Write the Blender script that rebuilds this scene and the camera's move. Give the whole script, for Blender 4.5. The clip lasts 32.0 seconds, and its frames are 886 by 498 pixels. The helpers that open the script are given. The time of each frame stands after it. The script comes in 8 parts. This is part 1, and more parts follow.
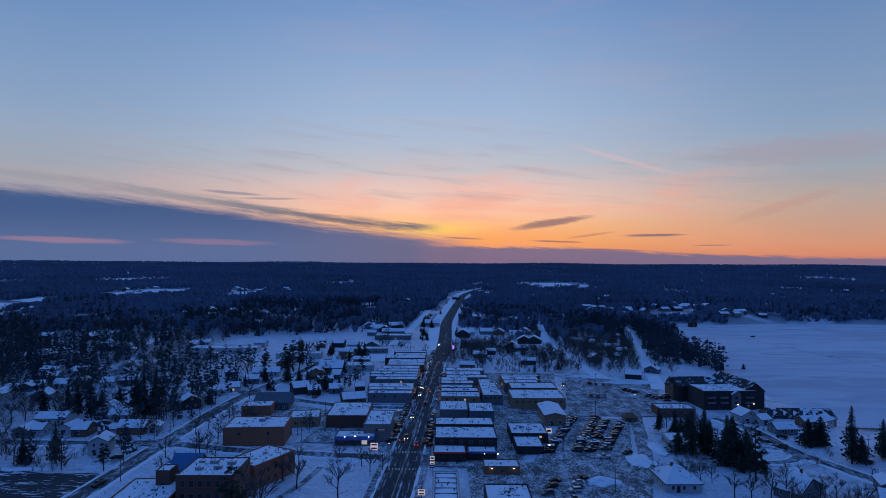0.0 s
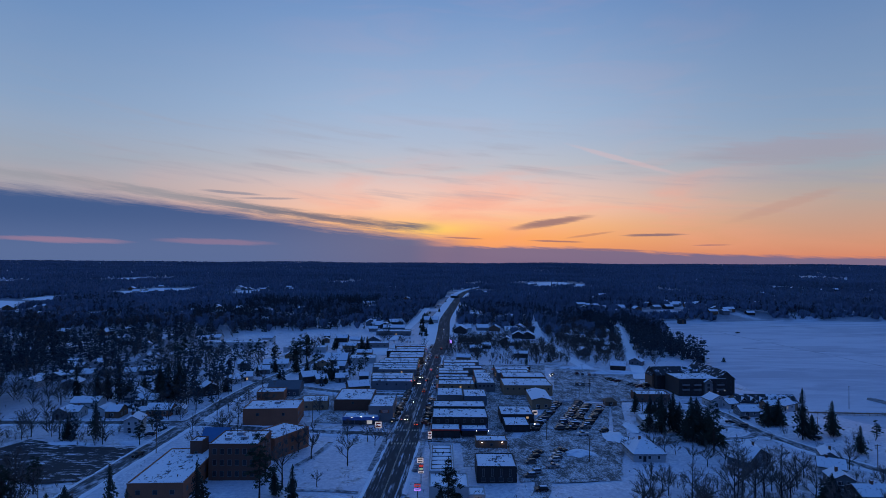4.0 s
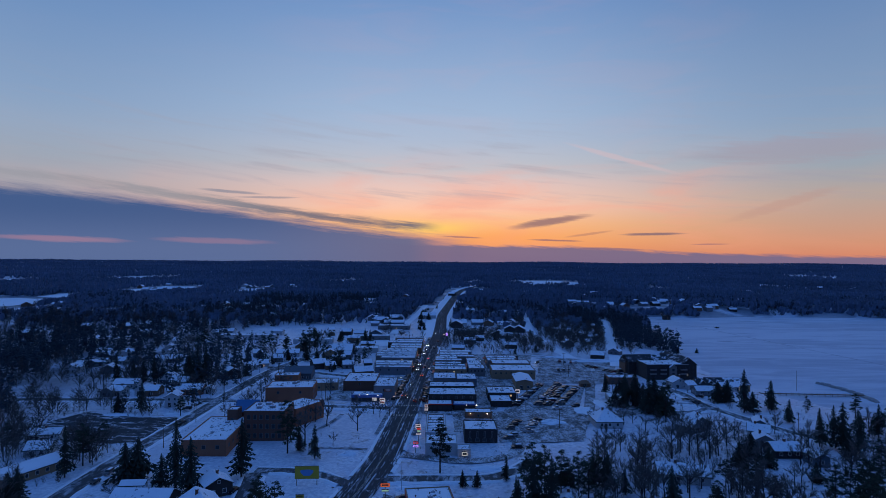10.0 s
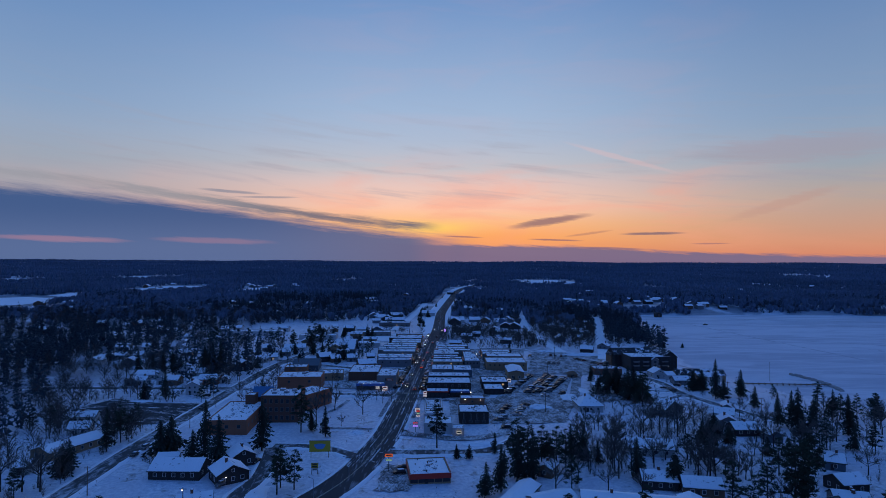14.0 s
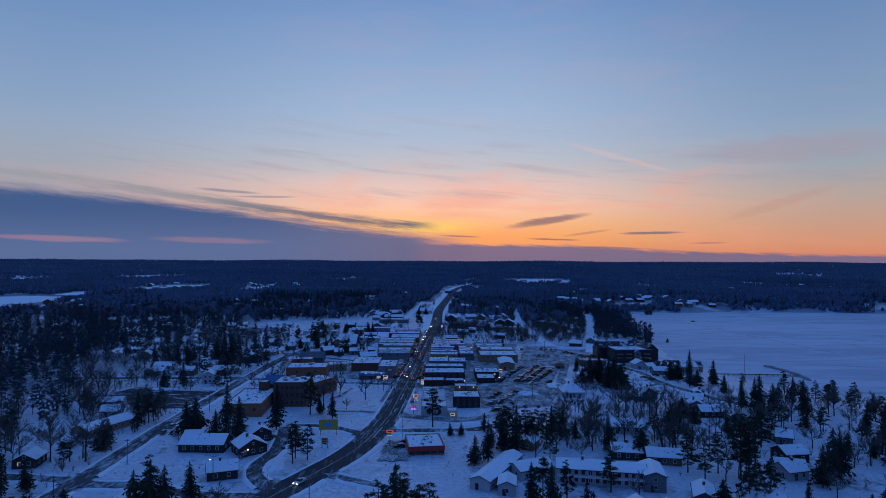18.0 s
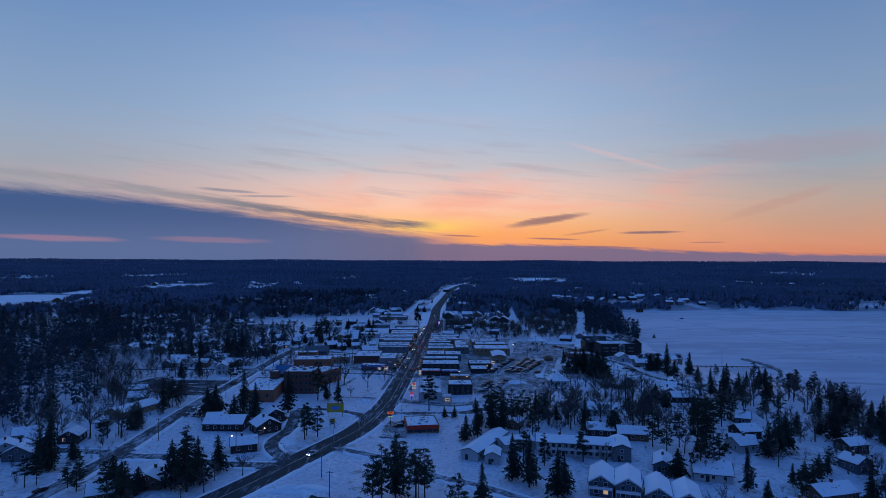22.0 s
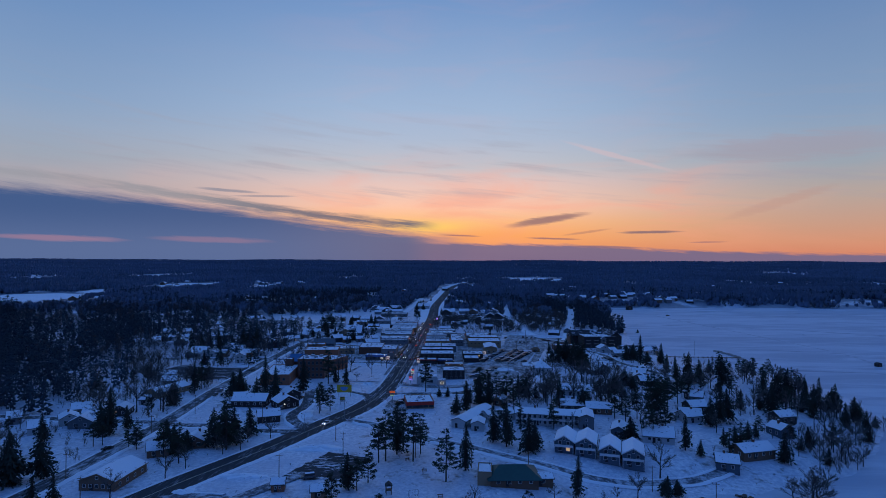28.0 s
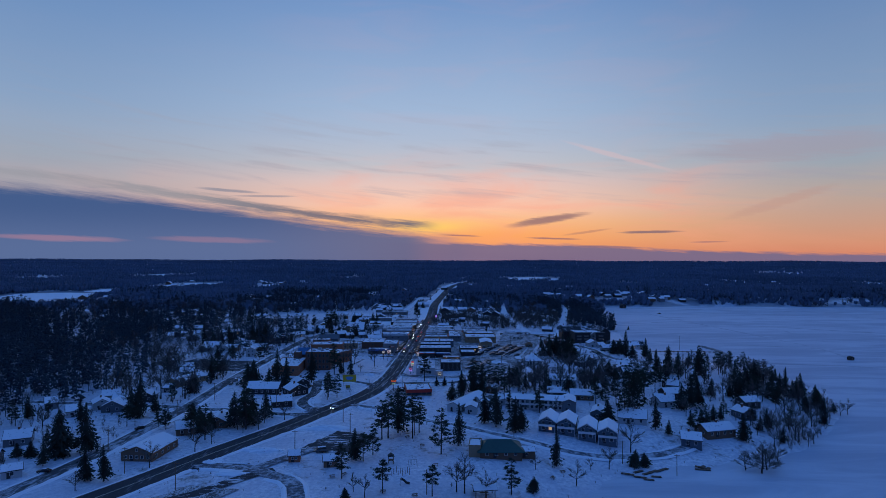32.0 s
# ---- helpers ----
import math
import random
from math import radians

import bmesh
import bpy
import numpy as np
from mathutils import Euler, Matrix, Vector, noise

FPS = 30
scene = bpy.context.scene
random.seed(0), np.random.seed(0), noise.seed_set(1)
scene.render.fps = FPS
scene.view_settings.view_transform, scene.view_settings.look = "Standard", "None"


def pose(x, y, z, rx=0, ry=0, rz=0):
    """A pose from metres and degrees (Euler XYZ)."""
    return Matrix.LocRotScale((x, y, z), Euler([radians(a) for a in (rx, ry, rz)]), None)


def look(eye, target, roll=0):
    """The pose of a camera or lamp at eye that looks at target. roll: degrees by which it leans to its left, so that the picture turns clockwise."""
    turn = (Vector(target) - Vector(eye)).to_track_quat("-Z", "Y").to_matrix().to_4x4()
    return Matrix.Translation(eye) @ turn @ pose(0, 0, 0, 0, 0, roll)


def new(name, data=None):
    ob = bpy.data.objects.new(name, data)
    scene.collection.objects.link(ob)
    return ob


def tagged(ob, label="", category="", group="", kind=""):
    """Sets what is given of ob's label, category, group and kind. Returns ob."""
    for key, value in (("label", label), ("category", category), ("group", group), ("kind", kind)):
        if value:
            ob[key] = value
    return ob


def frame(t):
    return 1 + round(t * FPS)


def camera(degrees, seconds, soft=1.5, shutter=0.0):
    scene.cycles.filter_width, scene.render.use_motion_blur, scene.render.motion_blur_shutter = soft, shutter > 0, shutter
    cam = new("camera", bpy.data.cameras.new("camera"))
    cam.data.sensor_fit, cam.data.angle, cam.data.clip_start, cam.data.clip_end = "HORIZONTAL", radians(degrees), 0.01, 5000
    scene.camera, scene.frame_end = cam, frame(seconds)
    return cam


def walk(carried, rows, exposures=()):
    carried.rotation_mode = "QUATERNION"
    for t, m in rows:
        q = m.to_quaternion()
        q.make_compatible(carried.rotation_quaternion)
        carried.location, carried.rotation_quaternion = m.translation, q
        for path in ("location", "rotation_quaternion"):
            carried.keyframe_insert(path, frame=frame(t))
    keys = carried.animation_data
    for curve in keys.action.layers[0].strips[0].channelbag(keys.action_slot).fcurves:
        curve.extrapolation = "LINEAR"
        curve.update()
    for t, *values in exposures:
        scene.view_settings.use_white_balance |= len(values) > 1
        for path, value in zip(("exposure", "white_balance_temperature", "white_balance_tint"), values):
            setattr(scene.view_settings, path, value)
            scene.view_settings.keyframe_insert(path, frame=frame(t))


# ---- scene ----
cam = camera(73.7, 32.0, soft=0.5)
PATH = [
    (0, look((0.00, 0.00, 80.00), (0.00, 99.98, 82.01), 0.31)),
    (2, look((0.89, -14.96, 79.61), (0.97, 85.02, 81.59), 0.29)),
    (3.5, look((1.23, -26.11, 79.52), (1.31, 73.87, 81.50), 0.30)),
    (6, look((1.93, -45.00, 79.59), (2.02, 54.98, 81.55), 0.33)),
    (8, look((2.61, -60.51, 79.57), (2.74, 39.47, 81.51), 0.34)),
    (10, look((3.59, -75.65, 79.73), (3.83, 24.33, 81.55), 0.32)),
    (12, look((4.42, -90.48, 79.82), (4.68, 9.50, 81.59), 0.29)),
    (14, look((5.05, -105.03, 79.83), (5.32, -5.04, 81.59), 0.26)),
    (17, look((6.18, -126.99, 79.68), (6.62, -27.00, 81.41), 0.22)),
    (19, look((7.08, -142.11, 79.62), (7.66, -42.13, 81.25), 0.23)),
    (21, look((7.99, -157.22, 79.83), (8.63, -57.23, 81.43), 0.22)),
    (23, look((8.98, -172.44, 79.90), (9.67, -72.46, 81.48), 0.20)),
    (25, look((10.05, -187.52, 80.11), (10.67, -87.54, 81.68), 0.20)),
    (28, look((11.40, -210.26, 80.27), (12.02, -110.28, 81.83), 0.19)),
    (30, look((12.29, -225.45, 80.28), (12.86, -125.46, 81.83), 0.18)),
    (32, look((13.20, -240.29, 80.37), (13.77, -140.31, 81.92), 0.16)),
]
walk(cam, PATH)

# ---- world: dusk sky ----
class Graph:
    """Small helper to write node sums."""
    def __init__(self, tree):
        self.t = tree

    def node(self, kind, **props):
        n = self.t.nodes.new(kind)
        for k, v in props.items():
            if k == "operation":
                n.operation = v
            elif k == "blend_type":
                n.blend_type = v
            elif k == "data_type":
                n.data_type = v
            elif k == "interpolation_type":
                n.interpolation_type = v
        return n

    def put(self, socket, v):
        if isinstance(v, bpy.types.NodeSocket):
            self.t.links.new(v, socket)
        else:
            socket.default_value = v

    def math(self, op, a, b=0.0, c=0.0):
        n = self.node("ShaderNodeMath", operation=op)
        for s, v in zip(n.inputs, (a, b, c)):
            self.put(s, v)
        return n.outputs[0]

    def step(self, v, lo, hi, a=0.0, b=1.0):
        n = self.node("ShaderNodeMapRange", interpolation_type="SMOOTHSTEP")
        for s, x in zip(n.inputs, (v, lo, hi, a, b)):
            self.put(s, x)
        return n.outputs[0]

    def mix(self, fac, a, b, blend="MIX"):
        n = self.node("ShaderNodeMix", data_type="RGBA", blend_type=blend)
        self.put(n.inputs[0], fac)
        self.put(n.inputs[6], a)
        self.put(n.inputs[7], b)
        return n.outputs[2]

    def ramp(self, v, stops):
        n = self.node("ShaderNodeValToRGB")
        e = n.color_ramp.elements
        while len(e) < len(stops):
            e.new(0.5)
        for el, (p, c) in zip(e, stops):
            el.position, el.color = p, c
        self.put(n.inputs[0], v)
        return n.outputs[0]

    def noise(self, vec, scale, detail=4.0, rough=0.55, dist=0.0):
        n = self.node("ShaderNodeTexNoise")
        self.put(n.inputs["Vector"], vec)
        self.put(n.inputs["Scale"], scale)
        self.put(n.inputs["Detail"], detail)
        self.put(n.inputs["Roughness"], rough)
        self.put(n.inputs["Distortion"], dist)
        return n.outputs["Fac"]

    def xyz(self, x, y, z):
        n = self.node("ShaderNodeCombineXYZ")
        for s, v in zip(n.inputs, (x, y, z)):
            self.put(s, v)
        return n.outputs[0]


def srgb(r, g, b):
    def lin(c):
        c /= 255
        return c / 12.92 if c <= 0.04045 else ((c + 0.055) / 1.055) ** 2.4
    return (lin(r), lin(g), lin(b), 1.0)


world = bpy.data.worlds.new("dusk_sky")
scene.world = world
world.use_nodes = True
wt = world.node_tree
wt.nodes.clear()
g = Graph(wt)
co = g.node("ShaderNodeTexCoord").outputs["Generated"]
sep = g.node("ShaderNodeSeparateXYZ")
g.put(sep.inputs[0], co)
sx, sy, sz = sep.outputs
az = g.math("MULTIPLY", g.math("ARCTAN2", sx, sy), 57.29578)
el = g.math("MULTIPLY", g.math("ARCSINE", sz), 57.29578)
# clear sky by height: in the afterglow, to its right and to its left
u = g.math("DIVIDE", g.math("MAXIMUM", el, 0.0), 60.0)
HIGH = [(0.41, srgb(111, 147, 198)), (0.6, srgb(78, 124, 190)), (1.0, srgb(60, 112, 192))]
mid = g.ramp(u, [(0.0, srgb(228, 132, 96)), (0.033, srgb(252, 170, 104)), (0.057, srgb(255, 188, 130)), (0.083, srgb(254, 200, 172)), (0.12, srgb(230, 199, 192)),
                 (0.147, srgb(194, 194, 202)), (0.19, srgb(174, 188, 211)), (0.235, srgb(160, 183, 214))] + HIGH)
right = g.ramp(u, [(0.0, srgb(214, 128, 98)), (0.025, srgb(212, 148, 118)), (0.048, srgb(202, 156, 134)), (0.088, srgb(184, 165, 156)), (0.128, srgb(156, 165, 176)),
                   (0.167, srgb(146, 165, 188)), (0.205, srgb(134, 159, 191)), (0.38, srgb(98, 132, 181)), (0.6, srgb(74, 116, 184)), (1.0, srgb(60, 112, 192))])
left = g.ramp(u, [(0.0, srgb(150, 120, 150)), (0.06, srgb(166, 150, 160)), (0.11, srgb(168, 166, 175)), (0.14, srgb(157, 167, 183)), (0.18, srgb(148, 167, 193)),
                  (0.22, srgb(136, 162, 196)), (0.39, srgb(97, 136, 188)), (0.6, srgb(74, 118, 186)), (1.0, srgb(60, 112, 192))])
sky = g.mix(g.step(az, 4.0, 36.0), mid, right)
sky = g.mix(g.step(az, -4.0, -36.0), sky, left)
east = g.step(g.math("ABSOLUTE", g.math("SUBTRACT", az, 6.0)), 48.0, 120.0)
sky = g.mix(east, sky, g.ramp(u, [(0.0, srgb(46, 70, 130)), (0.3, srgb(56, 96, 176)), (1.0, srgb(60, 112, 192))]))


def lens(c_az, c_el, half, thick, slope, rag=0.5):
    """A long thin cloud, as a mask."""
    da = g.math("SUBTRACT", az, c_az)
    de = g.math("SUBTRACT", g.math("SUBTRACT", el, c_el), g.math("MULTIPLY", da, slope))
    de = g.math("ADD", de, g.math("MULTIPLY", g.math("SUBTRACT", n2, 0.5), thick * 2.6 * rag))
    p, q = g.math("DIVIDE", da, half), g.math("DIVIDE", de, thick)
    return g.step(g.math("ADD", g.math("MULTIPLY", p, p), g.math("MULTIPLY", q, q)), 1.15, 0.1)


# broad and fine streaks that run with the clouds
flat = g.xyz(g.math("MULTIPLY", az, 0.05), g.math("MULTIPLY", g.math("ADD", el, g.math("MULTIPLY", az, 0.11)), 0.6), 0.0)
n1 = g.noise(flat, 2.0, 5.0, 0.55, 0.3)
n2 = g.noise(flat, 6.5, 6.0, 0.62, 0.25)
wide = g.noise(g.xyz(g.math("MULTIPLY", az, 0.03), g.math("MULTIPLY", el, 0.14), 3.0), 3.0, 5.0, 0.55, 0.6)
sky = g.mix(g.math("MULTIPLY", g.step(wide, 0.42, 0.72), g.math("MULTIPLY", g.step(el, 11.0, 5.0, 0.05, 0.5), g.step(g.math("ABSOLUTE", g.math("SUBTRACT", az, 6.0)), 26.0, 12.0, 0.15, 1.0))), sky, srgb(250, 164, 140))
sky = g.mix(g.math("MULTIPLY", g.step(n1, 0.48, 0.75), g.math("MULTIPLY", g.step(el, 3.0, 7.0), g.step(el, 17.0, 8.0, 0.0, 0.45))), sky, srgb(160, 158, 172))
# the brightest spot where the sun has set
for ca, ce, wa, we, k, c in ((-0.8, 3.0, 4.0, 0.6, 0.85, srgb(255, 212, 106)), (-3.0, 3.7, 7.0, 0.9, 0.25, srgb(255, 200, 136)), (5.0, 2.2, 7.0, 0.8, 0.4, srgb(255, 162, 84))):
    dx = g.math("DIVIDE", g.math("SUBTRACT", az, ca), wa)
    dy = g.math("DIVIDE", g.math("SUBTRACT", el, ce), we)
    spot = g.math("EXPONENT", g.math("MULTIPLY", g.math("ADD", g.math("MULTIPLY", dx, dx), g.math("MULTIPLY", dy, dy)), -1.0))
    sky = g.mix(g.math("MULTIPLY", spot, k), sky, c)
# the dark bank: its upper edge climbs to the left
back = g.math("DIVIDE", g.math("MULTIPLY", az, -1.0), 60.0)
def grey(stops):
    return [(p, (v, v, v, 1)) for p, v in stops]
edge = g.math("MULTIPLY", g.ramp(back, grey([(0.0, 0.225), (0.17, 0.335), (0.34, 0.47), (0.49, 0.54), (0.62, 0.58), (1.0, 0.62)])), 10.0)
wob = g.math("ADD", g.math("MULTIPLY", g.math("SUBTRACT", n1, 0.5), 0.9), g.math("MULTIPLY", g.math("SUBTRACT", n2, 0.5), 1.2))
over = g.math("SUBTRACT", g.math("ADD", edge, wob), el)
bank = g.math("MULTIPLY", g.step(over, -0.45, 0.85), g.step(az, 4.5, -3.5))
bankcol = g.mix(g.step(el, 4.6, 0.6), srgb(62, 90, 138), srgb(86, 108, 152))
bankcol = g.mix(g.step(az, -20.0, 0.0), bankcol, srgb(102, 106, 140))
sky = g.mix(g.math("MULTIPLY", bank, 0.97), sky, bankcol)
# a thin grey streak over the bank
line = g.math("MULTIPLY", g.ramp(back, grey([(0.0, 0.315), (0.08, 0.34), (0.17, 0.385), (0.25, 0.445), (0.335, 0.515), (0.41, 0.56), (0.49, 0.62), (0.58, 0.665), (1.0, 0.75)])), 10.0)
d = g.math("ABSOLUTE", g.math("ADD", g.math("SUBTRACT", el, line), g.math("MULTIPLY", g.math("SUBTRACT", n2, 0.5), 0.9)))
thin = g.math("MULTIPLY", g.step(d, 0.6, 0.05), g.math("MULTIPLY", g.step(az, 0.5, -3.0), g.math("MULTIPLY", g.step(az, -40.0, -16.0, 0.28, 0.9), g.step(n1, 0.30, 0.52, 0.35, 1.0))))
sky = g.mix(thin, sky, g.mix(g.step(az, -26.0, -10.0), srgb(136, 140, 150), srgb(104, 104, 122)))
# low purple haze on the horizon
low = g.math("MULTIPLY", g.ramp(g.math("DIVIDE", g.math("ADD", az, 6.0), 60.0), grey([(0.0, 0.16), (0.3, 0.135), (0.45, 0.085), (0.65, 0.05), (1.0, 0.03)])), 10.0)
lowmask = g.step(g.math("SUBTRACT", g.math("ADD", low, g.math("MULTIPLY", g.math("SUBTRACT", n2, 0.5), 0.7)), el), -0.1, 0.25)
sky = g.mix(g.math("MULTIPLY", lowmask, g.math("MULTIPLY", g.step(az, -8.0, 2.0), 0.9)), sky, srgb(108, 104, 138))
# small clouds
for ca, ce, ha, th, sl, al, c in ((10.4, 3.7, 4.2, 0.42, 0.15, 0.85, srgb(146, 112, 116)), (19.7, 2.45, 3.1, 0.16, 0.01, 0.85, srgb(128, 106, 116)), (10.9, 1.9, 2.8, 0.11, -0.03, 0.8, srgb(150, 108, 112)),
                                  (14.0, 2.5, 2.4, 0.14, 0.13, 0.5, srgb(170, 118, 108)), (-19.6, 6.1, 3.0, 0.16, -0.05, 0.7, srgb(128, 132, 150)), (-16.5, 5.7, 3.2, 0.12, 0.02, 0.6, srgb(132, 132, 148)),
                                  (2.0, 2.2, 2.2, 0.10, -0.04, 0.7, srgb(150, 104, 112)), (24.5, 1.5, 1.8, 0.08, 0.0, 0.6, srgb(150, 108, 116)), (17.0, 9.4, 5.5, 0.28, -0.32, 0.35, srgb(226, 186, 186)),
                                  (31.5, 9.3, 8.5, 1.3, 0.0, 0.42, srgb(166, 148, 160)), (-32.8, 1.55, 5.5, 0.3, -0.02, 0.6, srgb(168, 128, 148)), (-20.9, 1.6, 5.5, 0.32, -0.02, 0.5, srgb(160, 124, 146)), (30.0, 4.8, 4.5, 0.5, 0.3, 0.3, srgb(186, 142, 132)), (16.0, 1.1, 3.6, 0.13, -0.03, 0.7, srgb(126, 104, 128))):
    sky = g.mix(g.math("MULTIPLY", lens(ca, ce, ha, th, sl), al), sky, c)
bg = g.node("ShaderNodeBackground")
g.put(bg.inputs[0], sky)
bg.inputs[1].default_value = 1.0
g.put(g.node("ShaderNodeOutputWorld").inputs[0], bg.outputs[0])

# ---- materials ----
def material(name, col, rough=0.85, metal=0.0, vary=0.12, scale=3.0, bump=0.0, bscale=8.0, obj=0.0, spec=0.3):
    """A principled surface with two scales of variation and a fine relief."""
    m = bpy.data.materials.new(name)
    m.use_nodes = True
    h = Graph(m.node_tree)
    b = m.node_tree.nodes["Principled BSDF"]
    co = h.node("ShaderNodeTexCoord").outputs["Object"]
    a = h.noise(co, scale, 4.0, 0.6)
    c = h.noise(co, scale * 0.13, 2.0, 0.5)
    k = h.math("ADD", h.math("MULTIPLY", h.math("SUBTRACT", a, 0.5), vary * 2.4), h.math("MULTIPLY", h.math("SUBTRACT", c, 0.5), vary * 2.4))
    k = h.math("ADD", k, 1.0)
    if obj:
        r = h.node("ShaderNodeObjectInfo").outputs["Random"]
        k = h.math("MULTIPLY", k, h.math("ADD", h.math("MULTIPLY", h.math("SUBTRACT", r, 0.5), obj * 2), 1.0))
    v = h.node("ShaderNodeVectorMath", operation="SCALE")
    v.inputs[0].default_value = col
    h.put(v.inputs[3], k)
    h.put(b.inputs["Base Color"], v.outputs[0])
    b.inputs["Roughness"].default_value = rough
    b.inputs["Metallic"].default_value = metal
    b.inputs["Specular IOR Level"].default_value = spec
    if bump:
        n = h.node("ShaderNodeBump")
        n.inputs["Strength"].default_value = bump
        n.inputs["Distance"].default_value = 0.1
        h.put(n.inputs["Height"], h.noise(co, bscale, 5.0, 0.6))
        h.put(b.inputs["Normal"], n.outputs[0])
    return m


def patchy(name, col_a, col_b, scale, lo, hi, stretch=(1, 1, 1), rough=0.9, detail=6.0, wave=0.0):
    """One surface with patches of another lying on it, such as trodden snow on asphalt."""
    m = bpy.data.materials.new(name)
    m.use_nodes = True
    h = Graph(m.node_tree)
    b = m.node_tree.nodes["Principled BSDF"]
    co = h.node("ShaderNodeTexCoord").outputs["Object"]
    mp = h.node("ShaderNodeMapping")
    h.put(mp.inputs[0], co)
    mp.inputs["Scale"].default_value = stretch
    n = h.noise(mp.outputs[0], scale, detail, 0.62, wave)
    big = h.noise(mp.outputs[0], scale * 0.2, 3.0, 0.5)
    f = h.step(h.math("ADD", h.math("MULTIPLY", n, 0.65), h.math("MULTIPLY", big, 0.35)), lo, hi)
    fine = h.noise(co, 2.5, 4.0, 0.6)
    ca = h.mix(fine, tuple(c * 0.75 for c in col_a) + (1,), tuple(min(1, c * 1.25) for c in col_a) + (1,))
    cb = h.mix(fine, tuple(c * 0.9 for c in col_b) + (1,), tuple(min(1, c * 1.08) for c in col_b) + (1,))
    h.put(b.inputs["Base Color"], h.mix(f, ca, cb))
    b.inputs["Roughness"].default_value = rough
    b.inputs["Specular IOR Level"].default_value = 0.25
    bp = h.node("ShaderNodeBump")
    bp.inputs["Strength"].default_value = 0.5
    bp.inputs["Distance"].default_value = 0.25
    h.put(bp.inputs["Height"], n)
    h.put(b.inputs["Normal"], bp.outputs[0])
    return m


def glow(name, col, power):
    m = bpy.data.materials.new(name)
    m.use_nodes = True
    b = m.node_tree.nodes["Principled BSDF"]
    b.inputs["Base Color"].default_value = (*col, 1)
    b.inputs["Emission Color"].default_value = (*col, 1)
    b.inputs["Emission Strength"].default_value = power
    return m


SNOW = (0.86, 0.88, 0.92)


def snowy_ground():
    """Snow with footprints, brush and litter; past the town the floor of the woods, mostly brush, with tree shade and
    haze put into its colour.
    """
    m = bpy.data.materials.new("snowy_ground")
    m.use_nodes = True
    h = Graph(m.node_tree)
    b = m.node_tree.nodes["Principled BSDF"]
    co = h.node("ShaderNodeTexCoord").outputs["Object"]
    s = h.node("ShaderNodeSeparateXYZ")
    h.put(s.inputs[0], co)
    n = h.noise(co, 0.16, 9.0, 0.66, 0.4)
    big = h.noise(co, 0.018, 3.0, 0.5)
    brush = h.step(h.math("ADD", h.math("MULTIPLY", n, 0.6), h.math("MULTIPLY", big, 0.4)), 0.375, 0.465)
    fine = h.step(h.noise(co, 0.6, 8.0, 0.7), 0.34, 0.66)
    drift = h.step(h.noise(co, 0.05, 5.0, 0.6, 0.5), 0.32, 0.68)
    snow = h.mix(fine, (0.50, 0.54, 0.63, 1), h.mix(drift, (0.64, 0.67, 0.75, 1), (0.86, 0.88, 0.92, 1)))
    litter = h.mix(fine, (0.16, 0.15, 0.15, 1), (0.5, 0.51, 0.54, 1))
    col = h.mix(brush, litter, snow)
    # under the woods: brush and litter, plus tree shade and blue haze as colour
    shaded_floor = h.mix(n, (0.09, 0.11, 0.15, 1), (0.30, 0.34, 0.40, 1))
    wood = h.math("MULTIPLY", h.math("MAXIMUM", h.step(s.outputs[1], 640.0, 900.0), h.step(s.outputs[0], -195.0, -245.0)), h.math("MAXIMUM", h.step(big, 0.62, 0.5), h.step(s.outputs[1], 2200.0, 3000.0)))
    h.put(b.inputs["Base Color"], h.mix(wood, col, shaded_floor))
    b.inputs["Roughness"].default_value = 0.55
    b.inputs["Specular IOR Level"].default_value = 0.5
    bp = h.node("ShaderNodeBump")
    bp.inputs["Strength"].default_value = 0.7
    bp.inputs["Distance"].default_value = 0.5
    h.put(bp.inputs["Height"], n)
    h.put(b.inputs["Normal"], bp.outputs[0])
    return m


M_SNOW = material("snow_cover", SNOW, 0.75, 0, 0.05, 0.35, 0.35, 0.7)
M_ROOFSNOW = patchy("roof_snow", (0.10, 0.10, 0.11), SNOW, 0.6, 0.365, 0.42)
M_FLATSNOW = patchy("flat_roof_snow", (0.09, 0.088, 0.09), SNOW, 0.8, 0.385, 0.455, (1, 0.6, 1), wave=0.7)
M_GROUND = snowy_ground()
M_ICE = patchy("lake_ice_snow", (0.46, 0.50, 0.58), (0.64, 0.68, 0.75), 0.03, 0.40, 0.58, (0.35, 1.5, 1), 0.62, 9.0, 0.8)
M_ICETRACK = patchy("scoured_ice", (0.34, 0.38, 0.46), (0.62, 0.66, 0.72), 0.12, 0.40, 0.62, (0.4, 1.4, 1), 0.6)
M_ROAD = patchy("salted_asphalt", (0.050, 0.051, 0.055), (0.34, 0.36, 0.39), 0.5, 0.50, 0.70, (1.6, 0.22, 1))
M_SIDE = patchy("snowy_side_street", (0.085, 0.083, 0.085), (0.56, 0.58, 0.62), 0.5, 0.45, 0.64, (1.2, 0.4, 1), wave=0.6)
M_LOT = patchy("trodden_parking_lot", (0.12, 0.112, 0.108), (0.74, 0.75, 0.78), 0.9, 0.42, 0.63, (1, 0.6, 1), wave=1.2)
M_LOTDARK = patchy("wet_parking_lot", (0.05, 0.05, 0.055), (0.72, 0.74, 0.78), 0.5, 0.53, 0.60, (0.4, 1.3, 1), wave=0.8)
M_PATH = patchy("packed_snow_path", (0.12, 0.12, 0.13), (0.58, 0.60, 0.64), 0.5, 0.42, 0.62)
M_STREAK = patchy("streak_of_packed_snow", (0.06, 0.06, 0.065), (0.62, 0.65, 0.70), 0.5, 0.47, 0.60, (1.2, 0.2, 1))
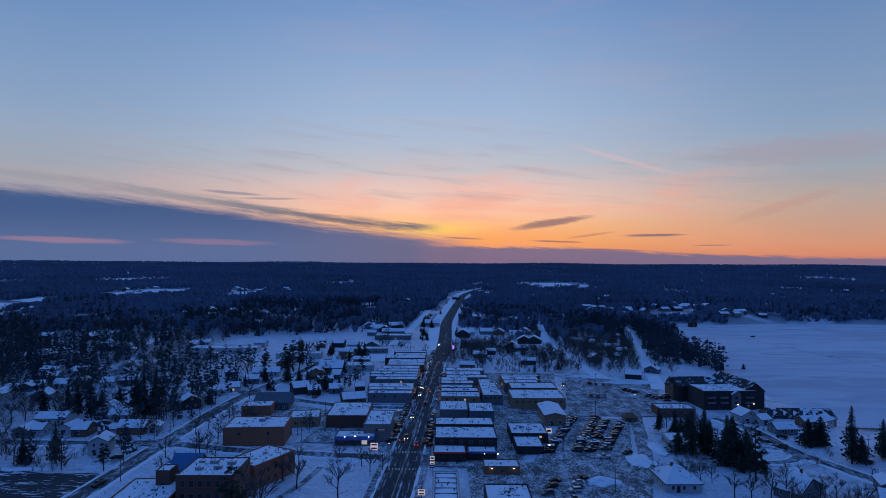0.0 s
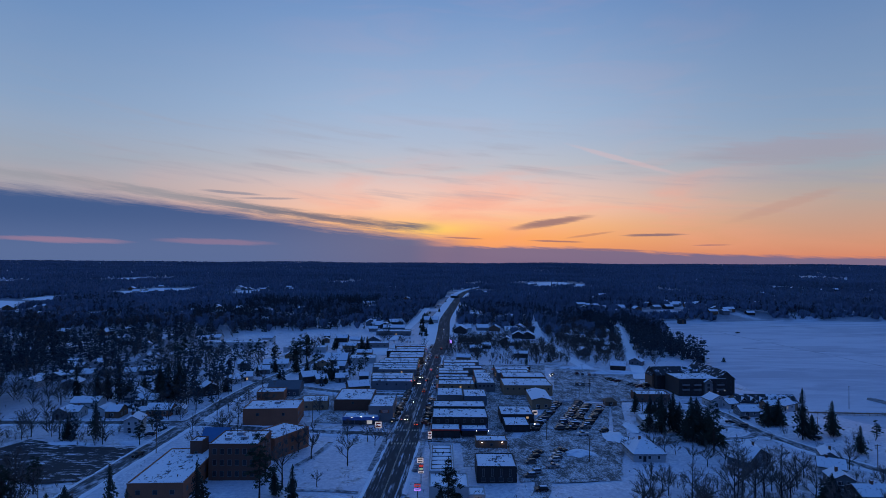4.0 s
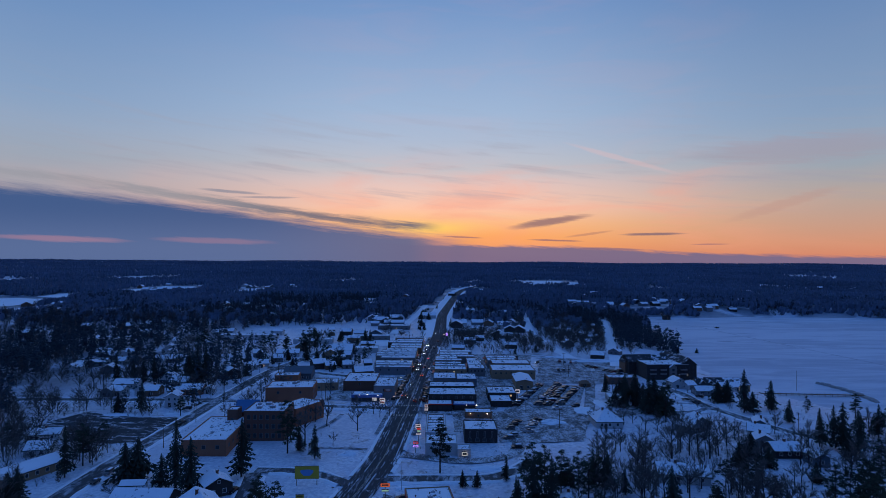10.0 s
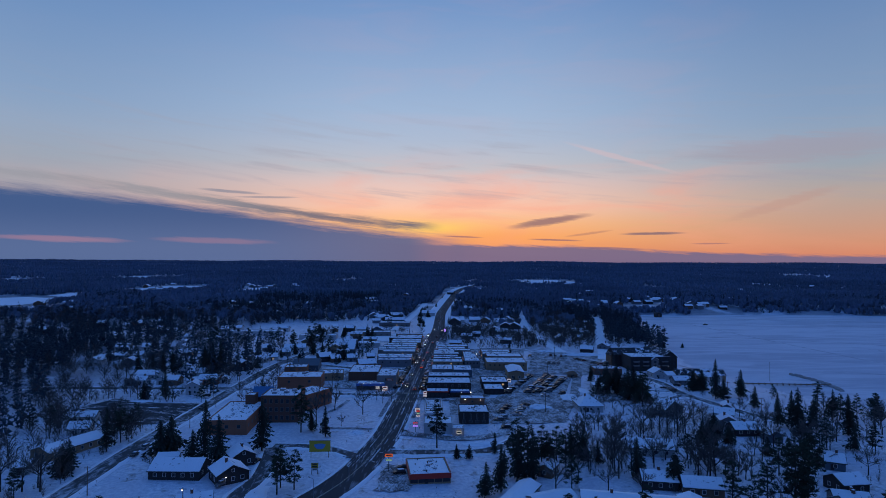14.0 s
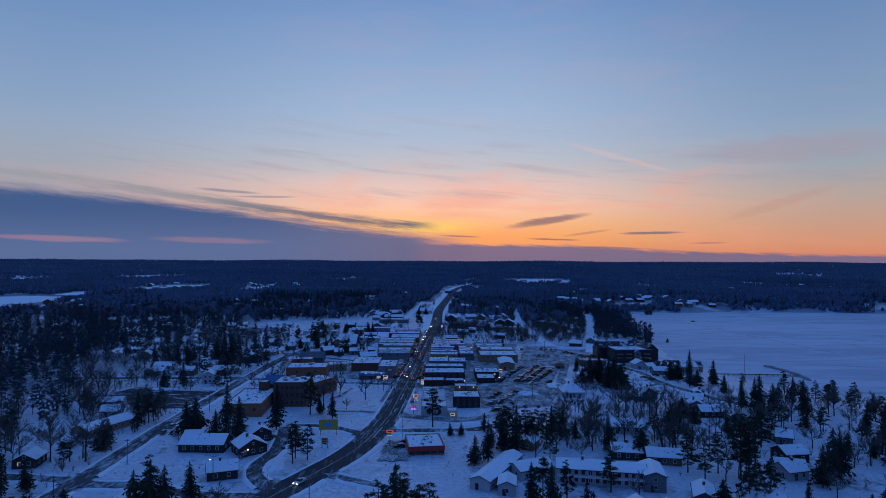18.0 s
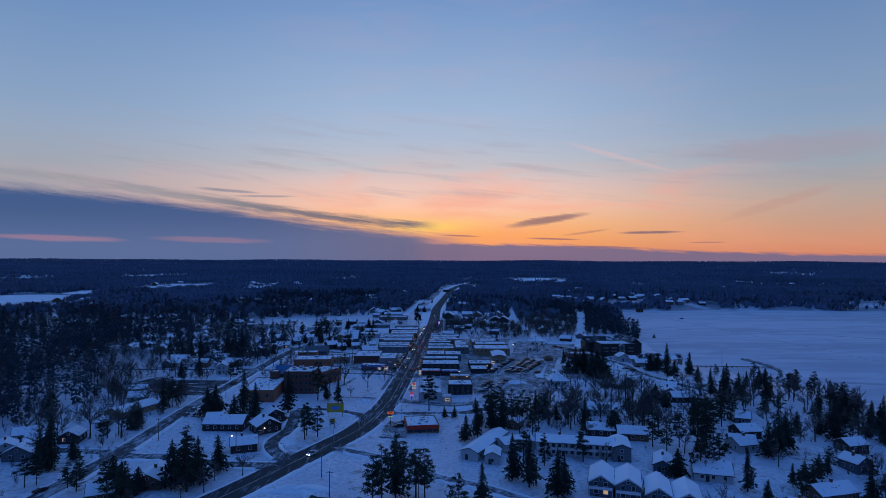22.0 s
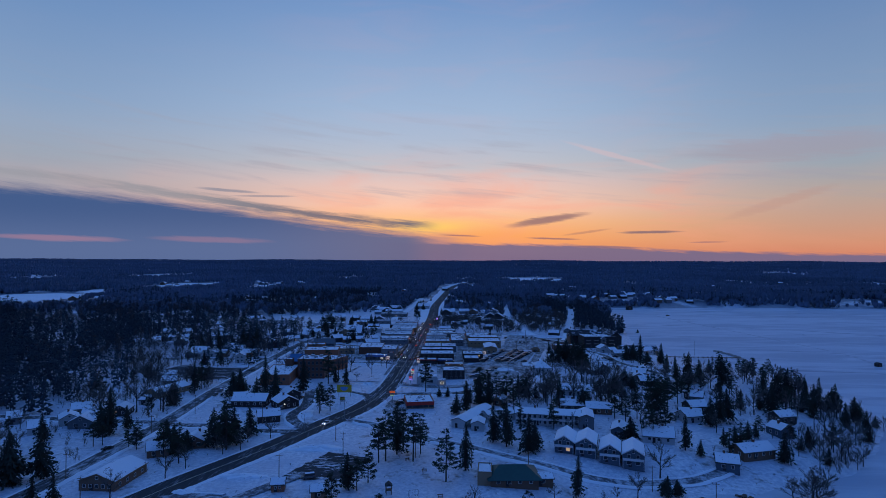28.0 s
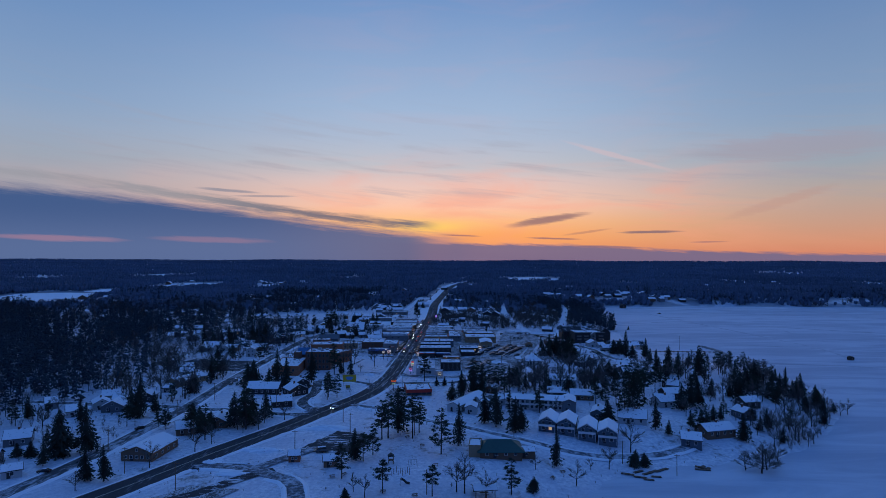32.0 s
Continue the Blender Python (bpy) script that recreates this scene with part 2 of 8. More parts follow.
M_DARKSNOW = patchy("half_melted_roof_snow", (0.05, 0.05, 0.055), (0.80, 0.83, 0.88), 0.45, 0.52, 0.60)
M_LINE = material("lane_paint", (0.55, 0.52, 0.40), 0.8, 0, 0.2, 2.0)
M_BRICK = material("red_brick", (0.34, 0.135, 0.075), 0.9, 0, 0.16, 1.6, 0.3, 9.0, 0.08)
M_BRICKD = material("dark_brick", (0.175, 0.085, 0.058), 0.9, 0, 0.16, 1.6, 0.3, 9.0, 0.08)
M_TAN = material("tan_brick", (0.32, 0.215, 0.13), 0.9, 0, 0.12, 1.6, 0.2, 9.0, 0.08)
M_STONE = material("grey_render", (0.19, 0.185, 0.18), 0.9, 0, 0.12, 0.9, 0.15, 6.0, 0.1)
M_WHITE = material("white_siding", (0.46, 0.46, 0.45), 0.7, 0, 0.08, 1.0, 0.1, 5.0, 0.06)
M_GREYS = material("grey_siding", (0.16, 0.17, 0.18), 0.75, 0, 0.1, 1.0, 0.1, 5.0, 0.15)
M_BLUES = material("blue_grey_siding", (0.10, 0.125, 0.15), 0.75, 0, 0.1, 1.0, 0.1, 5.0, 0.12)
M_DARKS = material("dark_siding", (0.046, 0.041, 0.039), 0.8, 0, 0.14, 1.0, 0.1, 5.0, 0.15)
M_BROWNS = material("brown_siding", (0.20, 0.115, 0.072), 0.8, 0, 0.14, 1.0, 0.1, 5.0, 0.15)
M_TIMBER = material("weathered_timber", (0.17, 0.11, 0.075), 0.85, 0, 0.2, 2.0, 0.2, 8.0, 0.1)
M_SHINGLE = material("dark_shingles", (0.055, 0.052, 0.052), 0.9, 0, 0.2, 2.0, 0.3, 6.0)
M_BLUEROOF = material("blue_metal_roof", (0.07, 0.19, 0.36), 0.45, 0.3, 0.1, 1.0)
M_GREENROOF = material("green_metal_roof", (0.022, 0.085, 0.075), 0.5, 0.2, 0.15, 0.8)
M_REDFASCIA = material("red_painted_metal", (0.52, 0.045, 0.03), 0.5, 0.0, 0.08, 1.0)
M_BLUEFASCIA = material("blue_painted_metal", (0.06, 0.14, 0.36), 0.5, 0.0, 0.08, 1.0)
M_TRIM = material("white_trim", (0.7, 0.7, 0.69), 0.6, 0, 0.05, 1.0)
M_METAL = material("grey_metal", (0.32, 0.33, 0.34), 0.5, 0.7, 0.1, 2.0)
M_DARKMETAL = material("dark_metal", (0.05, 0.05, 0.055), 0.5, 0.5, 0.1, 2.0)
M_CONC = material("concrete", (0.36, 0.35, 0.34), 0.9, 0, 0.15, 1.0, 0.2, 6.0)
M_GLASS = material("window_glass", (0.015, 0.018, 0.022), 0.3, 0, 0.05, 1.0, spec=0.6)
M_LIT = glow("lamp_lit_window", (1.0, 0.60, 0.26), 0.42)
M_LITW = glow("shop_window_light", (1.0, 0.86, 0.62), 0.3)
M_BULB = glow("lamp_bulb", (1.0, 0.85, 0.68), 6.0)
M_HEAD = glow("headlight_lit", (1.0, 0.95, 0.85), 16.0)
M_TAIL = glow("tail_light_lit", (1.0, 0.06, 0.03), 4.0)
M_RED = glow("red_signal", (1.0, 0.12, 0.08), 6.0)
M_SIGNW = glow("lit_white_sign", (1.0, 0.82, 0.75), 0.42)
M_SIGNR = glow("lit_red_sign", (0.9, 0.06, 0.04), 0.4)
M_SIGNO = glow("lit_orange_sign", (1.0, 0.16, 0.04), 0.45)
M_SIGNG = glow("lit_green_sign", (0.5, 0.75, 0.4), 0.35)
M_SIGNV = glow("lit_violet_sign", (0.55, 0.28, 1.0), 1.0)
M_YELLOW = material("yellow_sign_paint", (0.52, 0.37, 0.04), 0.6, 0, 0.08, 1.0)
M_SKYPAINT = material("light_blue_sign_paint", (0.13, 0.28, 0.50), 0.6, 0, 0.1, 1.0)
M_BARK = material("bark", (0.055, 0.042, 0.034), 0.95, 0, 0.25, 3.0, 0.3, 10.0, 0.2)
M_TWIG = material("bare_twigs", (0.130, 0.115, 0.105), 0.95, 0, 0.25, 0.4, obj=0.25)
M_SPRUCE = material("spruce_needles", (0.030, 0.044, 0.034), 0.9, 0, 0.3, 1.2, obj=0.25)
M_PINE = material("pine_needles", (0.030, 0.048, 0.030), 0.9, 0, 0.3, 1.2, obj=0.25)
# distant woods: the blue haze of distance is put into these base colours
M_HAZEWOOD = material("far_bare_woods", (0.155, 0.208, 0.285), 0.95, 0, 0.35, 0.02)
M_HAZEPINE = material("far_pines", (0.050, 0.074, 0.088), 0.95, 0, 0.35, 0.02)
M_HAZEMIX = material("far_mixed_woods", (0.080, 0.115, 0.160), 0.95, 0, 0.3, 0.02)
M_RUBBER = material("tyre_rubber", (0.02, 0.02, 0.02), 0.9)
CARPAINT = [material("car_paint_" + n, c, 0.3, 0.2, 0.04, 1.0, spec=0.5) for n, c in (
    ("black", (0.012, 0.012, 0.014)), ("white", (0.62, 0.63, 0.64)), ("silver", (0.33, 0.34, 0.36)), ("grey", (0.11, 0.115, 0.12)),
    ("maroon", (0.13, 0.014, 0.016)), ("blue", (0.02, 0.045, 0.12)), ("tan", (0.23, 0.18, 0.12)))]


# ---- mesh writing ----
class Mesh:
    """Verts and faces of one part."""
    def __init__(self):
        self.v, self.f = [], []

    def add(self, verts, faces):
        n = len(self.v)
        self.v += [tuple(p) for p in verts]
        self.f += [tuple(i + n for i in q) for q in faces]
        return self

    def box(self, x0, y0, z0, x1, y1, z1):
        return self.add([(x0, y0, z0), (x1, y0, z0), (x1, y1, z0), (x0, y1, z0), (x0, y0, z1), (x1, y0, z1), (x1, y1, z1), (x0, y1, z1)],
                        [(3, 2, 1, 0), (4, 5, 6, 7), (0, 1, 5, 4), (1, 2, 6, 5), (2, 3, 7, 6), (3, 0, 4, 7)])

    def taper(self, x0, y0, z0, x1, y1, z1, inset):
        """A box whose top is smaller, with softened edges."""
        i = inset
        return self.add([(x0, y0, z0), (x1, y0, z0), (x1, y1, z0), (x0, y1, z0), (x0 + i, y0 + i, z1), (x1 - i, y0 + i, z1), (x1 - i, y1 - i, z1), (x0 + i, y1 - i, z1)],
                        [(3, 2, 1, 0), (4, 5, 6, 7), (0, 1, 5, 4), (1, 2, 6, 5), (2, 3, 7, 6), (3, 0, 4, 7)])

    def prism(self, poly, y0, y1):
        """A polygon in x and z drawn out along y."""
        n = len(poly)
        v = [(x, y0, z) for x, z in poly] + [(x, y1, z) for x, z in poly]
        return self.add(v, [tuple(range(n)), tuple(range(2 * n - 1, n - 1, -1))] + [(i + n, (i + 1) % n + n, (i + 1) % n, i) for i in range(n)])

    def prism_y(self, poly, x0, x1):
        n = len(poly)
        v = [(x0, y, z) for y, z in poly] + [(x1, y, z) for y, z in poly]
        return self.add(v, [tuple(range(n - 1, -1, -1)), tuple(range(n, 2 * n))] + [(i, (i + 1) % n, (i + 1) % n + n, i + n) for i in range(n)])

    def tube(self, a, b, ra, rb, sides=5):
        a, b = Vector(a), Vector(b)
        d = (b - a).normalized()
        s = d.cross(Vector((0.31, 0.2, 0.93)) if abs(d.z) < 0.9 else Vector((1, 0, 0))).normalized()
        t = d.cross(s)
        v = []
        for c, r in ((a, ra), (b, rb)):
            v += [c + (s * math.cos(k * math.tau / sides) + t * math.sin(k * math.tau / sides)) * r for k in range(sides)]
        return self.add(v, [(k, (k + 1) % sides, (k + 1) % sides + sides, k + sides) for k in range(sides)] + [tuple(range(sides - 1, -1, -1)), tuple(range(sides, 2 * sides))])

    def data(self, name, mat, smooth=False):
        me = bpy.data.meshes.new(name)
        me.from_pydata(self.v, [], self.f)
        me.materials.append(mat)
        if smooth:
            me.polygons.foreach_set("use_smooth", [True] * len(me.polygons))
        return me


def part(name, mesh, mat, parent, label="", at=None, rot=0.0):
    """One mesh object under a thing or a part; mesh may be a Mesh or mesh data to share."""
    me = mesh.data(name, mat) if isinstance(mesh, Mesh) else mesh
    ob = new(name, me)
    ob.parent = parent
    if at:
        ob.location = at
    if rot:
        ob.rotation_euler.z = rot
    if label:
        ob["label"] = label
    return ob


def thing(name, x, y, z, rot, label, category, group=""):
    ob = new(name)
    ob.matrix_basis = pose(x, y, z, 0, 0, rot)
    return tagged(ob, label, category, group)


def single(name, mesh, mat, label, category, group="", kind="", at=(0, 0, 0), rot=0.0):
    ob = new(name, mesh.data(name, mat))
    ob.matrix_basis = pose(*at, 0, 0, rot)
    return tagged(ob, label, category, group, kind)


# ---- the lie of the land ----
SHORE = [(310, 835), (283, 720), (258, 610), (238, 520), (222, 440), (212, 385), (212, 340), (222, 300), (238, 262), (262, 225), (270, 180),
         (262, 130), (240, 92), (216, 62), (190, 34), (160, 16), (128, 6), (92, 0), (70, -22), (48, -44), (20, -80), (-60, -150), (-200, -420)]
LAKE_Z = -6.0
SHORE_NP = np.array(SHORE, float)


def shore_distance(x, y):
    """Metres to the shore, negative over the lake."""
    x, y = np.asarray(x, float), np.asarray(y, float)
    best = np.full(x.shape, 1e9)
    for (ax, ay), (bx, by) in zip(SHORE[:-1], SHORE[1:]):
        dx, dy = bx - ax, by - ay
        k = np.clip(((x - ax) * dx + (y - ay) * dy) / (dx * dx + dy * dy), 0, 1)
        best = np.minimum(best, np.hypot(x - ax - k * dx, y - ay - k * dy))
    far = 835 + 12 * np.sin(x / 70.0) + 8 * np.sin(x / 23.0)
    edge = np.interp(y, SHORE_NP[::-1, 1], SHORE_NP[::-1, 0])
    lake = (x > edge) & (y < far)
    best = np.where(x > 300, np.minimum(best, np.abs(y - far)), best)
    return np.where(lake, -best, best)


def ground_z(x, y):
    x, y = np.asarray(x, float), np.asarray(y, float)
    rise = np.interp(y, [-600, 560, 900, 1300, 2200, 3300, 4700, 6000], [0, 0, 5, 16, 30, 43, 55, 62])
    w = np.clip((y - 800) / 1500, 0, 1)
    rise = rise + w * (2.5 * np.sin(x / 310 + y / 900) + 2.5 * np.sin(x / 170 - y / 420 + 1.3))
    d = shore_distance(x, y)
    s = np.clip(d / 46, 0, 1)
    s = s * s * (3 - 2 * s)
    land = (LAKE_Z + 0.2) * (1 - s) + rise * s
    return np.where(d < 0, np.maximum(LAKE_Z - 0.15 * -d, -9.0), land)


def gz(x, y):
    return float(ground_z(x, y))


def grade(lo, hi, fine_lo, fine_hi, step, growth=1.25):
    a = list(np.arange(fine_lo, fine_hi + step, step))
    s = step
    while a[-1] < hi:
        s *= growth
        a.append(a[-1] + s)
    s = step
    while a[0] > lo:
        s *= growth
        a.insert(0, a[0] - s)
    return np.array(a)


def sheet(name, xs, ys, zf, mat, label, category):
    X, Y = np.meshgrid(xs, ys)
    Z = zf(X, Y)
    nx, ny = len(xs), len(ys)
    v = np.stack([X.ravel(), Y.ravel(), Z.ravel()], 1)
    i = (np.arange(ny - 1)[:, None] * nx + np.arange(nx - 1)[None, :]).ravel()
    f = np.stack([i, i + 1, i + 1 + nx, i + nx], 1)
    me = bpy.data.meshes.new(name)
    me.from_pydata(v.tolist(), [], f.tolist())
    me.polygons.foreach_set("use_smooth", [True] * len(me.polygons))
    me.materials.append(mat)
    return tagged(new(name, me), label, category, kind="structure")


def ground_relief(x, y):
    n = 0.18 * np.sin(x / 5.1 + 2 * np.sin(y / 11)) * np.sin(y / 6.3 + np.sin(x / 9))
    return ground_z(x, y) + np.where(shore_distance(x, y) > 0, n - 0.2, 0)


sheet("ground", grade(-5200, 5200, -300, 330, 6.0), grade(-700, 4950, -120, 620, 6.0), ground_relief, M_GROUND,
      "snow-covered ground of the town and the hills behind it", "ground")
sheet("lake_ice", grade(20, 2600, 60, 600, 30.0), grade(-600, 870, -100, 840, 30.0), lambda x, y: np.full(x.shape, LAKE_Z), M_ICE,
      "frozen lake under wind-blown snow with tracks", "lake")


def offset_line(pts, off):
    out = []
    for i, p in enumerate(pts):
        a, b = Vector(pts[max(i - 1, 0)]), Vector(pts[min(i + 1, len(pts) - 1)])
        d = (b - a).normalized()
        out.append((p[0] + d.y * off, p[1] - d.x * off))
    return out


def smooth_line(pts, step=6.0):
    """A soft curve through the given places."""
    out = []
    P = [Vector(p) for p in pts]
    for i in range(len(P) - 1):
        a, b, c, d = P[max(i - 1, 0)], P[i], P[i + 1], P[min(i + 2, len(P) - 1)]
        n = max(2, int((c - b).length / step))
        for k in range(n):
            t = k / n
            out.append(tuple(0.5 * ((2 * b) + (c - a) * t + (2 * a - 5 * b + 4 * c - d) * t * t + (3 * b - a - 3 * c + d) * t ** 3)))
    out.append(tuple(P[-1]))
    return out


ROADS = []


def ribbon(pts, w, lift):
    m = Mesh()
    l, r = offset_line(pts, -w / 2), offset_line(pts, w / 2)
    c = pts
    for a, b, k in zip(l, r, c):
        m.v += [(a[0], a[1], gz(*a) + lift), (k[0], k[1], gz(*k) + lift + 0.06), (b[0], b[1], gz(*b) + lift)]
    for i in range(len(pts) - 1):
        for j in (0, 1):
            m.f.append((3 * i + j, 3 * i + j + 1, 3 * i + j + 4, 3 * i + j + 3))
    return m


def road(pts, w, mat, label, banks=True, lines=False, lift=0.10, name="road", category="road"):
    """A street as one ribbon, with ploughed snow along both edges."""
    pts = smooth_line(pts)
    ROADS.append((pts, w))
    single(name, ribbon(pts, w, lift), mat, label, category, kind="structure")
    if lines:
        for off in (-0.14, 0.14):
            single("lane_line", ribbon(offset_line(pts, off), 0.12, lift + 0.07), M_LINE, "faded yellow centre line on the asphalt", "road marking", kind="structure")
        town = [p for p in pts if p[1] > 120]
        for off, ww in ((-5.6, 1.0), (-4.4, 0.6), (-3.2, 0.5), (0.5, 0.5), (1.7, 0.7), (4.6, 0.6), (5.7, 1.0)):
            single("snow_streak", ribbon(offset_line(town, off), ww, lift + 0.06), M_STREAK, "streak of packed snow between the wheel tracks", "snow streak", kind="structure")
    if banks:
        BANKS.append(len(ROADS) - 1)


BANKS = []


def snow_banks():
    """Ploughed snow along the streets, open where another street or a yard meets them."""
    for k in BANKS:
        pts, w = ROADS[k]
        other = np.array([(p[0], p[1], ww) for i, (q, ww) in enumerate(ROADS) if i != k for p in smooth_line(q, 2.0)])
        for s in (-1, 1):
            e = smooth_line(offset_line(pts, s * (w / 2 + 0.5)), 2.5)
            m = Mesh()
            ok = []
            for i, p in enumerate(e):
                n = noise.noise((p[0] * 0.25, p[1] * 0.25, 3.0 * s))
                n2 = noise.noise((p[0] * 0.9, p[1] * 0.9, 1.0))
                z = gz(*p)
                d = Vector(e[min(i + 1, len(e) - 1)]) - Vector(e[max(i - 1, 0)])
                d = d.normalized() if d.length else Vector((0, 1))
                hgt = max(0.04, 0.34 + 0.45 * n + 0.2 * n2)
                ok.append((np.hypot(other[:, 0] - p[0], other[:, 1] - p[1]) - other[:, 2] / 2).min() > 1.4)
                for o, hh in ((-0.9, -0.2), (-0.35 + 0.2 * n2, hgt), (0.4, hgt * 0.85), (1.3, -0.25)):
                    m.v.append((p[0] + d.y * o * s, p[1] - d.x * o * s, z + hh))
            for i in range(len(e) - 1):
                if not (ok[i] and ok[i + 1]):
                    continue
                for j in range(3):
                    q = (4 * i + j, 4 * i + j + 1, 4 * i + j + 5, 4 * i + j + 4)
                    m.f.append(q if s > 0 else q[::-1])
            single("snow_bank", m, M_SNOW, "ploughed bank of snow along the street", "snow bank", kind="stuff")


def lot(corners, mat, label, lift=0.09, name="parking_lot"):
    """A paved yard, cut into small quads between its four corners."""
    a, b, c, d = (Vector(p) for p in corners)
    n = 14
    m = Mesh()
    for i in range(n + 1):
        for j in range(n + 1):
            u, v = i / n, j / n
            p = (a * (1 - u) + b * u) * (1 - v) + (d * (1 - u) + c * u) * v
            if i in (0, n) or j in (0, n):
                p = p + Vector((noise.noise((p.x * 0.3, p.y * 0.3, 0)), noise.noise((p.x * 0.3, p.y * 0.3, 9)))) * 1.6
            m.v.append((p.x, p.y, gz(p.x, p.y) + lift))
    for i in range(n):
        for j in range(n):
            k = i * (n + 1) + j
            m.f.append((k, k + n + 1, k + n + 2, k + 1))
    LOTS.append((a, b, c, d))
    return single(name, m, mat, label, "parking lot", kind="structure")


LOTS = []
FOOT = []


# ---- kinds of things ----
SHARED = {}


def shared(key, make):
    if key not in SHARED:
        SHARED[key] = make()
    return SHARED[key]


def window_meshes(w, h):
    def make():
        f = Mesh()
        t = 0.1
        o = [(-w / 2 - t, -t), (w / 2 + t, -t), (w / 2 + t, h + t), (-w / 2 - t, h + t)]
        n = [(-w / 2, 0), (w / 2, 0), (w / 2, h), (-w / 2, h)]
        f.add([(x, -0.06, z) for x, z in o + n] + [(x, 0.05, z) for x, z in o + n],
              [q for i in range(4) for q in ((i, (i + 1) % 4, 4 + (i + 1) % 4, 4 + i), ((i + 1) % 4, i, 8 + i, 8 + (i + 1) % 4), (4 + i, 4 + (i + 1) % 4, 12 + (i + 1) % 4, 12 + i))])
        p = Mesh().box(-w / 2, -0.025, 0, w / 2, 0.04, h)
        return f, p
    return shared(("win", round(w, 2), round(h, 2)), make)


def window(parent, x, y, z, face, w=1.1, h=1.4, lit=False, frame_mat=None):
    """A framed window on a face: its angle is that of the wall it sits in."""
    f, p = window_meshes(w, h)
    fm = frame_mat or M_TRIM
    fd = shared(("wf", round(w, 2), round(h, 2), fm.name), lambda: f.data("window_frame", fm))
    pm = {0: M_GLASS, 1: M_LIT, 2: M_LITW}[int(lit)]
    pd = shared(("wp", round(w, 2), round(h, 2), pm.name), lambda: p.data("pane", pm))
    if parent.location.y > 320 or abs(parent.location.x) > 190:
        return part("window", pd, None, parent, "", (x, y, z), radians(face))
    ob = part("window", fd, None, parent, "", (x, y, z), radians(face))
    part("pane", pd, None, ob)
    return ob


def face_row(parent, face, length, off, z, n, w, h, lit_share=0.0, rng=random, frame_mat=None, margin=0.8):
    """n windows along one wall. face: 0 front, 90 right, 180 back, 270 left; off: (width, depth) of the house."""
    W, D = off
    for i in range(n):
        s = margin + (length - 2 * margin) * (i + 0.5) / n
        x, y = {0: (s, 0), 90: (W, s), 180: (s, D), 270: (0, s)}[face]
        lit = rng.random() < lit_share
        window(parent, x, y, z, {0: 0, 90: 90, 180: 180, 270: -90}[face], w, h, lit, frame_mat)


def door(parent, x, y, face=0, mat=None, w=1.0, h=2.1):
    d = shared(("door", w, h, (mat or M_DARKS).name), lambda: Mesh().box(-w / 2, -0.05, 0, w / 2, 0.05, h).box(-w / 2 - 0.1, -0.07, 0, -w / 2, 0.05, h + 0.1).box(
        w / 2, -0.07, 0, w / 2 + 0.1, 0.05, h + 0.1).box(-w / 2, -0.07, h, w / 2, 0.05, h + 0.1).data("door", mat or M_DARKS))
    return part("door", d, None, parent, "", (x, y, 0), radians(face))


def snow_slab(x0, y0, x1, y1, z, t=0.28, cell=2.2, seed=0.0):
    """A blanket of snow with an uneven top and rounded rim."""
    nx, ny = max(2, int((x1 - x0) / cell)), max(2, int((y1 - y0) / cell))
    m = Mesh()
    for j in range(ny + 1):
        for i in range(nx + 1):
            x, y = x0 + (x1 - x0) * i / nx, y0 + (y1 - y0) * j / ny
            rim = i in (0, nx) or j in (0, ny)
            h = 0.04 if rim else t * (0.75 + 0.7 * noise.noise((x * 0.35 + seed, y * 0.35, seed)))
            m.v.append((x, y, z + h))
    for j in range(ny):
        for i in range(nx):
            k = j * (nx + 1) + i
            m.f.append((k, k + 1, k + nx + 2, k + nx + 1))
    return m


def roof_unit(parent, x, y, z, s=1.0, mat=None):
    m = shared(("unit", s), lambda: Mesh().box(-1.1 * s, -0.8 * s, 0.15, 1.1 * s, 0.8 * s, 1.15 * s).box(-1.2 * s, -0.9 * s, 0, 1.2 * s, 0.9 * s, 0.15).tube(
        (0, 0, 1.15 * s), (0, 0, 1.4 * s), 0.5 * s, 0.45 * s, 10).data("rooftop_unit", M_METAL))
    ob = part("rooftop_unit", m, None, parent, "grey sheet-metal rooftop unit", (x, y, z))
    part("snow_cap", shared(("cap", s), lambda: Mesh().taper(-1.05 * s, -0.75 * s, 1.16 * s, 1.05 * s, 0.75 * s, 1.34 * s, 0.2).data("snow_cap", M_SNOW)), None, ob)
    return ob


def chimney(parent, x, y, z, h=1.6, mat=None):
    c = part("chimney", Mesh().box(-0.4, -0.4, -1.2, 0.4, 0.4, h).box(-0.48, -0.48, h - 0.2, 0.48, 0.48, h), mat or M_BRICKD, parent, "", (x, y, z))
    part("snow_cap", Mesh().taper(-0.4, -0.4, h, 0.4, 0.4, h + 0.18, 0.1), M_SNOW, c)


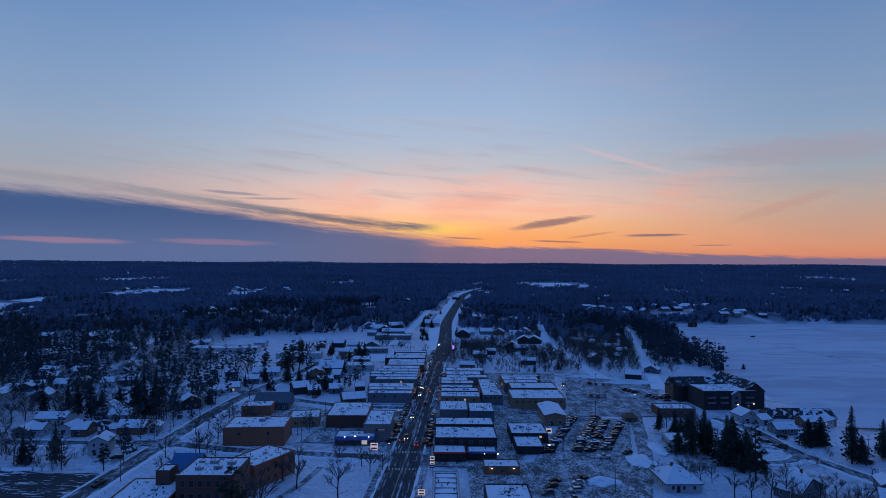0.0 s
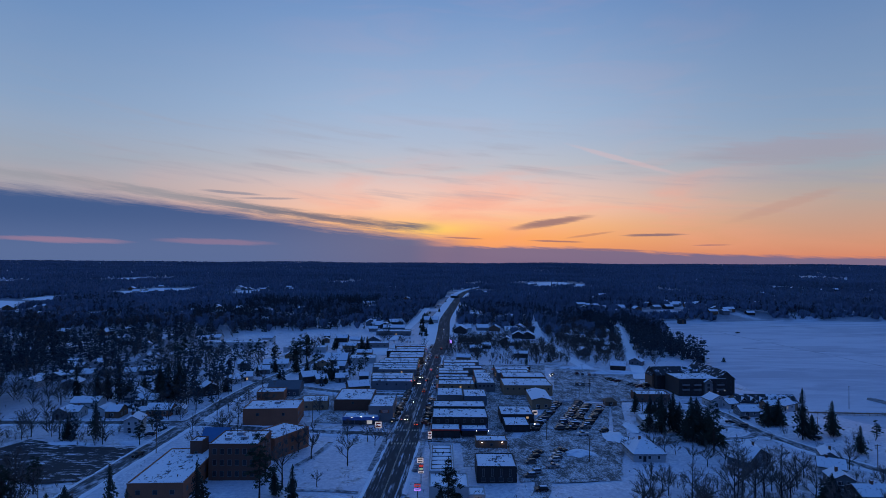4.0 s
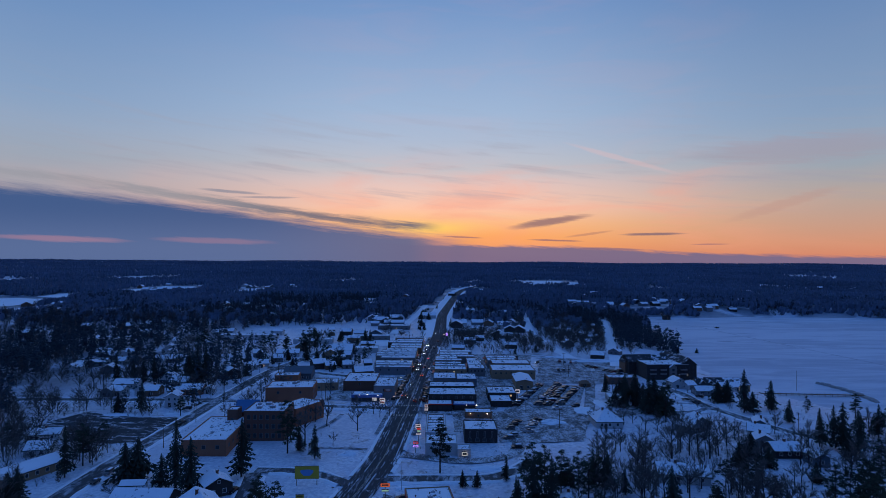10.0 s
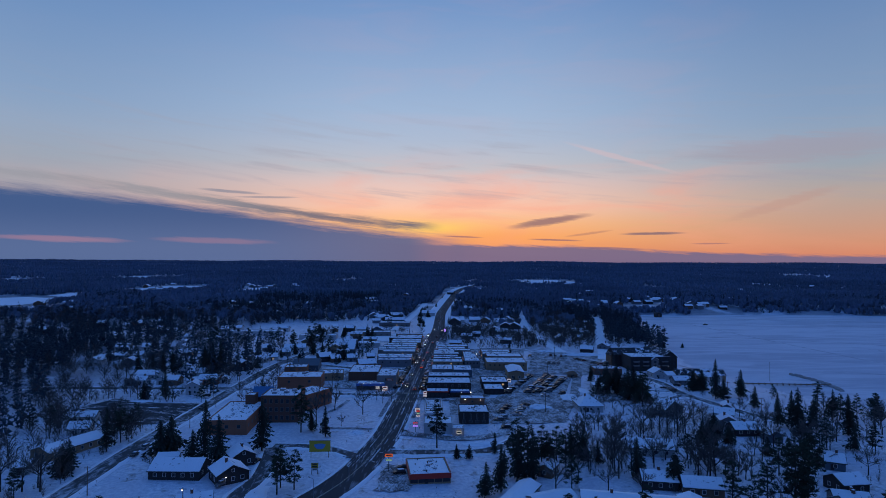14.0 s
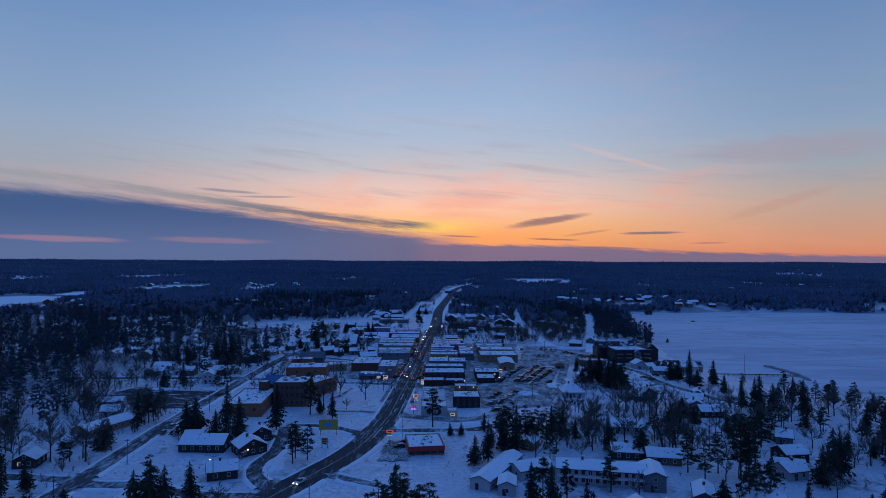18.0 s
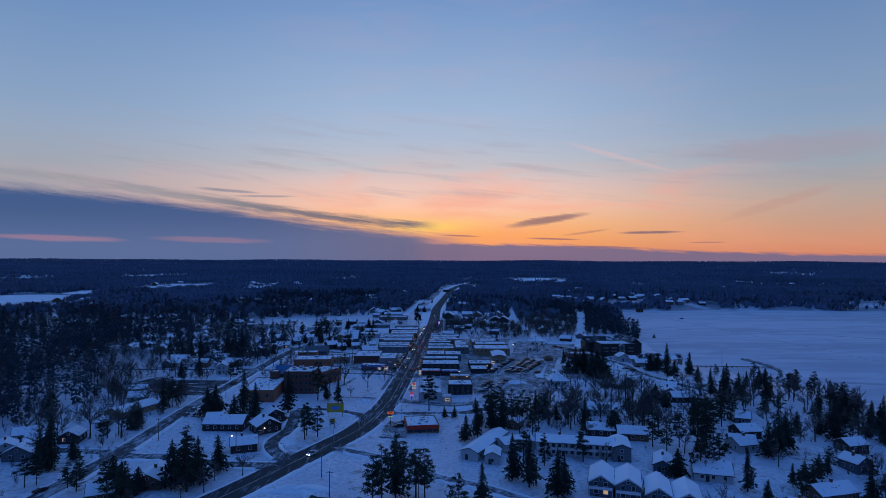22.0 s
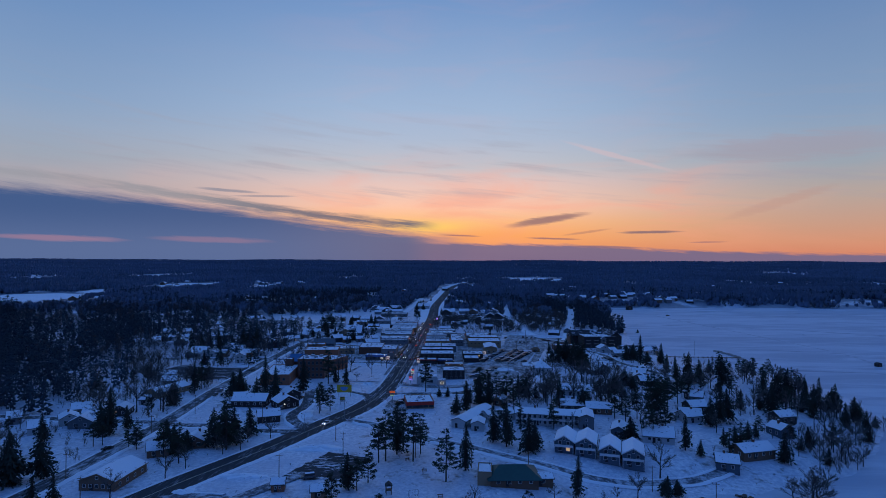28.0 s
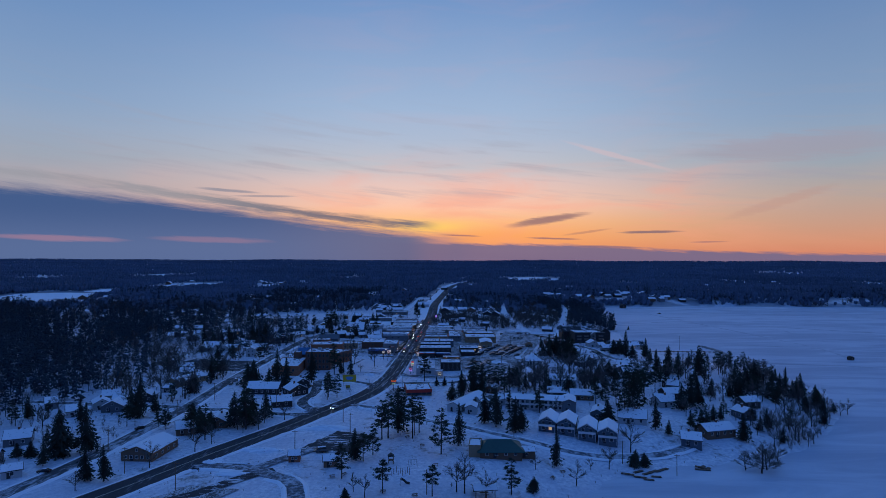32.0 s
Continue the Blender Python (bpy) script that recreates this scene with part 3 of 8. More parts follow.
def flat_building(label, x, y, rot, w, d, h, mat, category="building", name="flat_roofed_building", rows=(), units=(), parapet=0.35, glass_front=0, lit=0.0,
                  fascia=None, snow=None, z=0.0, group="", fascia_h=1.0, seed=1):
    """A block with parapet, snowy roof, rooftop units and windows. rows: (face, height, count, width, height of the panes)."""
    rng = random.Random(seed + int(x * 7 + y * 3))
    b = thing(name, x, y, z, rot, label, category, group)
    FOOT.append((x, y, rot, w, d))
    part("wall", Mesh().box(0, 0, -1.0, w, d, h), mat, b)
    t = 0.3
    part("parapet", Mesh().box(-0.06, -0.06, h, w + 0.06, t, h + parapet).box(-0.06, d - t, h, w + 0.06, d + 0.06, h + parapet).box(
        -0.06, t, h, t, d - t, h + parapet).box(w - t, t, h, w + 0.06, d - t, h + parapet), fascia if fascia and fascia_h < 0.2 else mat, b)
    part("roof_snow", snow_slab(t + 0.05, t + 0.05, w - t - 0.05, d - t - 0.05, h + 0.02, min(0.32, parapet), seed=x), snow or M_FLATSNOW, b, "patchy snow on the flat roof")
    part("parapet_snow", Mesh().taper(0, 0, h + parapet, w, t - 0.03, h + parapet + 0.1, 0.04), M_SNOW, b)
    if fascia and fascia_h >= 0.2:
        part("fascia", Mesh().box(-0.18, -0.22, h - fascia_h, w + 0.18, -0.07, h + parapet + 0.03).box(w + 0.07, -0.07, h - fascia_h, w + 0.22, d, h + parapet + 0.03).box(
            -0.22, -0.07, h - fascia_h, -0.07, d, h + parapet + 0.03), fascia, b)
    for face, zz, n, ww, hh in rows:
        face_row(b, face, w if face in (0, 180) else d, (w, d), zz, n, ww, hh, lit, rng, M_STONE)
    vent = shared(("vent",), lambda: Mesh().tube((0, 0, -0.1), (0, 0, 0.75), 0.16, 0.14, 6).tube((0, 0, 0.7), (0, 0, 0.9), 0.3, 0.2, 6).data("roof_vent", M_DARKMETAL))
    for i in range(min(6, int(w * d / 45))):
        part("roof_vent", vent, None, b, "", (rng.uniform(0.12, 0.88) * w, rng.uniform(0.12, 0.88) * d, h))
    for u in units:
        roof_unit(b, u[0] * w, u[1] * d, h + 0.02, u[2] if len(u) > 2 else 0.8)
    if glass_front:
        n = glass_front
        for i in range(n):
            window(b, w * (i + 0.5) / n, 0, 0.5, 0, w / n - 0.45, 1.9, 2 if rng.random() < lit * 2.5 else 0, M_DARKMETAL)
        door(b, w * (int(n / 2)) / n, 0)
    return b


def gable_house(label, x, y, rot, w, d, h, mat, axis="x", rise=None, category="house", name="house", rows=(), over=0.5, roof=None, snow=None, lit=0.012, chim=None,
                z=None, group="", hip=0.0, door_at=0.35, snow_inset=0.18):
    """A house under a pitched roof. axis: the way the ridge runs, x along the front or y front to back; hip: how far its ends lean in."""
    rng = random.Random(int(abs(x) * 7 + abs(y) * 3))
    if z is None:
        z = gz(x + w / 2 * math.cos(radians(rot)) - d / 2 * math.sin(radians(rot)), y + w / 2 * math.sin(radians(rot)) + d / 2 * math.cos(radians(rot)))
    b = thing(name, x, y, z, rot, label, category, group)
    FOOT.append((x, y, rot, w, d))
    span = d if axis == "x" else w
    run = w if axis == "x" else d
    rise = rise or span * 0.26
    wall = Mesh()
    if hip:
        wall.box(0, 0, -1.5, w, d, h)
    elif axis == "x":
        wall.prism_y([(0, -1.5), (d, -1.5), (d, h), (d / 2, h + rise), (0, h)], 0, w)
    else:
        wall.prism([(0, -1.5), (w, -1.5), (w, h), (w / 2, h + rise), (0, h)], 0, d)
    part("wall", wall, mat, b)

    def slabs(lift, thick, ov, inset):
        """Both slopes as thick sheets."""
        m = Mesh()
        k = rise / (span / 2)
        e0, e1 = -ov + inset, run + ov - inset
        for s in (0, 1):
            def pt(u, across, up):
                q = across if s == 0 else span - across
                zz = h + across * k + up
                return (u, q, zz) if axis == "x" else (q, u, zz)
            hi = span / 2
            n = max(2, int(run / 2.5))
            v, f = [], []
            for i in range(n + 1):
                u = e0 + (e1 - e0) * i / n
                hp = hip * span / 2
                uu = min(max(u, e0 + hp), e1 - hp) if hip else u
                j = 0.16 * noise.noise((u * 0.7 + x, y, s)) if inset else 0
                v += [pt(u, -ov + inset + j, lift), pt(uu, hi, lift), pt(uu, hi, lift + thick), pt(u, -ov + inset + j + 0.05, lift + thick * 0.8)]
            for i in range(n):
                a = 4 * i
                for q in ((a, a + 4, a + 5, a + 1), (a + 3, a + 2, a + 6, a + 7), (a, a + 3, a + 7, a + 4)):
                    f.append(q)
            f += [(0, 1, 2, 3), (4 * n + 3, 4 * n + 2, 4 * n + 1, 4 * n)]
            m.add(v, f)
        if hip:
            for e, ridge in ((e0, e0 + hip * span / 2), (e1, e1 - hip * span / 2)):
                def q3(u, q, zz):
                    return (u, q, zz) if axis == "x" else (q, u, zz)
                zl = h + (-ov + inset) * k + lift + thick * 0.8
                m.add([q3(e, -ov + inset, zl), q3(e, span + ov - inset, zl), q3(ridge, span / 2, h + rise + lift + thick)], [(0, 1, 2)])
        return m
    part("roof", slabs(0.0, 0.16, over, 0.0), roof or M_SHINGLE, b)
    if snow is not False:
        part("roof_snow", slabs(0.17, 0.2, over, snow_inset), snow or M_ROOFSNOW, b, "snow lying on the pitched roof")
    if chim:
        chimney(b, chim[0] * w, chim[1] * d, h + rise * 0.9)
    if not rows and y < 560:
        rows = ((0, 1.0, max(1, int(w / 3.6)), 1.1, 1.3), (90, 1.0, max(1, int(d / 4)), 1.0, 1.3), (270, 1.0, max(1, int(d / 4)), 1.0, 1.3))
        if y > 300 or x < -190:
            rows = rows[:1]
        elif h > 4.6:
            rows += ((0, 3.6, max(1, int(w / 3.6)), 1.0, 1.2), (90, 3.6, max(1, int(d / 4)), 1.0, 1.2))
    for face, zz, n, ww, hh in rows:
        face_row(b, face, w if face in (0, 180) else d, (w, d), zz, n, ww, hh, lit, rng)
    if axis == "y" and rise > 2 and not hip:
        window(b, w / 2, 0, h + rise * 0.25, 0, 0.9, 0.9, False)
    if door_at and y < 420:
        door(b, w * door_at, 0)
    return b


def store_row(label, x, y, w, d, n, side, seed, snow=None):
    """Joined stores of uneven height along a street on their east or west side."""
    rng = random.Random(seed)
    yy = y
    for i in range(n):
        dd = d / n * rng.uniform(0.8, 1.2) if i < n - 1 else y + d - yy
        ww = w * rng.uniform(0.7, 1.0)
        hh = rng.uniform(4.7, 5.6)
        mat = rng.choice((M_BRICKD, M_STONE, M_TAN, M_DARKS, M_GREYS, M_BRICK, M_BROWNS))
        face = 90 if side == "east" else 270
        rows = [(face, 0.8, max(2, int(dd / 3)), 1.6, 1.9)]
        if hh > 5.4:
            rows.append((face, 3.7, max(2, int(dd / 3)), 1.0, 1.4))
        if i == 0:
            rows.append((0, hh - 2.2, 4, 1.0, 1.1))
        flat_building(label, x + (w - ww if side == "east" else 0), yy, 0, ww, dd - 0.05, hh, mat, "store", "store", rows=rows, lit=0.1, parapet=rng.uniform(0.15, 0.45), group="joined stores",
                      units=tuple((rng.uniform(0.15, 0.85), rng.uniform(0.25, 0.75), rng.uniform(0.4, 0.8)) for k in range(rng.randrange(1, 4))))
        if rng.random() < 0.6:
            e = x + w if side == "east" else x
            aw = Mesh().prism([(0, 2.6), (1.5, 2.4), (1.5, 2.5), (0, 3.1)], 0.6, dd - 0.6) if side == "east" else Mesh().prism([(0, 3.1), (-1.5, 2.5), (-1.5, 2.4), (0, 2.6)], 0.6, dd - 0.6)
            single("awning", aw, rng.choice((M_REDFASCIA, M_BLUEFASCIA, M_DARKS, M_GREENROOF)), "sloping shop awning over the pavement", "awning", "shop awnings", at=(e, yy, 0))
        yy += dd


# cars
def car_meshes(kind):
    L, W, H = {"sedan": (4.6, 1.8, 1.45), "suv": (4.7, 1.9, 1.75), "truck": (5.6, 2.0, 1.85), "van": (5.1, 2.0, 1.95)}[kind]
    body = {"sedan": [(0, .35), (0, .75), (.25, .85), (1.3, .92), (3.9, .95), (4.5, .88), (4.6, .6), (4.6, .35)],
            "suv": [(0, .4), (0, .85), (.25, 1.0), (1.2, 1.08), (4.55, 1.1), (4.7, .8), (4.7, .4)],
            "truck": [(0, .5), (0, 1.0), (.3, 1.12), (1.5, 1.18), (3.4, 1.18), (3.45, 1.15), (5.55, 1.15), (5.6, .9), (5.6, .5)],
            "van": [(0, .4), (0, .9), (.2, 1.0), (.9, 1.12), (5.0, 1.15), (5.1, .9), (5.1, .4)]}[kind]
    cab = {"sedan": (1.25, 1.95, 3.35, 4.1), "suv": (1.15, 1.7, 4.2, 4.6), "truck": (1.45, 2.05, 3.15, 3.4), "van": (.85, 1.5, 4.8, 5.05)}[kind]
    base = body[3][1] - 0.02
    B = Mesh()
    B.prism([(px - L / 2, pz) for px, pz in body], -W / 2, W / 2)
    for sy in (-1, 1):
        for wx in (0.9, L - 0.95):
            B.tube((wx - L / 2, sy * (W / 2 - 0.1), .38), (wx - L / 2, sy * (W / 2 + 0.02), .38), .42, .42, 10)
    G = Mesh()
    a, b_, c, d_ = (q - L / 2 for q in cab)
    y0, y1 = W / 2 - 0.06, W / 2 - 0.26
    zt = H - 0.07
    G.add([(a, -y0, base), (d_, -y0, base), (d_, y0, base), (a, y0, base), (b_, -y1, zt), (c, -y1, zt), (c, y1, zt), (b_, y1, zt)],
          [(4, 5, 6, 7), (0, 1, 5, 4), (1, 2, 6, 5), (2, 3, 7, 6), (3, 0, 4, 7)])
    R_ = Mesh().taper(b_ - 0.05, -y1 - 0.04, zt - 0.02, c + 0.05, y1 + 0.04, H, 0.06)
    if kind == "truck":
        R_.box(1.0, -W / 2 + 0.02, 1.12, 2.75, -W / 2 + 0.12, 1.3).box(1.0, W / 2 - 0.12, 1.12, 2.75, W / 2 - 0.02, 1.3)
    S = Mesh().taper(b_, -y1, H, c, y1, H + 0.09, 0.12)
    wheel = Mesh().tube((0, -0.12, 0), (0, 0.12, 0), 0.34, 0.34, 12)
    rim = Mesh().tube((0, -0.125, 0), (0, 0.125, 0), 0.2, 0.2, 8)
    lamp = Mesh().taper(-0.06, -0.18, -0.08, 0.06, 0.18, 0.08, 0.03)
    return L, W, H, body, dict(body=B, glass=G, roof=R_, snow=S, wheel=wheel, rim=rim, lamp=lamp)


def car(x, y, rot, kind="sedan", paint=0, lit="", snow=False, label="", group="parked cars", name="car"):
    """A car with its nose towards -x before it is turned."""
    L, W, H, prof, ms = shared(("car", kind), lambda: car_meshes(kind))
    cname = CARPAINT[paint].name.split("_")[-1]
    state = "driving with lit lamps on the street" if lit else ("parked with snow on its roof" if snow else "parked on trodden snow")
    kname = {"sedan": "car", "suv": "sport utility car", "truck": "pickup truck", "van": "van"}[kind]
    c = thing({"truck": "pickup_truck", "van": "van"}.get(kind, "car"), x, y, gz(x, y) + 0.16, rot, label or f"{cname} {kname} {state}", {"truck": "truck", "van": "van"}.get(kind, "car"), "" if lit else group)
    d = lambda key, mat: shared(("cm", kind, key, mat.name), lambda: ms[key].data(key, mat))
    part("body", d("body", CARPAINT[paint]), None, c)
    part("cabin_glass", d("glass", M_GLASS), None, c)
    part("roof", d("roof", CARPAINT[paint]), None, c)
    if snow:
        part("roof_snow", d("snow", M_SNOW), None, c)
    for sy in (-1, 1):
        for wx in (0.9, L - 0.95):
            w = part("wheel", d("wheel", M_RUBBER), None, c, "", (wx - L / 2, sy * (W / 2 - 0.06), 0.34))
            if y < 232:
                part("rim", d("rim", M_METAL), None, w)
        if y > 232 and not lit:
            continue
        hm = M_HEAD if "h" in lit else M_TRIM
        tm = M_TAIL if "t" in lit else M_REDFASCIA
        part("headlight", d("lamp", hm), None, c, "", (-L / 2 - 0.02, sy * (W / 2 - 0.28), prof[1][1] - 0.1))
        part("tail_light", d("lamp", tm), None, c, "", (L / 2 + 0.02, sy * (W / 2 - 0.25), prof[1][1] - 0.05))
    return c


# trees
def conifer_meshes(seed, h=14.0, r=2.7, skirt=0.08, gaps=0.15, whorls=36, boughs=11, feather=3):
    """A spruce: whorls of drooping boughs round one trunk."""
    rng = random.Random(seed)
    T = Mesh().tube((0, 0, -0.6), (0, 0, h * 0.55), 0.22, 0.12, 6).tube((0, 0, h * 0.55), (0, 0, h), 0.12, 0.03, 5)
    C, S = Mesh(), Mesh()
    n = whorls
    tilt, lobe, lobe2 = rng.uniform(0, 6.3), rng.uniform(0.1, 0.3), rng.uniform(0.05, 0.22)
    for i in range(n):
        u = i / (n - 1)
        z = h * (skirt + (1 - skirt) * u ** 0.95)
        rr = r * (1 - u) ** 0.78 * min(1.0, 0.62 + 3.0 * u) * rng.uniform(0.7, 1.2) + 0.12
        k = boughs if u < 0.6 else max(4, int(boughs * 0.66))
        ph = rng.uniform(0, 6.3)
        for j in range(k):
            if rng.random() < gaps:
                continue
            a = ph + j * math.tau / k + rng.uniform(-0.25, 0.25)
            q = rr * rng.uniform(0.5, 1.25) * (1 + lobe * math.sin(a + tilt + u * 3) + lobe2 * math.sin(3 * a + tilt * 2 + u * 7))
            dx, dy = math.cos(a), math.sin(a)
            px, py = -dy, dx
            wd = q * 0.2 + 0.1
            dr = q * rng.uniform(0.05, 0.5)
            up = rng.uniform(0.0, 0.35)
            mid = 0.55
            hh = 0.16 + q * 0.1
            if feather:
                # side sprays along a drooping spine, longest in its middle
                last = (dx * 0.04, dy * 0.04, z + hh)
                for b in range(feather):
                    e = (b + 1) / feather
                    p = (dx * q * e, dy * q * e, z + hh * (1 - e) - dr * e ** 1.4 + up * 0.25)
                    wk = q * rng.uniform(0.14, 0.26) * (1.15 - 0.8 * e) + 0.07
                    fall = wk * rng.uniform(0.1, 0.7)
                    for sgn in (-1, 1):
                        C.add([last, (p[0] - dx * wk * 0.3 + px * wk * sgn, p[1] - dy * wk * 0.3 + py * wk * sgn, p[2] - fall), p], [(0, 1, 2)])
                    C.add([last, ((last[0] + p[0]) / 2, (last[1] + p[1]) / 2, (last[2] + p[2]) / 2 - 0.25 - q * rng.uniform(0.05, 0.2)), p], [(0, 1, 2)])
                    last = p
                if rng.random() < 0.06:
                    w2 = q * 0.12
                    S.add([(dx * q * 0.45 + px * w2, dy * q * 0.45 + py * w2, z + 0.12 - dr * 0.3), (dx * q * 0.9, dy * q * 0.9, z + 0.08 - dr * 0.85), (dx * q * 0.45 - px * w2, dy * q * 0.45 - py * w2, z + 0.12 - dr * 0.3)], [(0, 1, 2)])
                continue
            v = [(dx * 0.05, dy * 0.05, z + hh), (dx * q * mid + px * wd, dy * q * mid + py * wd, z + up * 0.3 - dr * 0.5), (dx * q * mid - px * wd, dy * q * mid - py * wd, z + up * 0.3 - dr * 0.5),
                 (dx * q, dy * q, z - dr), (dx * q * mid, dy * q * mid, z - dr * 0.5 + hh), (dx * q * 0.4, dy * q * 0.4, z - hh * 1.4 - dr)]
            C.add(v, [(0, 1, 4), (0, 4, 2), (1, 3, 4), (4, 3, 2), (1, 5, 3), (2, 3, 5)])
            if rng.random() < 0.07:
                S.add([(p[0], p[1], p[2] + 0.07) for p in (v[1], v[3], v[4], v[2])], [(0, 1, 2), (2, 1, 3)])
    return T, C, S


def pine_meshes(seed, h=17.0, r=3.2, bare=0.4):
    """A pine: a long trunk, limbs, and ragged clumps of needles in layers."""
    rng = random.Random(seed)
    T = Mesh().tube((0, 0, -0.6), (0.1, 0, h * 0.6), 0.27, 0.15, 6).tube((0.1, 0, h * 0.6), (0, 0.1, h * 0.97), 0.15, 0.04, 5)
    C = Mesh()
    n = 21
    for i in range(n):
        u = i / (n - 1)
        z = h * (bare + (1 - bare) * u)
        rr = r * (0.18 + 0.95 * (1 - u) ** 0.75) * min(1.0, 0.6 + 2.2 * u) * rng.uniform(0.75, 1.15)
        for j in range(4 if u < 0.85 else 2):
            if rng.random() < 0.12:
                continue
            a = rng.uniform(0, 6.3)
            q = rr * rng.uniform(0.45, 1.1)
            c = Vector((math.cos(a) * q, math.sin(a) * q, z + rng.uniform(-0.5, 0.5) + q * 0.12))
            T.tube((0, 0, c.z - q * 0.3), c, 0.06, 0.025, 3)
            s = rng.uniform(0.55, 1.0) * (0.5 + 0.5 * rr / r)
            for k in range(34):
                d = Vector((rng.gauss(0, 1), rng.gauss(0, 1), rng.gauss(0.15, 0.55))).normalized()
                o = Vector((rng.gauss(0, 0.55), rng.gauss(0, 0.55), rng.gauss(0, 0.22))) * s
                e = d.cross(Vector((rng.gauss(0, 1), rng.gauss(0, 1), rng.gauss(0, 1)))).normalized() * s * 0.22
                C.add([c + o - e, c + o + e, c + o + d * s * 0.85], [(0, 1, 2)])
    return T, C, None


def bare_meshes(seed, h=12.0, spread=1.0, fine=True):
    """A leafless tree: trunk and limbs, and a crown of branches and twigs."""
    rng = random.Random(seed)
    T, C = Mesh(), Mesh()
    hb = h * rng.uniform(0.16, 0.28)
    T.tube((0, 0, -0.6), (0, 0, hb), 0.26, 0.2, 6)
    top = Vector((rng.uniform(-.5, .5), rng.uniform(-.5, .5), h * 0.62))
    T.tube((0, 0, hb), top, 0.2, 0.09, 5)
    def limb(a, d, ln, r, lev):
        b = a + d * ln
        if lev <= 1:
            T.tube(a, b, r, r * 0.6, 4)
        else:
            C.tube(a, b, max(r, 0.032), max(r * 0.5, 0.018), 3)
        if lev >= 4 or (lev >= 3 and not fine):
            return
        k = {0: 6, 1: 6, 2: 5, 3: 4}[lev]
        for i in range(k):
            p = a + (b - a) * (0.3 + 0.7 * (i + rng.random()) / k)
            e = (d + Vector((rng.gauss(0, 0.5), rng.gauss(0, 0.5), rng.gauss(0.2, 0.35))) * (0.85 * spread)).normalized()
            limb(p, e, ln * rng.uniform(0.42, 0.62), r * 0.5, lev + 1)
    for i in range(6):
        a = i * math.tau / 6 + rng.uniform(-.4, .4)
        z = hb + (top.z - hb) * rng.random() * 0.75
        e = Vector((math.cos(a) * spread, math.sin(a) * spread, rng.uniform(0.7, 1.3))).normalized()
        limb(Vector((0, 0, z)), e, h * rng.uniform(0.26, 0.38), 0.11, 1)
    limb(top, Vector((0.1, 0, 1)).normalized(), h * 0.3, 0.09, 1)
    return T, C, None


def tree_kind(kind, v):
    def make():
        if kind == "spruce":
            T, C, S = conifer_meshes(v, 14.0, (2.9, 3.3, 2.6, 3.1, 3.6, 2.4)[v % 6], 0.05 + 0.02 * (v % 3), 0.10 + 0.05 * (v % 3), 40)
            return T.data("trunk", M_BARK), C.data("crown", M_SPRUCE), S.data("snow_clumps", M_SNOW) if v % 2 else None, 14.0
        if kind == "bushy":
            T, C, S = conifer_meshes(40 + v, 10.0, 3.5, 0.04, 0.06)
            return T.data("trunk", M_BARK), C.data("crown", M_SPRUCE), None, 10.0
        if kind == "pine":
            T, C, S = pine_meshes(v, 17.0, 3.2 + 0.35 * (v % 3), (0.30, 0.22, 0.40, 0.14)[v % 4])
            return T.data("trunk", M_BARK), C.data("crown", M_PINE), None, 17.0
        T, C, S = bare_meshes(v, 12.0, (1.0, 0.75, 1.25, 0.9)[v % 4])
        return T.data("trunk", M_BARK), C.data("crown", M_TWIG), None, 12.0
    return shared(("tree", kind, v), make)


TREE_N = [0]


def on_street(x, y, pad=0.6):
    q = shared(("street places",), lambda: np.array([(p[0], p[1], w) for pts, w in ROADS for p in smooth_line(pts, 2.0)]))
    return (np.hypot(q[:, 0] - x, q[:, 1] - y) - q[:, 2] / 2).min() < pad


def tree(kind, x, y, h, z=None, girth=1.0):
    """One tree on the ground, scaled to its height."""
    if on_street(x, y):
        return None
    TREE_N[0] += 1
    rng = random.Random(TREE_N[0] * 31 + 7)
    v = rng.randrange(6)
    T, C, S, h0 = tree_kind(kind, v)
    s = h / h0
    w = s ** 0.8 * girth * {"pine": 1.12, "spruce": 1.18, "bushy": 1.2, "bare": 1.1}[kind]
    label = {"spruce": "dark green spruce with drooping boughs standing in snow", "bushy": "broad dense dark evergreen standing in snow",
             "pine": "tall pine with a bare lower trunk in snow", "bare": "leafless deciduous tree with fine dark twigs"}[kind]
    if kind == "spruce" and S:
        label = "dark green spruce with clumps of snow on boughs"
    nm = {"spruce": "spruce_tree", "bushy": "evergreen_tree", "pine": "pine_tree", "bare": "bare_tree"}[kind]
    ob = new(nm)
    ob.matrix_basis = pose(x, y, gz(x, y) - 0.1 if z is None else z, 0, 0, rng.uniform(0, 360)) @ Matrix.Diagonal((w, w, s, 1))
    tagged(ob, label, "tree", "trees in the town")
    part("trunk", T, None, ob)
    part("crown", C, None, ob)
    if S:
        part("snow_clumps", S, None, ob, "white clumps of snow")
    return ob


def shrub(x, y, h=1.6):
    T, C, S = shared(("shrubm",), lambda: tuple(m.data(n, M_TWIG) if m else None for m, n in zip(bare_meshes(77, 4.0, 1.5, False), ("stems", "crown", "x"))))
    ob = new("bare_shrub")
    ob.matrix_basis = pose(x, y, gz(x, y) - 0.2, 0, 0, x * 40) @ Matrix.Scale(h / 4.0, 4)
    tagged(ob, "small leafless shrub poking out of the snow", "shrub", "shrubs")
    part("stems", T, None, ob)
    part("crown", C, None, ob)


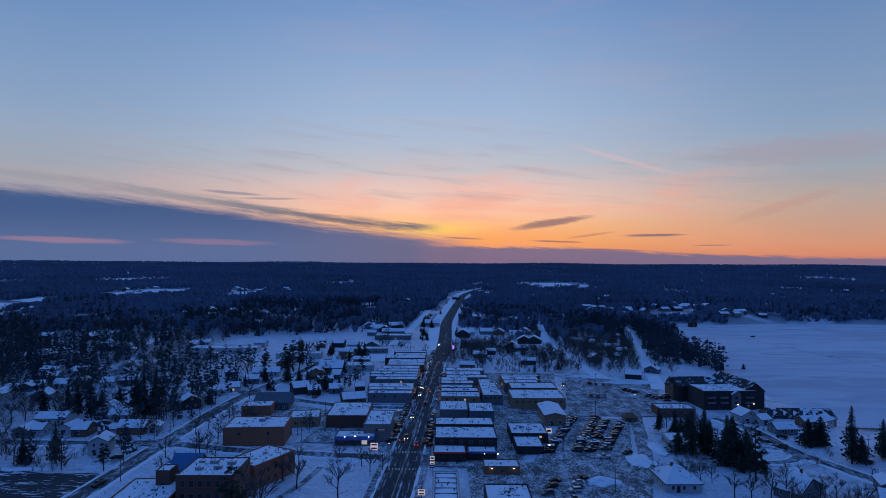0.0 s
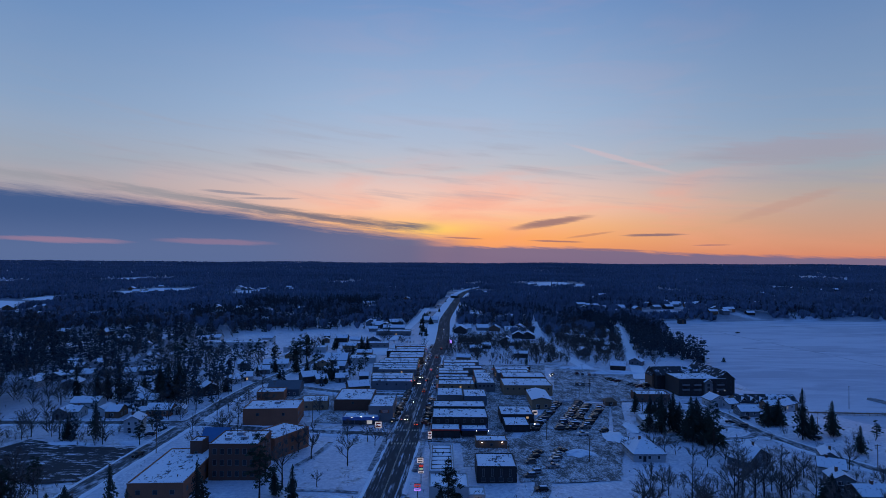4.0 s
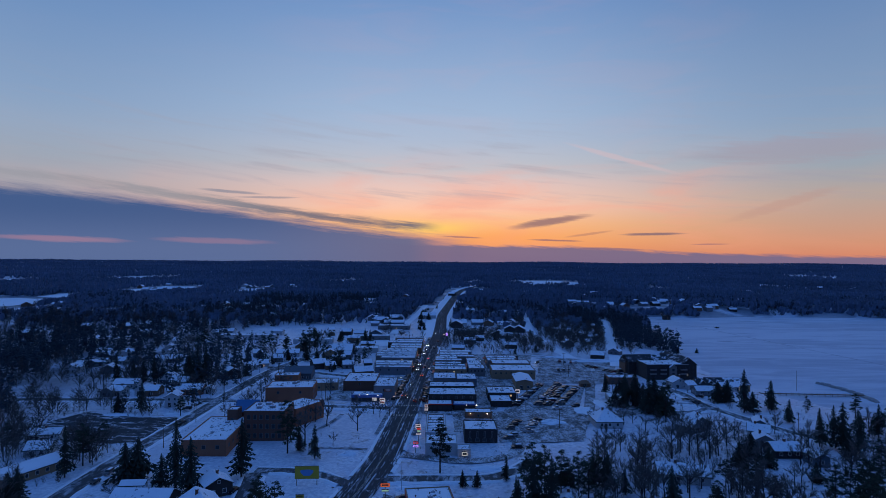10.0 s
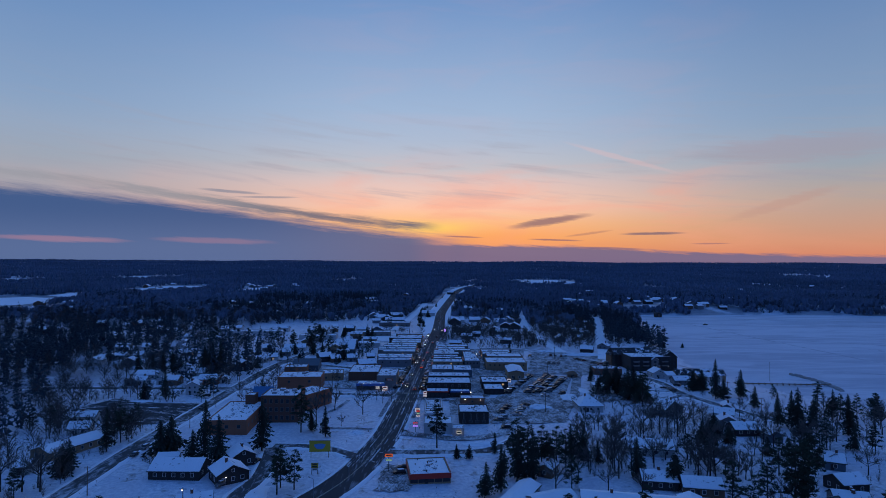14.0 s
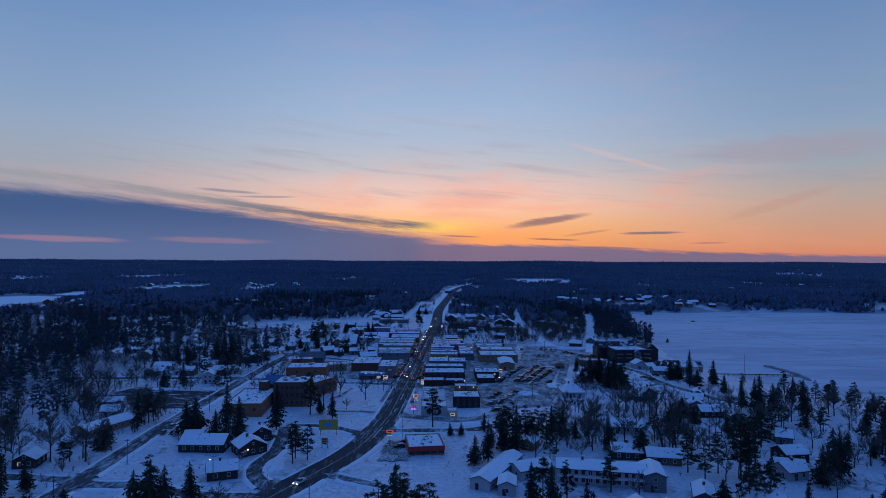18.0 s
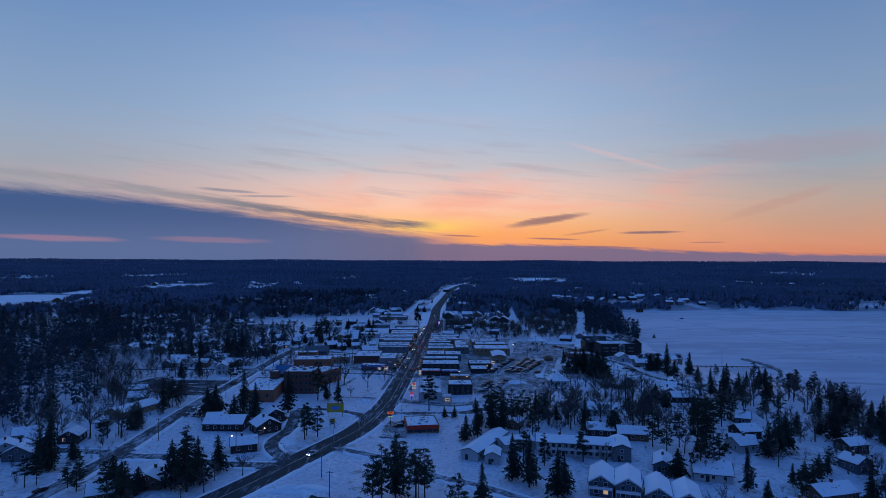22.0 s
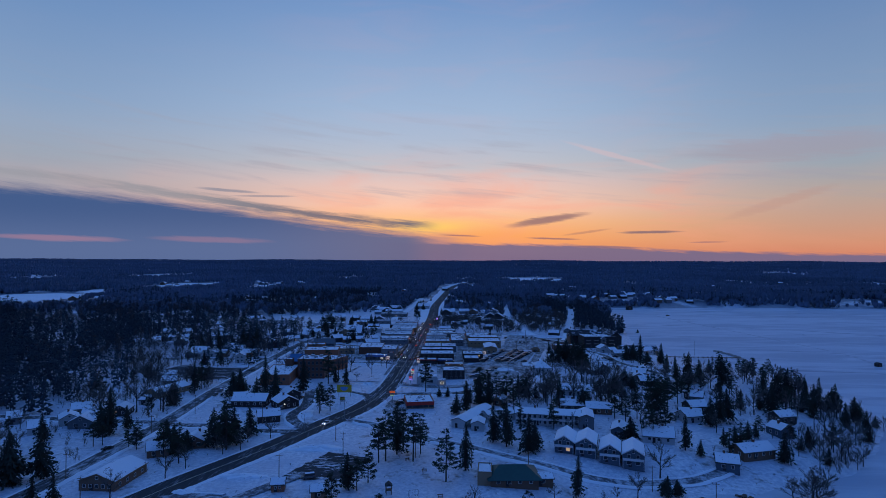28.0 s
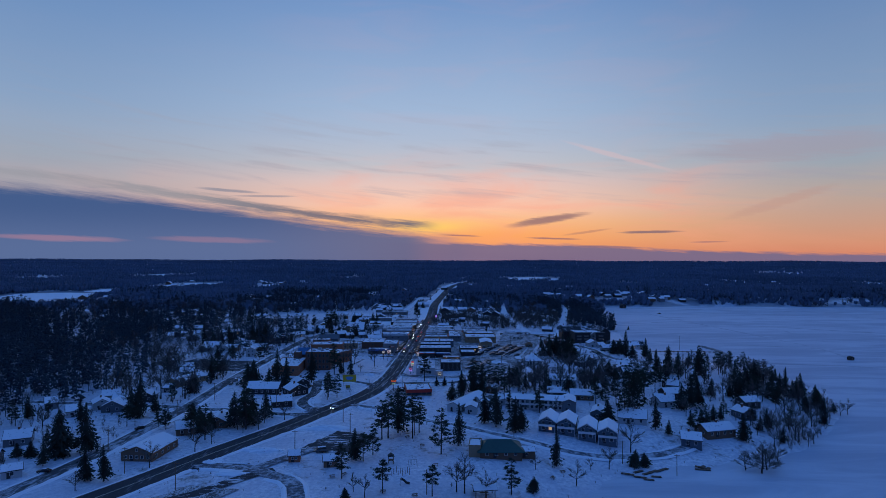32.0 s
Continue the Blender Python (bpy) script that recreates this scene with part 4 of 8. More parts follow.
# poles, lamps and signs
def utility_pole(x, y, h=10.0, arms=1, lamp=False):
    p = thing("utility_pole", x, y, gz(x, y), -3, "weathered wooden utility pole with a crossarm", "pole", "poles along the streets")
    part("pole", Mesh().tube((0, 0, -1), (0, 0, h), 0.17, 0.12, 8), M_TIMBER, p)
    for i in range(arms):
        part("crossarm", Mesh().box(-1.2, -0.07, h - 0.6 - i, 1.2, 0.07, h - 0.45 - i), M_TIMBER, p)
    return p


def street_lamp(x, y, h=8.0, rot=0.0, lit=True, arm=1.8):
    p = thing("street_lamp", x, y, gz(x, y), rot, "tall grey metal street lamp beside the street", "street lamp", "street lamps")
    part("pole", Mesh().tube((0, 0, -0.5), (0, 0, h), 0.11, 0.07, 8), M_METAL, p)
    part("arm", Mesh().tube((0, 0, h - 0.1), (arm, 0, h + 0.25), 0.05, 0.04, 6), M_METAL, p)
    hd = part("lamp_head", Mesh().taper(arm - 0.25, -0.15, h + 0.18, arm + 0.45, 0.15, h + 0.36, 0.06), M_DARKMETAL, p)
    part("lens", Mesh().box(arm - 0.15, -0.1, h + 0.12, arm + 0.35, 0.1, h + 0.18), M_BULB if lit else M_CONC, hd)
    return p


def wall_lamp(x, y, z, col=None):
    w = thing("wall_lamp", x, y, z, 0, "bright flood lamp fixed to the wall", "lamp", "wall lamps")
    part("housing", Mesh().taper(-0.2, -0.05, 0.1, 0.2, 0.3, 0.35, 0.05), M_DARKMETAL, w)
    part("bulb", Mesh().taper(-0.22, -0.28, -0.15, 0.22, 0.0, 0.12, 0.05), col or M_BULB, w)
    return w


def pylon_sign(x, y, h, rot, label, panels, post=M_DARKMETAL, legs=1, name="roadside_sign"):
    """Posts with stacked panels. panels: (width, bottom, top, material, bars, bar material)."""
    s = thing(name, x, y, gz(x, y), rot, label, "sign")
    wmax = max(p[0] for p in panels)
    if legs == 1:
        part("post", Mesh().tube((0, 0, -0.5), (0, 0, h), 0.14, 0.12, 8), post, s)
    else:
        for q in (-0.42, 0.42):
            part("post", Mesh().box(q * wmax - 0.1, -0.1, -0.5, q * wmax + 0.1, 0.1, h), post, s)
    for w, z0, z1, mat, bars, bmat in panels:
        pn = part("panel", Mesh().taper(-w / 2, -0.22, z0, w / 2, 0.22, z1, 0.02), mat, s)
        for z in (z0 - 0.06, z1):
            part("panel_rim", Mesh().box(-w / 2 - 0.06, -0.26, z, w / 2 + 0.06, 0.26, z + 0.06), post, pn)
        for i in range(bars):
            zz = z0 + (z1 - z0) * (i + 0.5) / bars
            part("bar", Mesh().box(-w * 0.36, -0.25, zz - (z1 - z0) / bars * 0.22, w * 0.36, -0.23, zz + (z1 - z0) / bars * 0.22), bmat, pn)
    return s


# ---- streets and yards ----
MAIN = [(-132, -105), (-108, -55), (-93, -25), (-81.5, 0), (-71, 20), (-60.5, 40), (-49.5, 64), (-38.5, 88), (-31, 105), (-26, 122), (-22.5, 142), (-19, 166), (-17.2, 195), (-15.8, 220), (-14.6, 242),
        (-13.4, 269), (-11.9, 303), (-9.4, 353), (-7.2, 404), (-3.9, 472), (0.5, 531), (3, 624), (5, 738), (13, 853), (24, 987), (43, 1174), (77, 1305), (150, 1500)]
road([(-215, -270), (-160, -162)] + MAIN[:20], 12.6, M_ROAD, "salted asphalt main street curving into the town", lines=True, lift=0.14)
road(MAIN[19:], 13.5, M_ROAD, "salted highway leaving the town between snowy verges", lift=0.16, banks=False)
single("verge", ribbon(smooth_line([(x - 3, y) for x, y in MAIN[20:]]), 32.0, 0.06), M_SNOW, "open snowy verge along the highway", "verge", kind="structure")
road([(-150, -95), (-137, -50), (-129, -15), (-126, 11), (-124, 38), (-122, 72), (-122.5, 105), (-123.5, 140), (-123, 180), (-122, 212), (-121.5, 240), (-120.8, 275), (-119.5, 315), (-116, 352), (-108, 390), (-98, 440), (-92, 480)], 7.5, M_SIDE, "half-cleared residential street between banks of snow")
road([(-250, 258), (-181, 258.5), (-151, 258.5), (-123, 259), (-104, 254), (-80, 248.5), (-52, 245), (-17, 241)], 6.5, M_SIDE, "half-cleared cross street under packed snow", lift=0.11)
road([(-12, 238), (20, 234), (60, 231), (84, 229), (110, 240)], 9.0, M_LOT, "half-cleared cross street under packed snow", lift=0.11, banks=False)
road([(-215, 90), (-162, 83), (-129, 79), (-115, 74.5), (-102, 74), (-84, 68), (-70, 65), (-50, 64)], 6.0, M_SIDE, "half-cleared residential street between banks of snow", lift=0.11)
road([(-157, 381), (-103, 350), (-56, 327), (-16, 322)], 6.5, M_SIDE, "half-cleared cross street under packed snow", lift=0.11)
road([(-10, 330), (40, 318), (70, 312), (110, 312), (132, 306)], 8.0, M_LOT, "half-cleared cross street under packed snow", lift=0.11, banks=False)
road([(-66, 146), (-64, 136), (-61, 112), (-63.5, 94), (-60, 82), (-52, 72), (-46, 70)], 6.0, M_SIDE, "curved drive of packed snow", lift=0.11)
road([(-36, 86), (-26, 80), (-8, 70), (9, 52), (23, 44), (44, 27), (67, 14), (93, 14), (112, 18), (126, 26)], 4.2, M_PATH, "narrow park drive of packed snow", lift=0.11)
road([(-84, -10), (-62, -12), (-46, -22), (-38, -30), (-30, -60)], 6.0, M_PATH, "narrow park drive of packed snow", lift=0.11)
road([(-56, -12), (-46, 2), (-38, 12)], 5.0, M_PATH, "narrow park drive of packed snow", lift=0.12, banks=False)
road([(140, 305), (148, 282), (149, 254), (156, 230), (165, 205), (178, 185)], 6.0, M_SIDE, "lakeside road under packed snow", lift=0.11)
road([(118, 236), (141, 240), (148, 252), (128, 258), (116, 250)], 4.0, M_PATH, "looped drive between stone kerbs", lift=0.12)
road([(110, 408), (106, 450), (104, 503), (104, 594), (118, 720)], 9.0, M_SNOW, "snowed-in trail through the trees", banks=False, lift=0.12, name="trail", category="trail")
road([(136, 372), (146, 410), (162, 477), (190, 591), (215, 700)], 9.0, M_SNOW, "snow-covered road through the trees", banks=False, lift=0.12)
road([(-48, 560), (-40, 640), (-30, 760), (-22, 900)], 9.0, M_SNOW, "snow-covered cleared strip through the woods", banks=False, lift=0.12)
road([(-23, 140), (-2, 141), (24, 143), (40, 160)], 6.0, M_SIDE, "half-cleared side street under packed snow", lift=0.12)
road([(-12, 168), (14, 160), (34, 170), (40, 200)], 6.0, M_LOT, "trodden drive behind the shops", lift=0.10, banks=False)
road([(-20, 128), (-44, 146), (-66, 149)], 5.0, M_SIDE, "half-cleared side street under packed snow", lift=0.12)
road([(64, 190), (72, 212), (79, 230), (87, 256), (98, 300), (103, 312)], 6.0, M_LOT, "trodden lane beside the parking lot", lift=0.10, banks=False)
lot([(36, 236), (74, 233), (96, 302), (64, 306)], M_LOT, "parking lot of trodden snow and bare asphalt")
lot([(66, 312), (112, 312), (142, 388), (86, 418)], M_LOT, "upper parking lot of trodden snow and asphalt")
lot([(30, 184), (67, 186), (81, 230), (29, 231)], M_LOT, "rear parking lot of trodden snow and asphalt")
lot([(10, 200), (28, 200), (28, 232), (10, 232)], M_LOT, "yard of trodden snow behind shops", lift=0.08, name="yard")
lot([(-144, 180), (-125, 184), (-124, 222), (-156, 222)], M_LOTDARK, "wet bare asphalt parking lot with streaks of snow")
lot([(-190, 200), (-144, 180), (-150, 222), (-180, 232)], M_LOTDARK, "wet bare asphalt parking lot with streaks of snow", lift=0.07)
lot([(-46, 8), (-24, 4), (-14, 26), (-34, 36)], M_LOTDARK, "half-bare park parking lot with ice")
lot([(-88, -48), (-66, -48), (-56, -34), (-74, -30)], M_LOT, "half-bare roadside pull-off with ice", lift=0.07)
road([(-80, -46), (-69, -37), (-62, -27), (-55, -19), (-49, -15)], 5.5, M_LOTDARK, "half-bare strip of asphalt beside the main street", lift=0.08, banks=False, name="pull_off", category="road")
lot([(-18, 100), (-6, 100), (-4, 122), (-16, 126)], M_LOT, "small trodden forecourt", lift=0.08)
lot([(-100, 296), (-64, 292), (-58, 318), (-90, 330)], M_LOT, "yard of trodden snow between buildings", lift=0.08, name="yard")
lot([(-62, 262), (-23, 258), (-21, 332), (-56, 332)], M_LOT, "trodden yard behind the stores with bare asphalt", lift=0.06, name="yard")
lot([(0, 242), (33, 240), (58, 306), (4, 328)], M_LOT, "trodden yard behind the stores with bare asphalt", lift=0.06, name="yard")
lot([(2, 326), (62, 318), (80, 424), (6, 424)], M_LOT, "trodden yard behind the stores with bare asphalt", lift=0.06, name="yard")
lot([(-75, 520), (-30, 530), (-26, 470), (-72, 470)], M_SNOW, "open snowy yard", lift=0.05, name="yard")
snow_banks()
# sidewalks
for off, pts in ((8.2, MAIN[12:21]), (-8.2, MAIN[12:21])):
    single("pavement", ribbon(smooth_line(offset_line(smooth_line(pts), off)), 2.6, 0.16), M_PATH, "trodden snowy pavement beside the shops", "pavement", kind="structure")
single("footpath", ribbon(smooth_line([(-55, 200), (-50, 214), (-47, 230)]), 2.2, 0.09), M_PATH, "cleared path across the lawn", "path", kind="structure")
single("footpath", ribbon(smooth_line([(-52, 176), (-40, 176), (-27, 174)]), 1.8, 0.09), M_PATH, "cleared path across the lawn", "path", kind="structure")
# pedestrian crossings
for yy in (228.0, 248.0):
    for i in range(11):
        x = -20.5 + i * 1.3
        single("crossing_bar", Mesh().box(x, yy - 1.2, 0.225, x + 0.6, yy + 1.2, 0.235), M_LINE, "worn white bar of a pedestrian crossing", "road marking", kind="structure")


# ---- main buildings ----
sch = flat_building("three-storey red brick school block with a snowy flat roof", -82.8, 185.3, 0.5, 17.8, 17, 12.6, M_BRICKD, "school", "school_building",
                    rows=[(0, z, 6, 1.3, 1.9) for z in (1.2, 5.2, 9.2)] + [(90, z, 4, 1.3, 1.7) for z in (1.2, 5.2, 9.2)], units=((.3, .3, 1.0), (.45, .65, 1.2), (.62, .35, 1.1), (.78, .6, 1.1), (.2, .7, .8)), lit=0.02)
flat_building("lower red brick school wing with a snowy flat roof", -77.3, 213.7, -28.5, 14, 20, 8.0, M_BRICK, "school", "school_wing", rows=[(0, 4.6, 2, 1.3, 1.5), (90, 4.6, 5, 1.3, 1.5), (90, 1.2, 5, 1.3, 1.5)], units=((.5, .6, .7),))
tower = flat_building("square brick stair tower under a blue roof", -93.2, 194, 0, 4.6, 6, 11.0, M_BRICKD, "tower", "stair_tower", parapet=0.3, rows=[(0, 5.5, 1, 1.0, 1.8)])
gable_house("blue metal gabled entrance roof beside the school", -92.5, 203, 0, 9.5, 8, 8.6, M_BRICKD, "x", 4.0, "school", "entrance_hall", roof=M_BLUEROOF, snow=False, door_at=0)
flat_building("long single-storey brick annex with a snowy flat roof", -101, 164, 3, 18, 36, 6.2, M_BRICK, "school", "school_annex", rows=[(90, 2.8, 6, 1.4, 1.4), (0, 2.8, 3, 1.4, 1.4)],
              units=((.35, .5, .6), (.6, .7, .8), (.5, .3, .6)), snow=M_FLATSNOW)
flat_building("two-storey orange-brown brick office block with a snowy roof", -94, 255, 4, 26, 18, 7.7, M_BRICK, "office building", "office_building",
              rows=[(90, 1.2, 5, 1.2, 1.4), (90, 4.6, 5, 1.2, 1.4), (0, 4.6, 2, 1.2, 1.2)], units=((.55, .55, 1.1), (.3, .3, .6), (.6, .75, .9)))
flat_building("boxy brick annex with a snowy flat roof", -102.7, 304, 5, 15, 11, 4.9, M_BRICK, "building", rows=[(90, 1.4, 2, 1.1, 1.2)], units=((.7, .6, .5),))
gable_house("dark blue-grey hall with a bare steep roof", -100, 315, 5, 18, 20, 4.2, M_BLUES, "x", 3.2, "building", "hall", roof=M_BLUES, snow=False)
flat_building("long low shed-like block with a white roof", -73, 284, 8, 14, 14, 4.4, M_TAN, "building", rows=[(0, 1.4, 3, 1.0, 1.0)])
flat_building("brown brick store with a broad snowy roof", -55.5, 284, 1, 19.7, 27, 5.6, M_BRICKD, "store", "store", rows=[(0, 3.6, 1, 1.0, 1.0)], units=((.3, .5, .6), (.5, .45, .6), (.7, .6, .8)))
wst = flat_building("pale two-storey corner store with a stepped roof", -34.6, 262, 0, 12, 25, 7.6, M_STONE, "store", "corner_store", rows=[(0, 4.7, 1, 1.4, 1.4), (90, 4.6, 8, 1.1, 1.5), (90, 1.0, 6, 1.8, 1.9)],
                    units=((.4, .5, .7), (.6, .7, .6)), lit=0.06)
part("sign_board", Mesh().box(6.0, -0.25, 4.6, 10.2, -0.08, 6.2), M_BRICK, wst, "dark red wall sign with plain bars")
part("sign_bars", Mesh().box(6.6, -0.29, 5.5, 9.6, -0.26, 5.8).box(6.9, -0.29, 4.95, 9.3, -0.26, 5.2), M_TRIM, wst)
flat_building("low shop under a blue fascia with a snowy roof", -46.3, 257, 1, 17, 9.5, 3.6, M_STONE, "shop", "shop", fascia=M_BLUEFASCIA, fascia_h=1.3, glass_front=6, lit=0.04, units=((.4, .5, .5),))
store_row("joined store with a snow-covered flat roof", -46, 335, 29, 26, 3, "east", 3)
store_row("joined store with a snow-covered flat roof", -52, 375, 36, 48, 5, "east", 4)
flat_building("low warehouse with white roof", -70, 428, 4, 20, 16, 3.8, M_WHITE, "warehouse", "warehouse")
store_row("joined store with a snow-covered flat roof", -46, 427, 33, 62, 5, "east", 9)
flat_building("long low store beyond the yard", -85, 508, 4, 38, 14, 4, M_STONE, "store", "store_row", rows=[(0, 1.2, 6, 1.2, 1.2)], lit=0.05)
flat_building("long white shed beside the field", -215, 505, 2, 56, 16, 4.5, M_WHITE, "warehouse", "warehouse")
flat_building("long low white building", -135, 480, 3, 36, 14, 4, M_WHITE, "warehouse", "warehouse")
flat_building("long roadside store with snowy roof", -68, 595, 0, 36, 18, 4.6, M_STONE, "store", "store_row", rows=[(0, 1.2, 6, 1.2, 1.2)], lit=0.08)
# east side of the main street
r1 = flat_building("broad two-storey dark store block with white roof", -3.0, 247, 0, 26, 17, 6.4, M_DARKS, "store", "store", rows=[(0, 4.2, 6, 1.2, 1.4), (270, 4.2, 7, 1.1, 1.4), (270, 1.0, 6, 1.8, 1.9)],
                   units=((.2, .3, .6), (.35, .62, .5), (.5, .7, .5), (.62, .3, .5), (.8, .62, .5), (.9, .3, .4), (.3, .8, .5), (.7, .85, .5)), lit=0.12)
flat_building("rear part of the store block with a raised roof", -3.0, 264.2, 0, 26, 12, 7.2, M_DARKS, "store", "store", rows=[(270, 4.2, 3, 1.1, 1.4)], units=((.3, .5, .6), (.6, .4, .5), (.85, .6, .5)))
flat_building("red-fronted shop with an overhanging snowy canopy", -3.4, 236.8, 0, 13, 9.6, 3.6, M_DARKS, "shop", "shop", fascia=M_REDFASCIA, fascia_h=0.3, glass_front=5, lit=0.0)
flat_building("small dark shop front with blue trim", 10.5, 239, 0, 11.5, 7.4, 3.2, M_DARKS, "shop", "shop", fascia=M_BLUEFASCIA, fascia_h=0.4, glass_front=4, lit=0.0)
flat_building("low white-roofed shop between two larger stores", -1.3, 302, 0, 14.5, 19, 4.2, M_STONE, "shop", "shop", rows=[(270, 1.0, 4, 1.6, 1.8)], lit=0.2, units=((.6, .5, .5),))
flat_building("grey two-storey flat building with pale walls", 13.6, 296, 0, 12.5, 18, 5.0, M_BLUES, "building", rows=[(0, 1.2, 3, 1.1, 1.3)], units=((.5, .5, .5),))
store_row("joined store with a snow-covered flat roof", -0.8, 328, 23, 52, 5, "west", 6)
store_row("back building of the stores with a snowy roof", 22.6, 331, 12.5, 47, 3, "west", 12)
flat_building("long tan wall building with a white roof", 38, 322, 0, 29, 22, 5.6, M_TAN, "store", "store", rows=[(0, 3.4, 8, 0.9, 1.0)], units=((.3, .4, .6),))
flat_building("dark building with white roof and a recessed terrace", 40, 345, 0, 27, 16, 6.2, M_BRICKD, "store", "store", units=((.3, .5, .7),))
store_row("joined store with a snow-covered flat roof", 38, 362, 30, 32, 3, "west", 15)
store_row("joined store with a snow-covered flat roof", 2.5, 381, 30, 34, 3, "west", 18)
yb = gable_house("tan-brown stucco building with a low snowy roof", 50, 290, -1, 10.5, 24, 4.8, M_TAN, "y", 1.2, "building", "building", rows=((0, 1.0, 2, 1.2, 1.4), (90, 1.0, 5, 1.2, 1.4)))
flat_building("dark restaurant with a cluttered snowy roof", 30.5, 262, 0, 16.2, 17, 4.0, M_DARKS, "restaurant", "restaurant", rows=[(0, 2.2, 3, 1.2, 1.0), (90, 1.0, 4, 1.4, 1.6)],
              units=((.15, .4, .7), (.35, .55, .8), (.55, .35, .7), (.75, .6, .7), (.85, .3, .6)), lit=0.3)
flat_building("low front room of the restaurant with windows", 31, 247, 0, 11.5, 14.8, 2.9, M_DARKS, "restaurant", "restaurant_annex", glass_front=4, lit=0.02, units=((.6, .7, .4),))
flat_building("small flat shed with wall lamps", 15.9, 223, 0, 13.4, 8, 2.9, M_BROWNS, "shed", "shed", rows=[(0, 1.0, 1, 0.9, 0.9)])
flat_building("two-storey dark office with tall narrow windows", 14.1, 184, 0, 14.4, 14.6, 5.5, M_DARKS, "office building", "office_building", rows=[(0, 2.2, 4, 0.6, 2.6), (0, 0.4, 4, 1.6, 1.2)],
              units=((.35, .4, .5), (.5, .35, .5), (.6, .7, .7), (.7, .35, .5)))
seam = flat_building("long white-roofed shop with seamed panels", -3.1, 180, 0, 9, 31, 5.2, M_WHITE, "shop", "shop", rows=[(270, 1.0, 5, 1.8, 1.9)], snow=M_SNOW, lit=0.2)
for k in range(7):
    part("roof_seam", shared(("roof seam",), lambda: Mesh().box(0.9, -0.12, 5.4, 8.1, 0.12, 5.62).data("roof_seam", M_DARKMETAL)), None, seam, "", (0, 2.0 + k * 4.5, 0))
for k in (0.9, 8.1):
    part("roof_seam", shared(("long roof seam",), lambda: Mesh().box(-0.1, 2.0, 5.4, 0.1, 29.0, 5.62).data("roof_seam", M_DARKMETAL)), None, seam, "", (k, 0, 0))
flat_building("pale single-storey shop with a snowy forecourt", -2.6, 167, 0, 13, 12.5, 4.6, M_WHITE, "shop", "shop", rows=[(0, 1.2, 2, 1.6, 1.6)], lit=0.1, units=((.4, .5, .5), (.7, .6, .5)))
flat_building("small white side room with a lit sign", 10.4, 165, 0, 5.4, 7, 2.8, M_WHITE, "shop", "side_room")
gable_house("small brown hip-roofed booth in the parking lot", 91.7, 297, 0, 6, 6, 2.4, M_BROWNS, "x", 1.5, "booth", "parking_booth", hip=0.7, snow=False, roof=M_BROWNS)
red = flat_building("low restaurant with a bright red fascia", -5.7, 106, 8, 14.6, 17, 3.2, M_TAN, "restaurant", "restaurant", fascia=M_REDFASCIA, fascia_h=1.5, glass_front=5, lit=0.03,
                    units=((.5, .5, .7), (.65, .3, .6), (.4, .2, .6), (.6, .75, .6)), rows=[(90, 1.0, 5, 1.6, 1.5)])
# lakeside hotel
flat_building("four-storey dark lakeside hotel wing with white roof", 142, 322.5, 3, 29, 19, 9.8, M_DARKS, "hotel", "hotel", rows=[(0, z, 8, 1.2, 1.6) for z in (1, 3.7, 6.4)] + [(90, z, 5, 1.2, 1.6) for z in (1, 3.7, 6.4)], parapet=0.3, lit=0.04)
gable_house("dark shingled hotel wing with steep roof", 136, 342, 6, 34, 13, 8.6, M_DARKS, "x", 3.8, "hotel", "hotel_wing", roof=M_SHINGLE, snow=M_DARKSNOW, rows=((0, 6.4, 8, 1.2, 1.6), (90, 4, 3, 1.2, 1.6), (90, 7, 3, 1.2, 1.6)))
gable_house("dark shingled hotel wing with steep roof", 166.5, 325, 6, 10.5, 36, 9.6, M_DARKS, "y", 4.4, "hotel", "hotel_wing", roof=M_SHINGLE, snow=M_DARKSNOW, rows=((0, 1, 3, 1.2, 1.6), (0, 4, 3, 1.2, 1.6), (0, 7, 3, 1.2, 1.6), (90, 4, 9, 1.2, 1.6), (90, 7, 9, 1.2, 1.6)))
for i in range(3):
    gable_house("steep front gable of the hotel with pale trim", 134.5 + i * 6.2, 346 + i * 0.8, 6, 5.8, 10, 7.6, M_BROWNS, "y", 3.6, "hotel", "hotel_gable", roof=M_SHINGLE, snow=M_DARKSNOW, over=0.4)
gable_house("long two-storey lakeside row under a snowy roof", 169, 306, -3, 33, 12, 4.4, M_TAN, "x", 3.2, "hotel", "lakeside_row", snow=M_DARKSNOW, rows=((0, 1, 8, 1.1, 1.4), (0, 3.2, 8, 1.0, 1.0)), z=-4.0)
for i in range(6):
    gable_house("small dark dormer on the lakeside row", 171.5 + i * 5.0, 306.6 - i * 0.26, -3, 2.4, 4.5, 4.6, M_DARKS, "y", 1.3, "dormer", "dormer", rows=((0, 3.5, 1, 0.9, 0.9),), z=-3.2, door_at=0)
gable_house("tall pale bay with a small gable on the hotel front", 157.2, 321.6, 3, 4.6, 4.5, 9.2, M_STONE, "y", 1.7, "hotel", "hotel_bay", roof=M_SHINGLE, snow=M_SNOW, over=0.35, z=-1.0,
            rows=((0, 1.6, 1, 1.6, 1.6), (0, 4.2, 1, 1.6, 1.6), (0, 6.8, 1, 1.6, 1.6)), door_at=0)
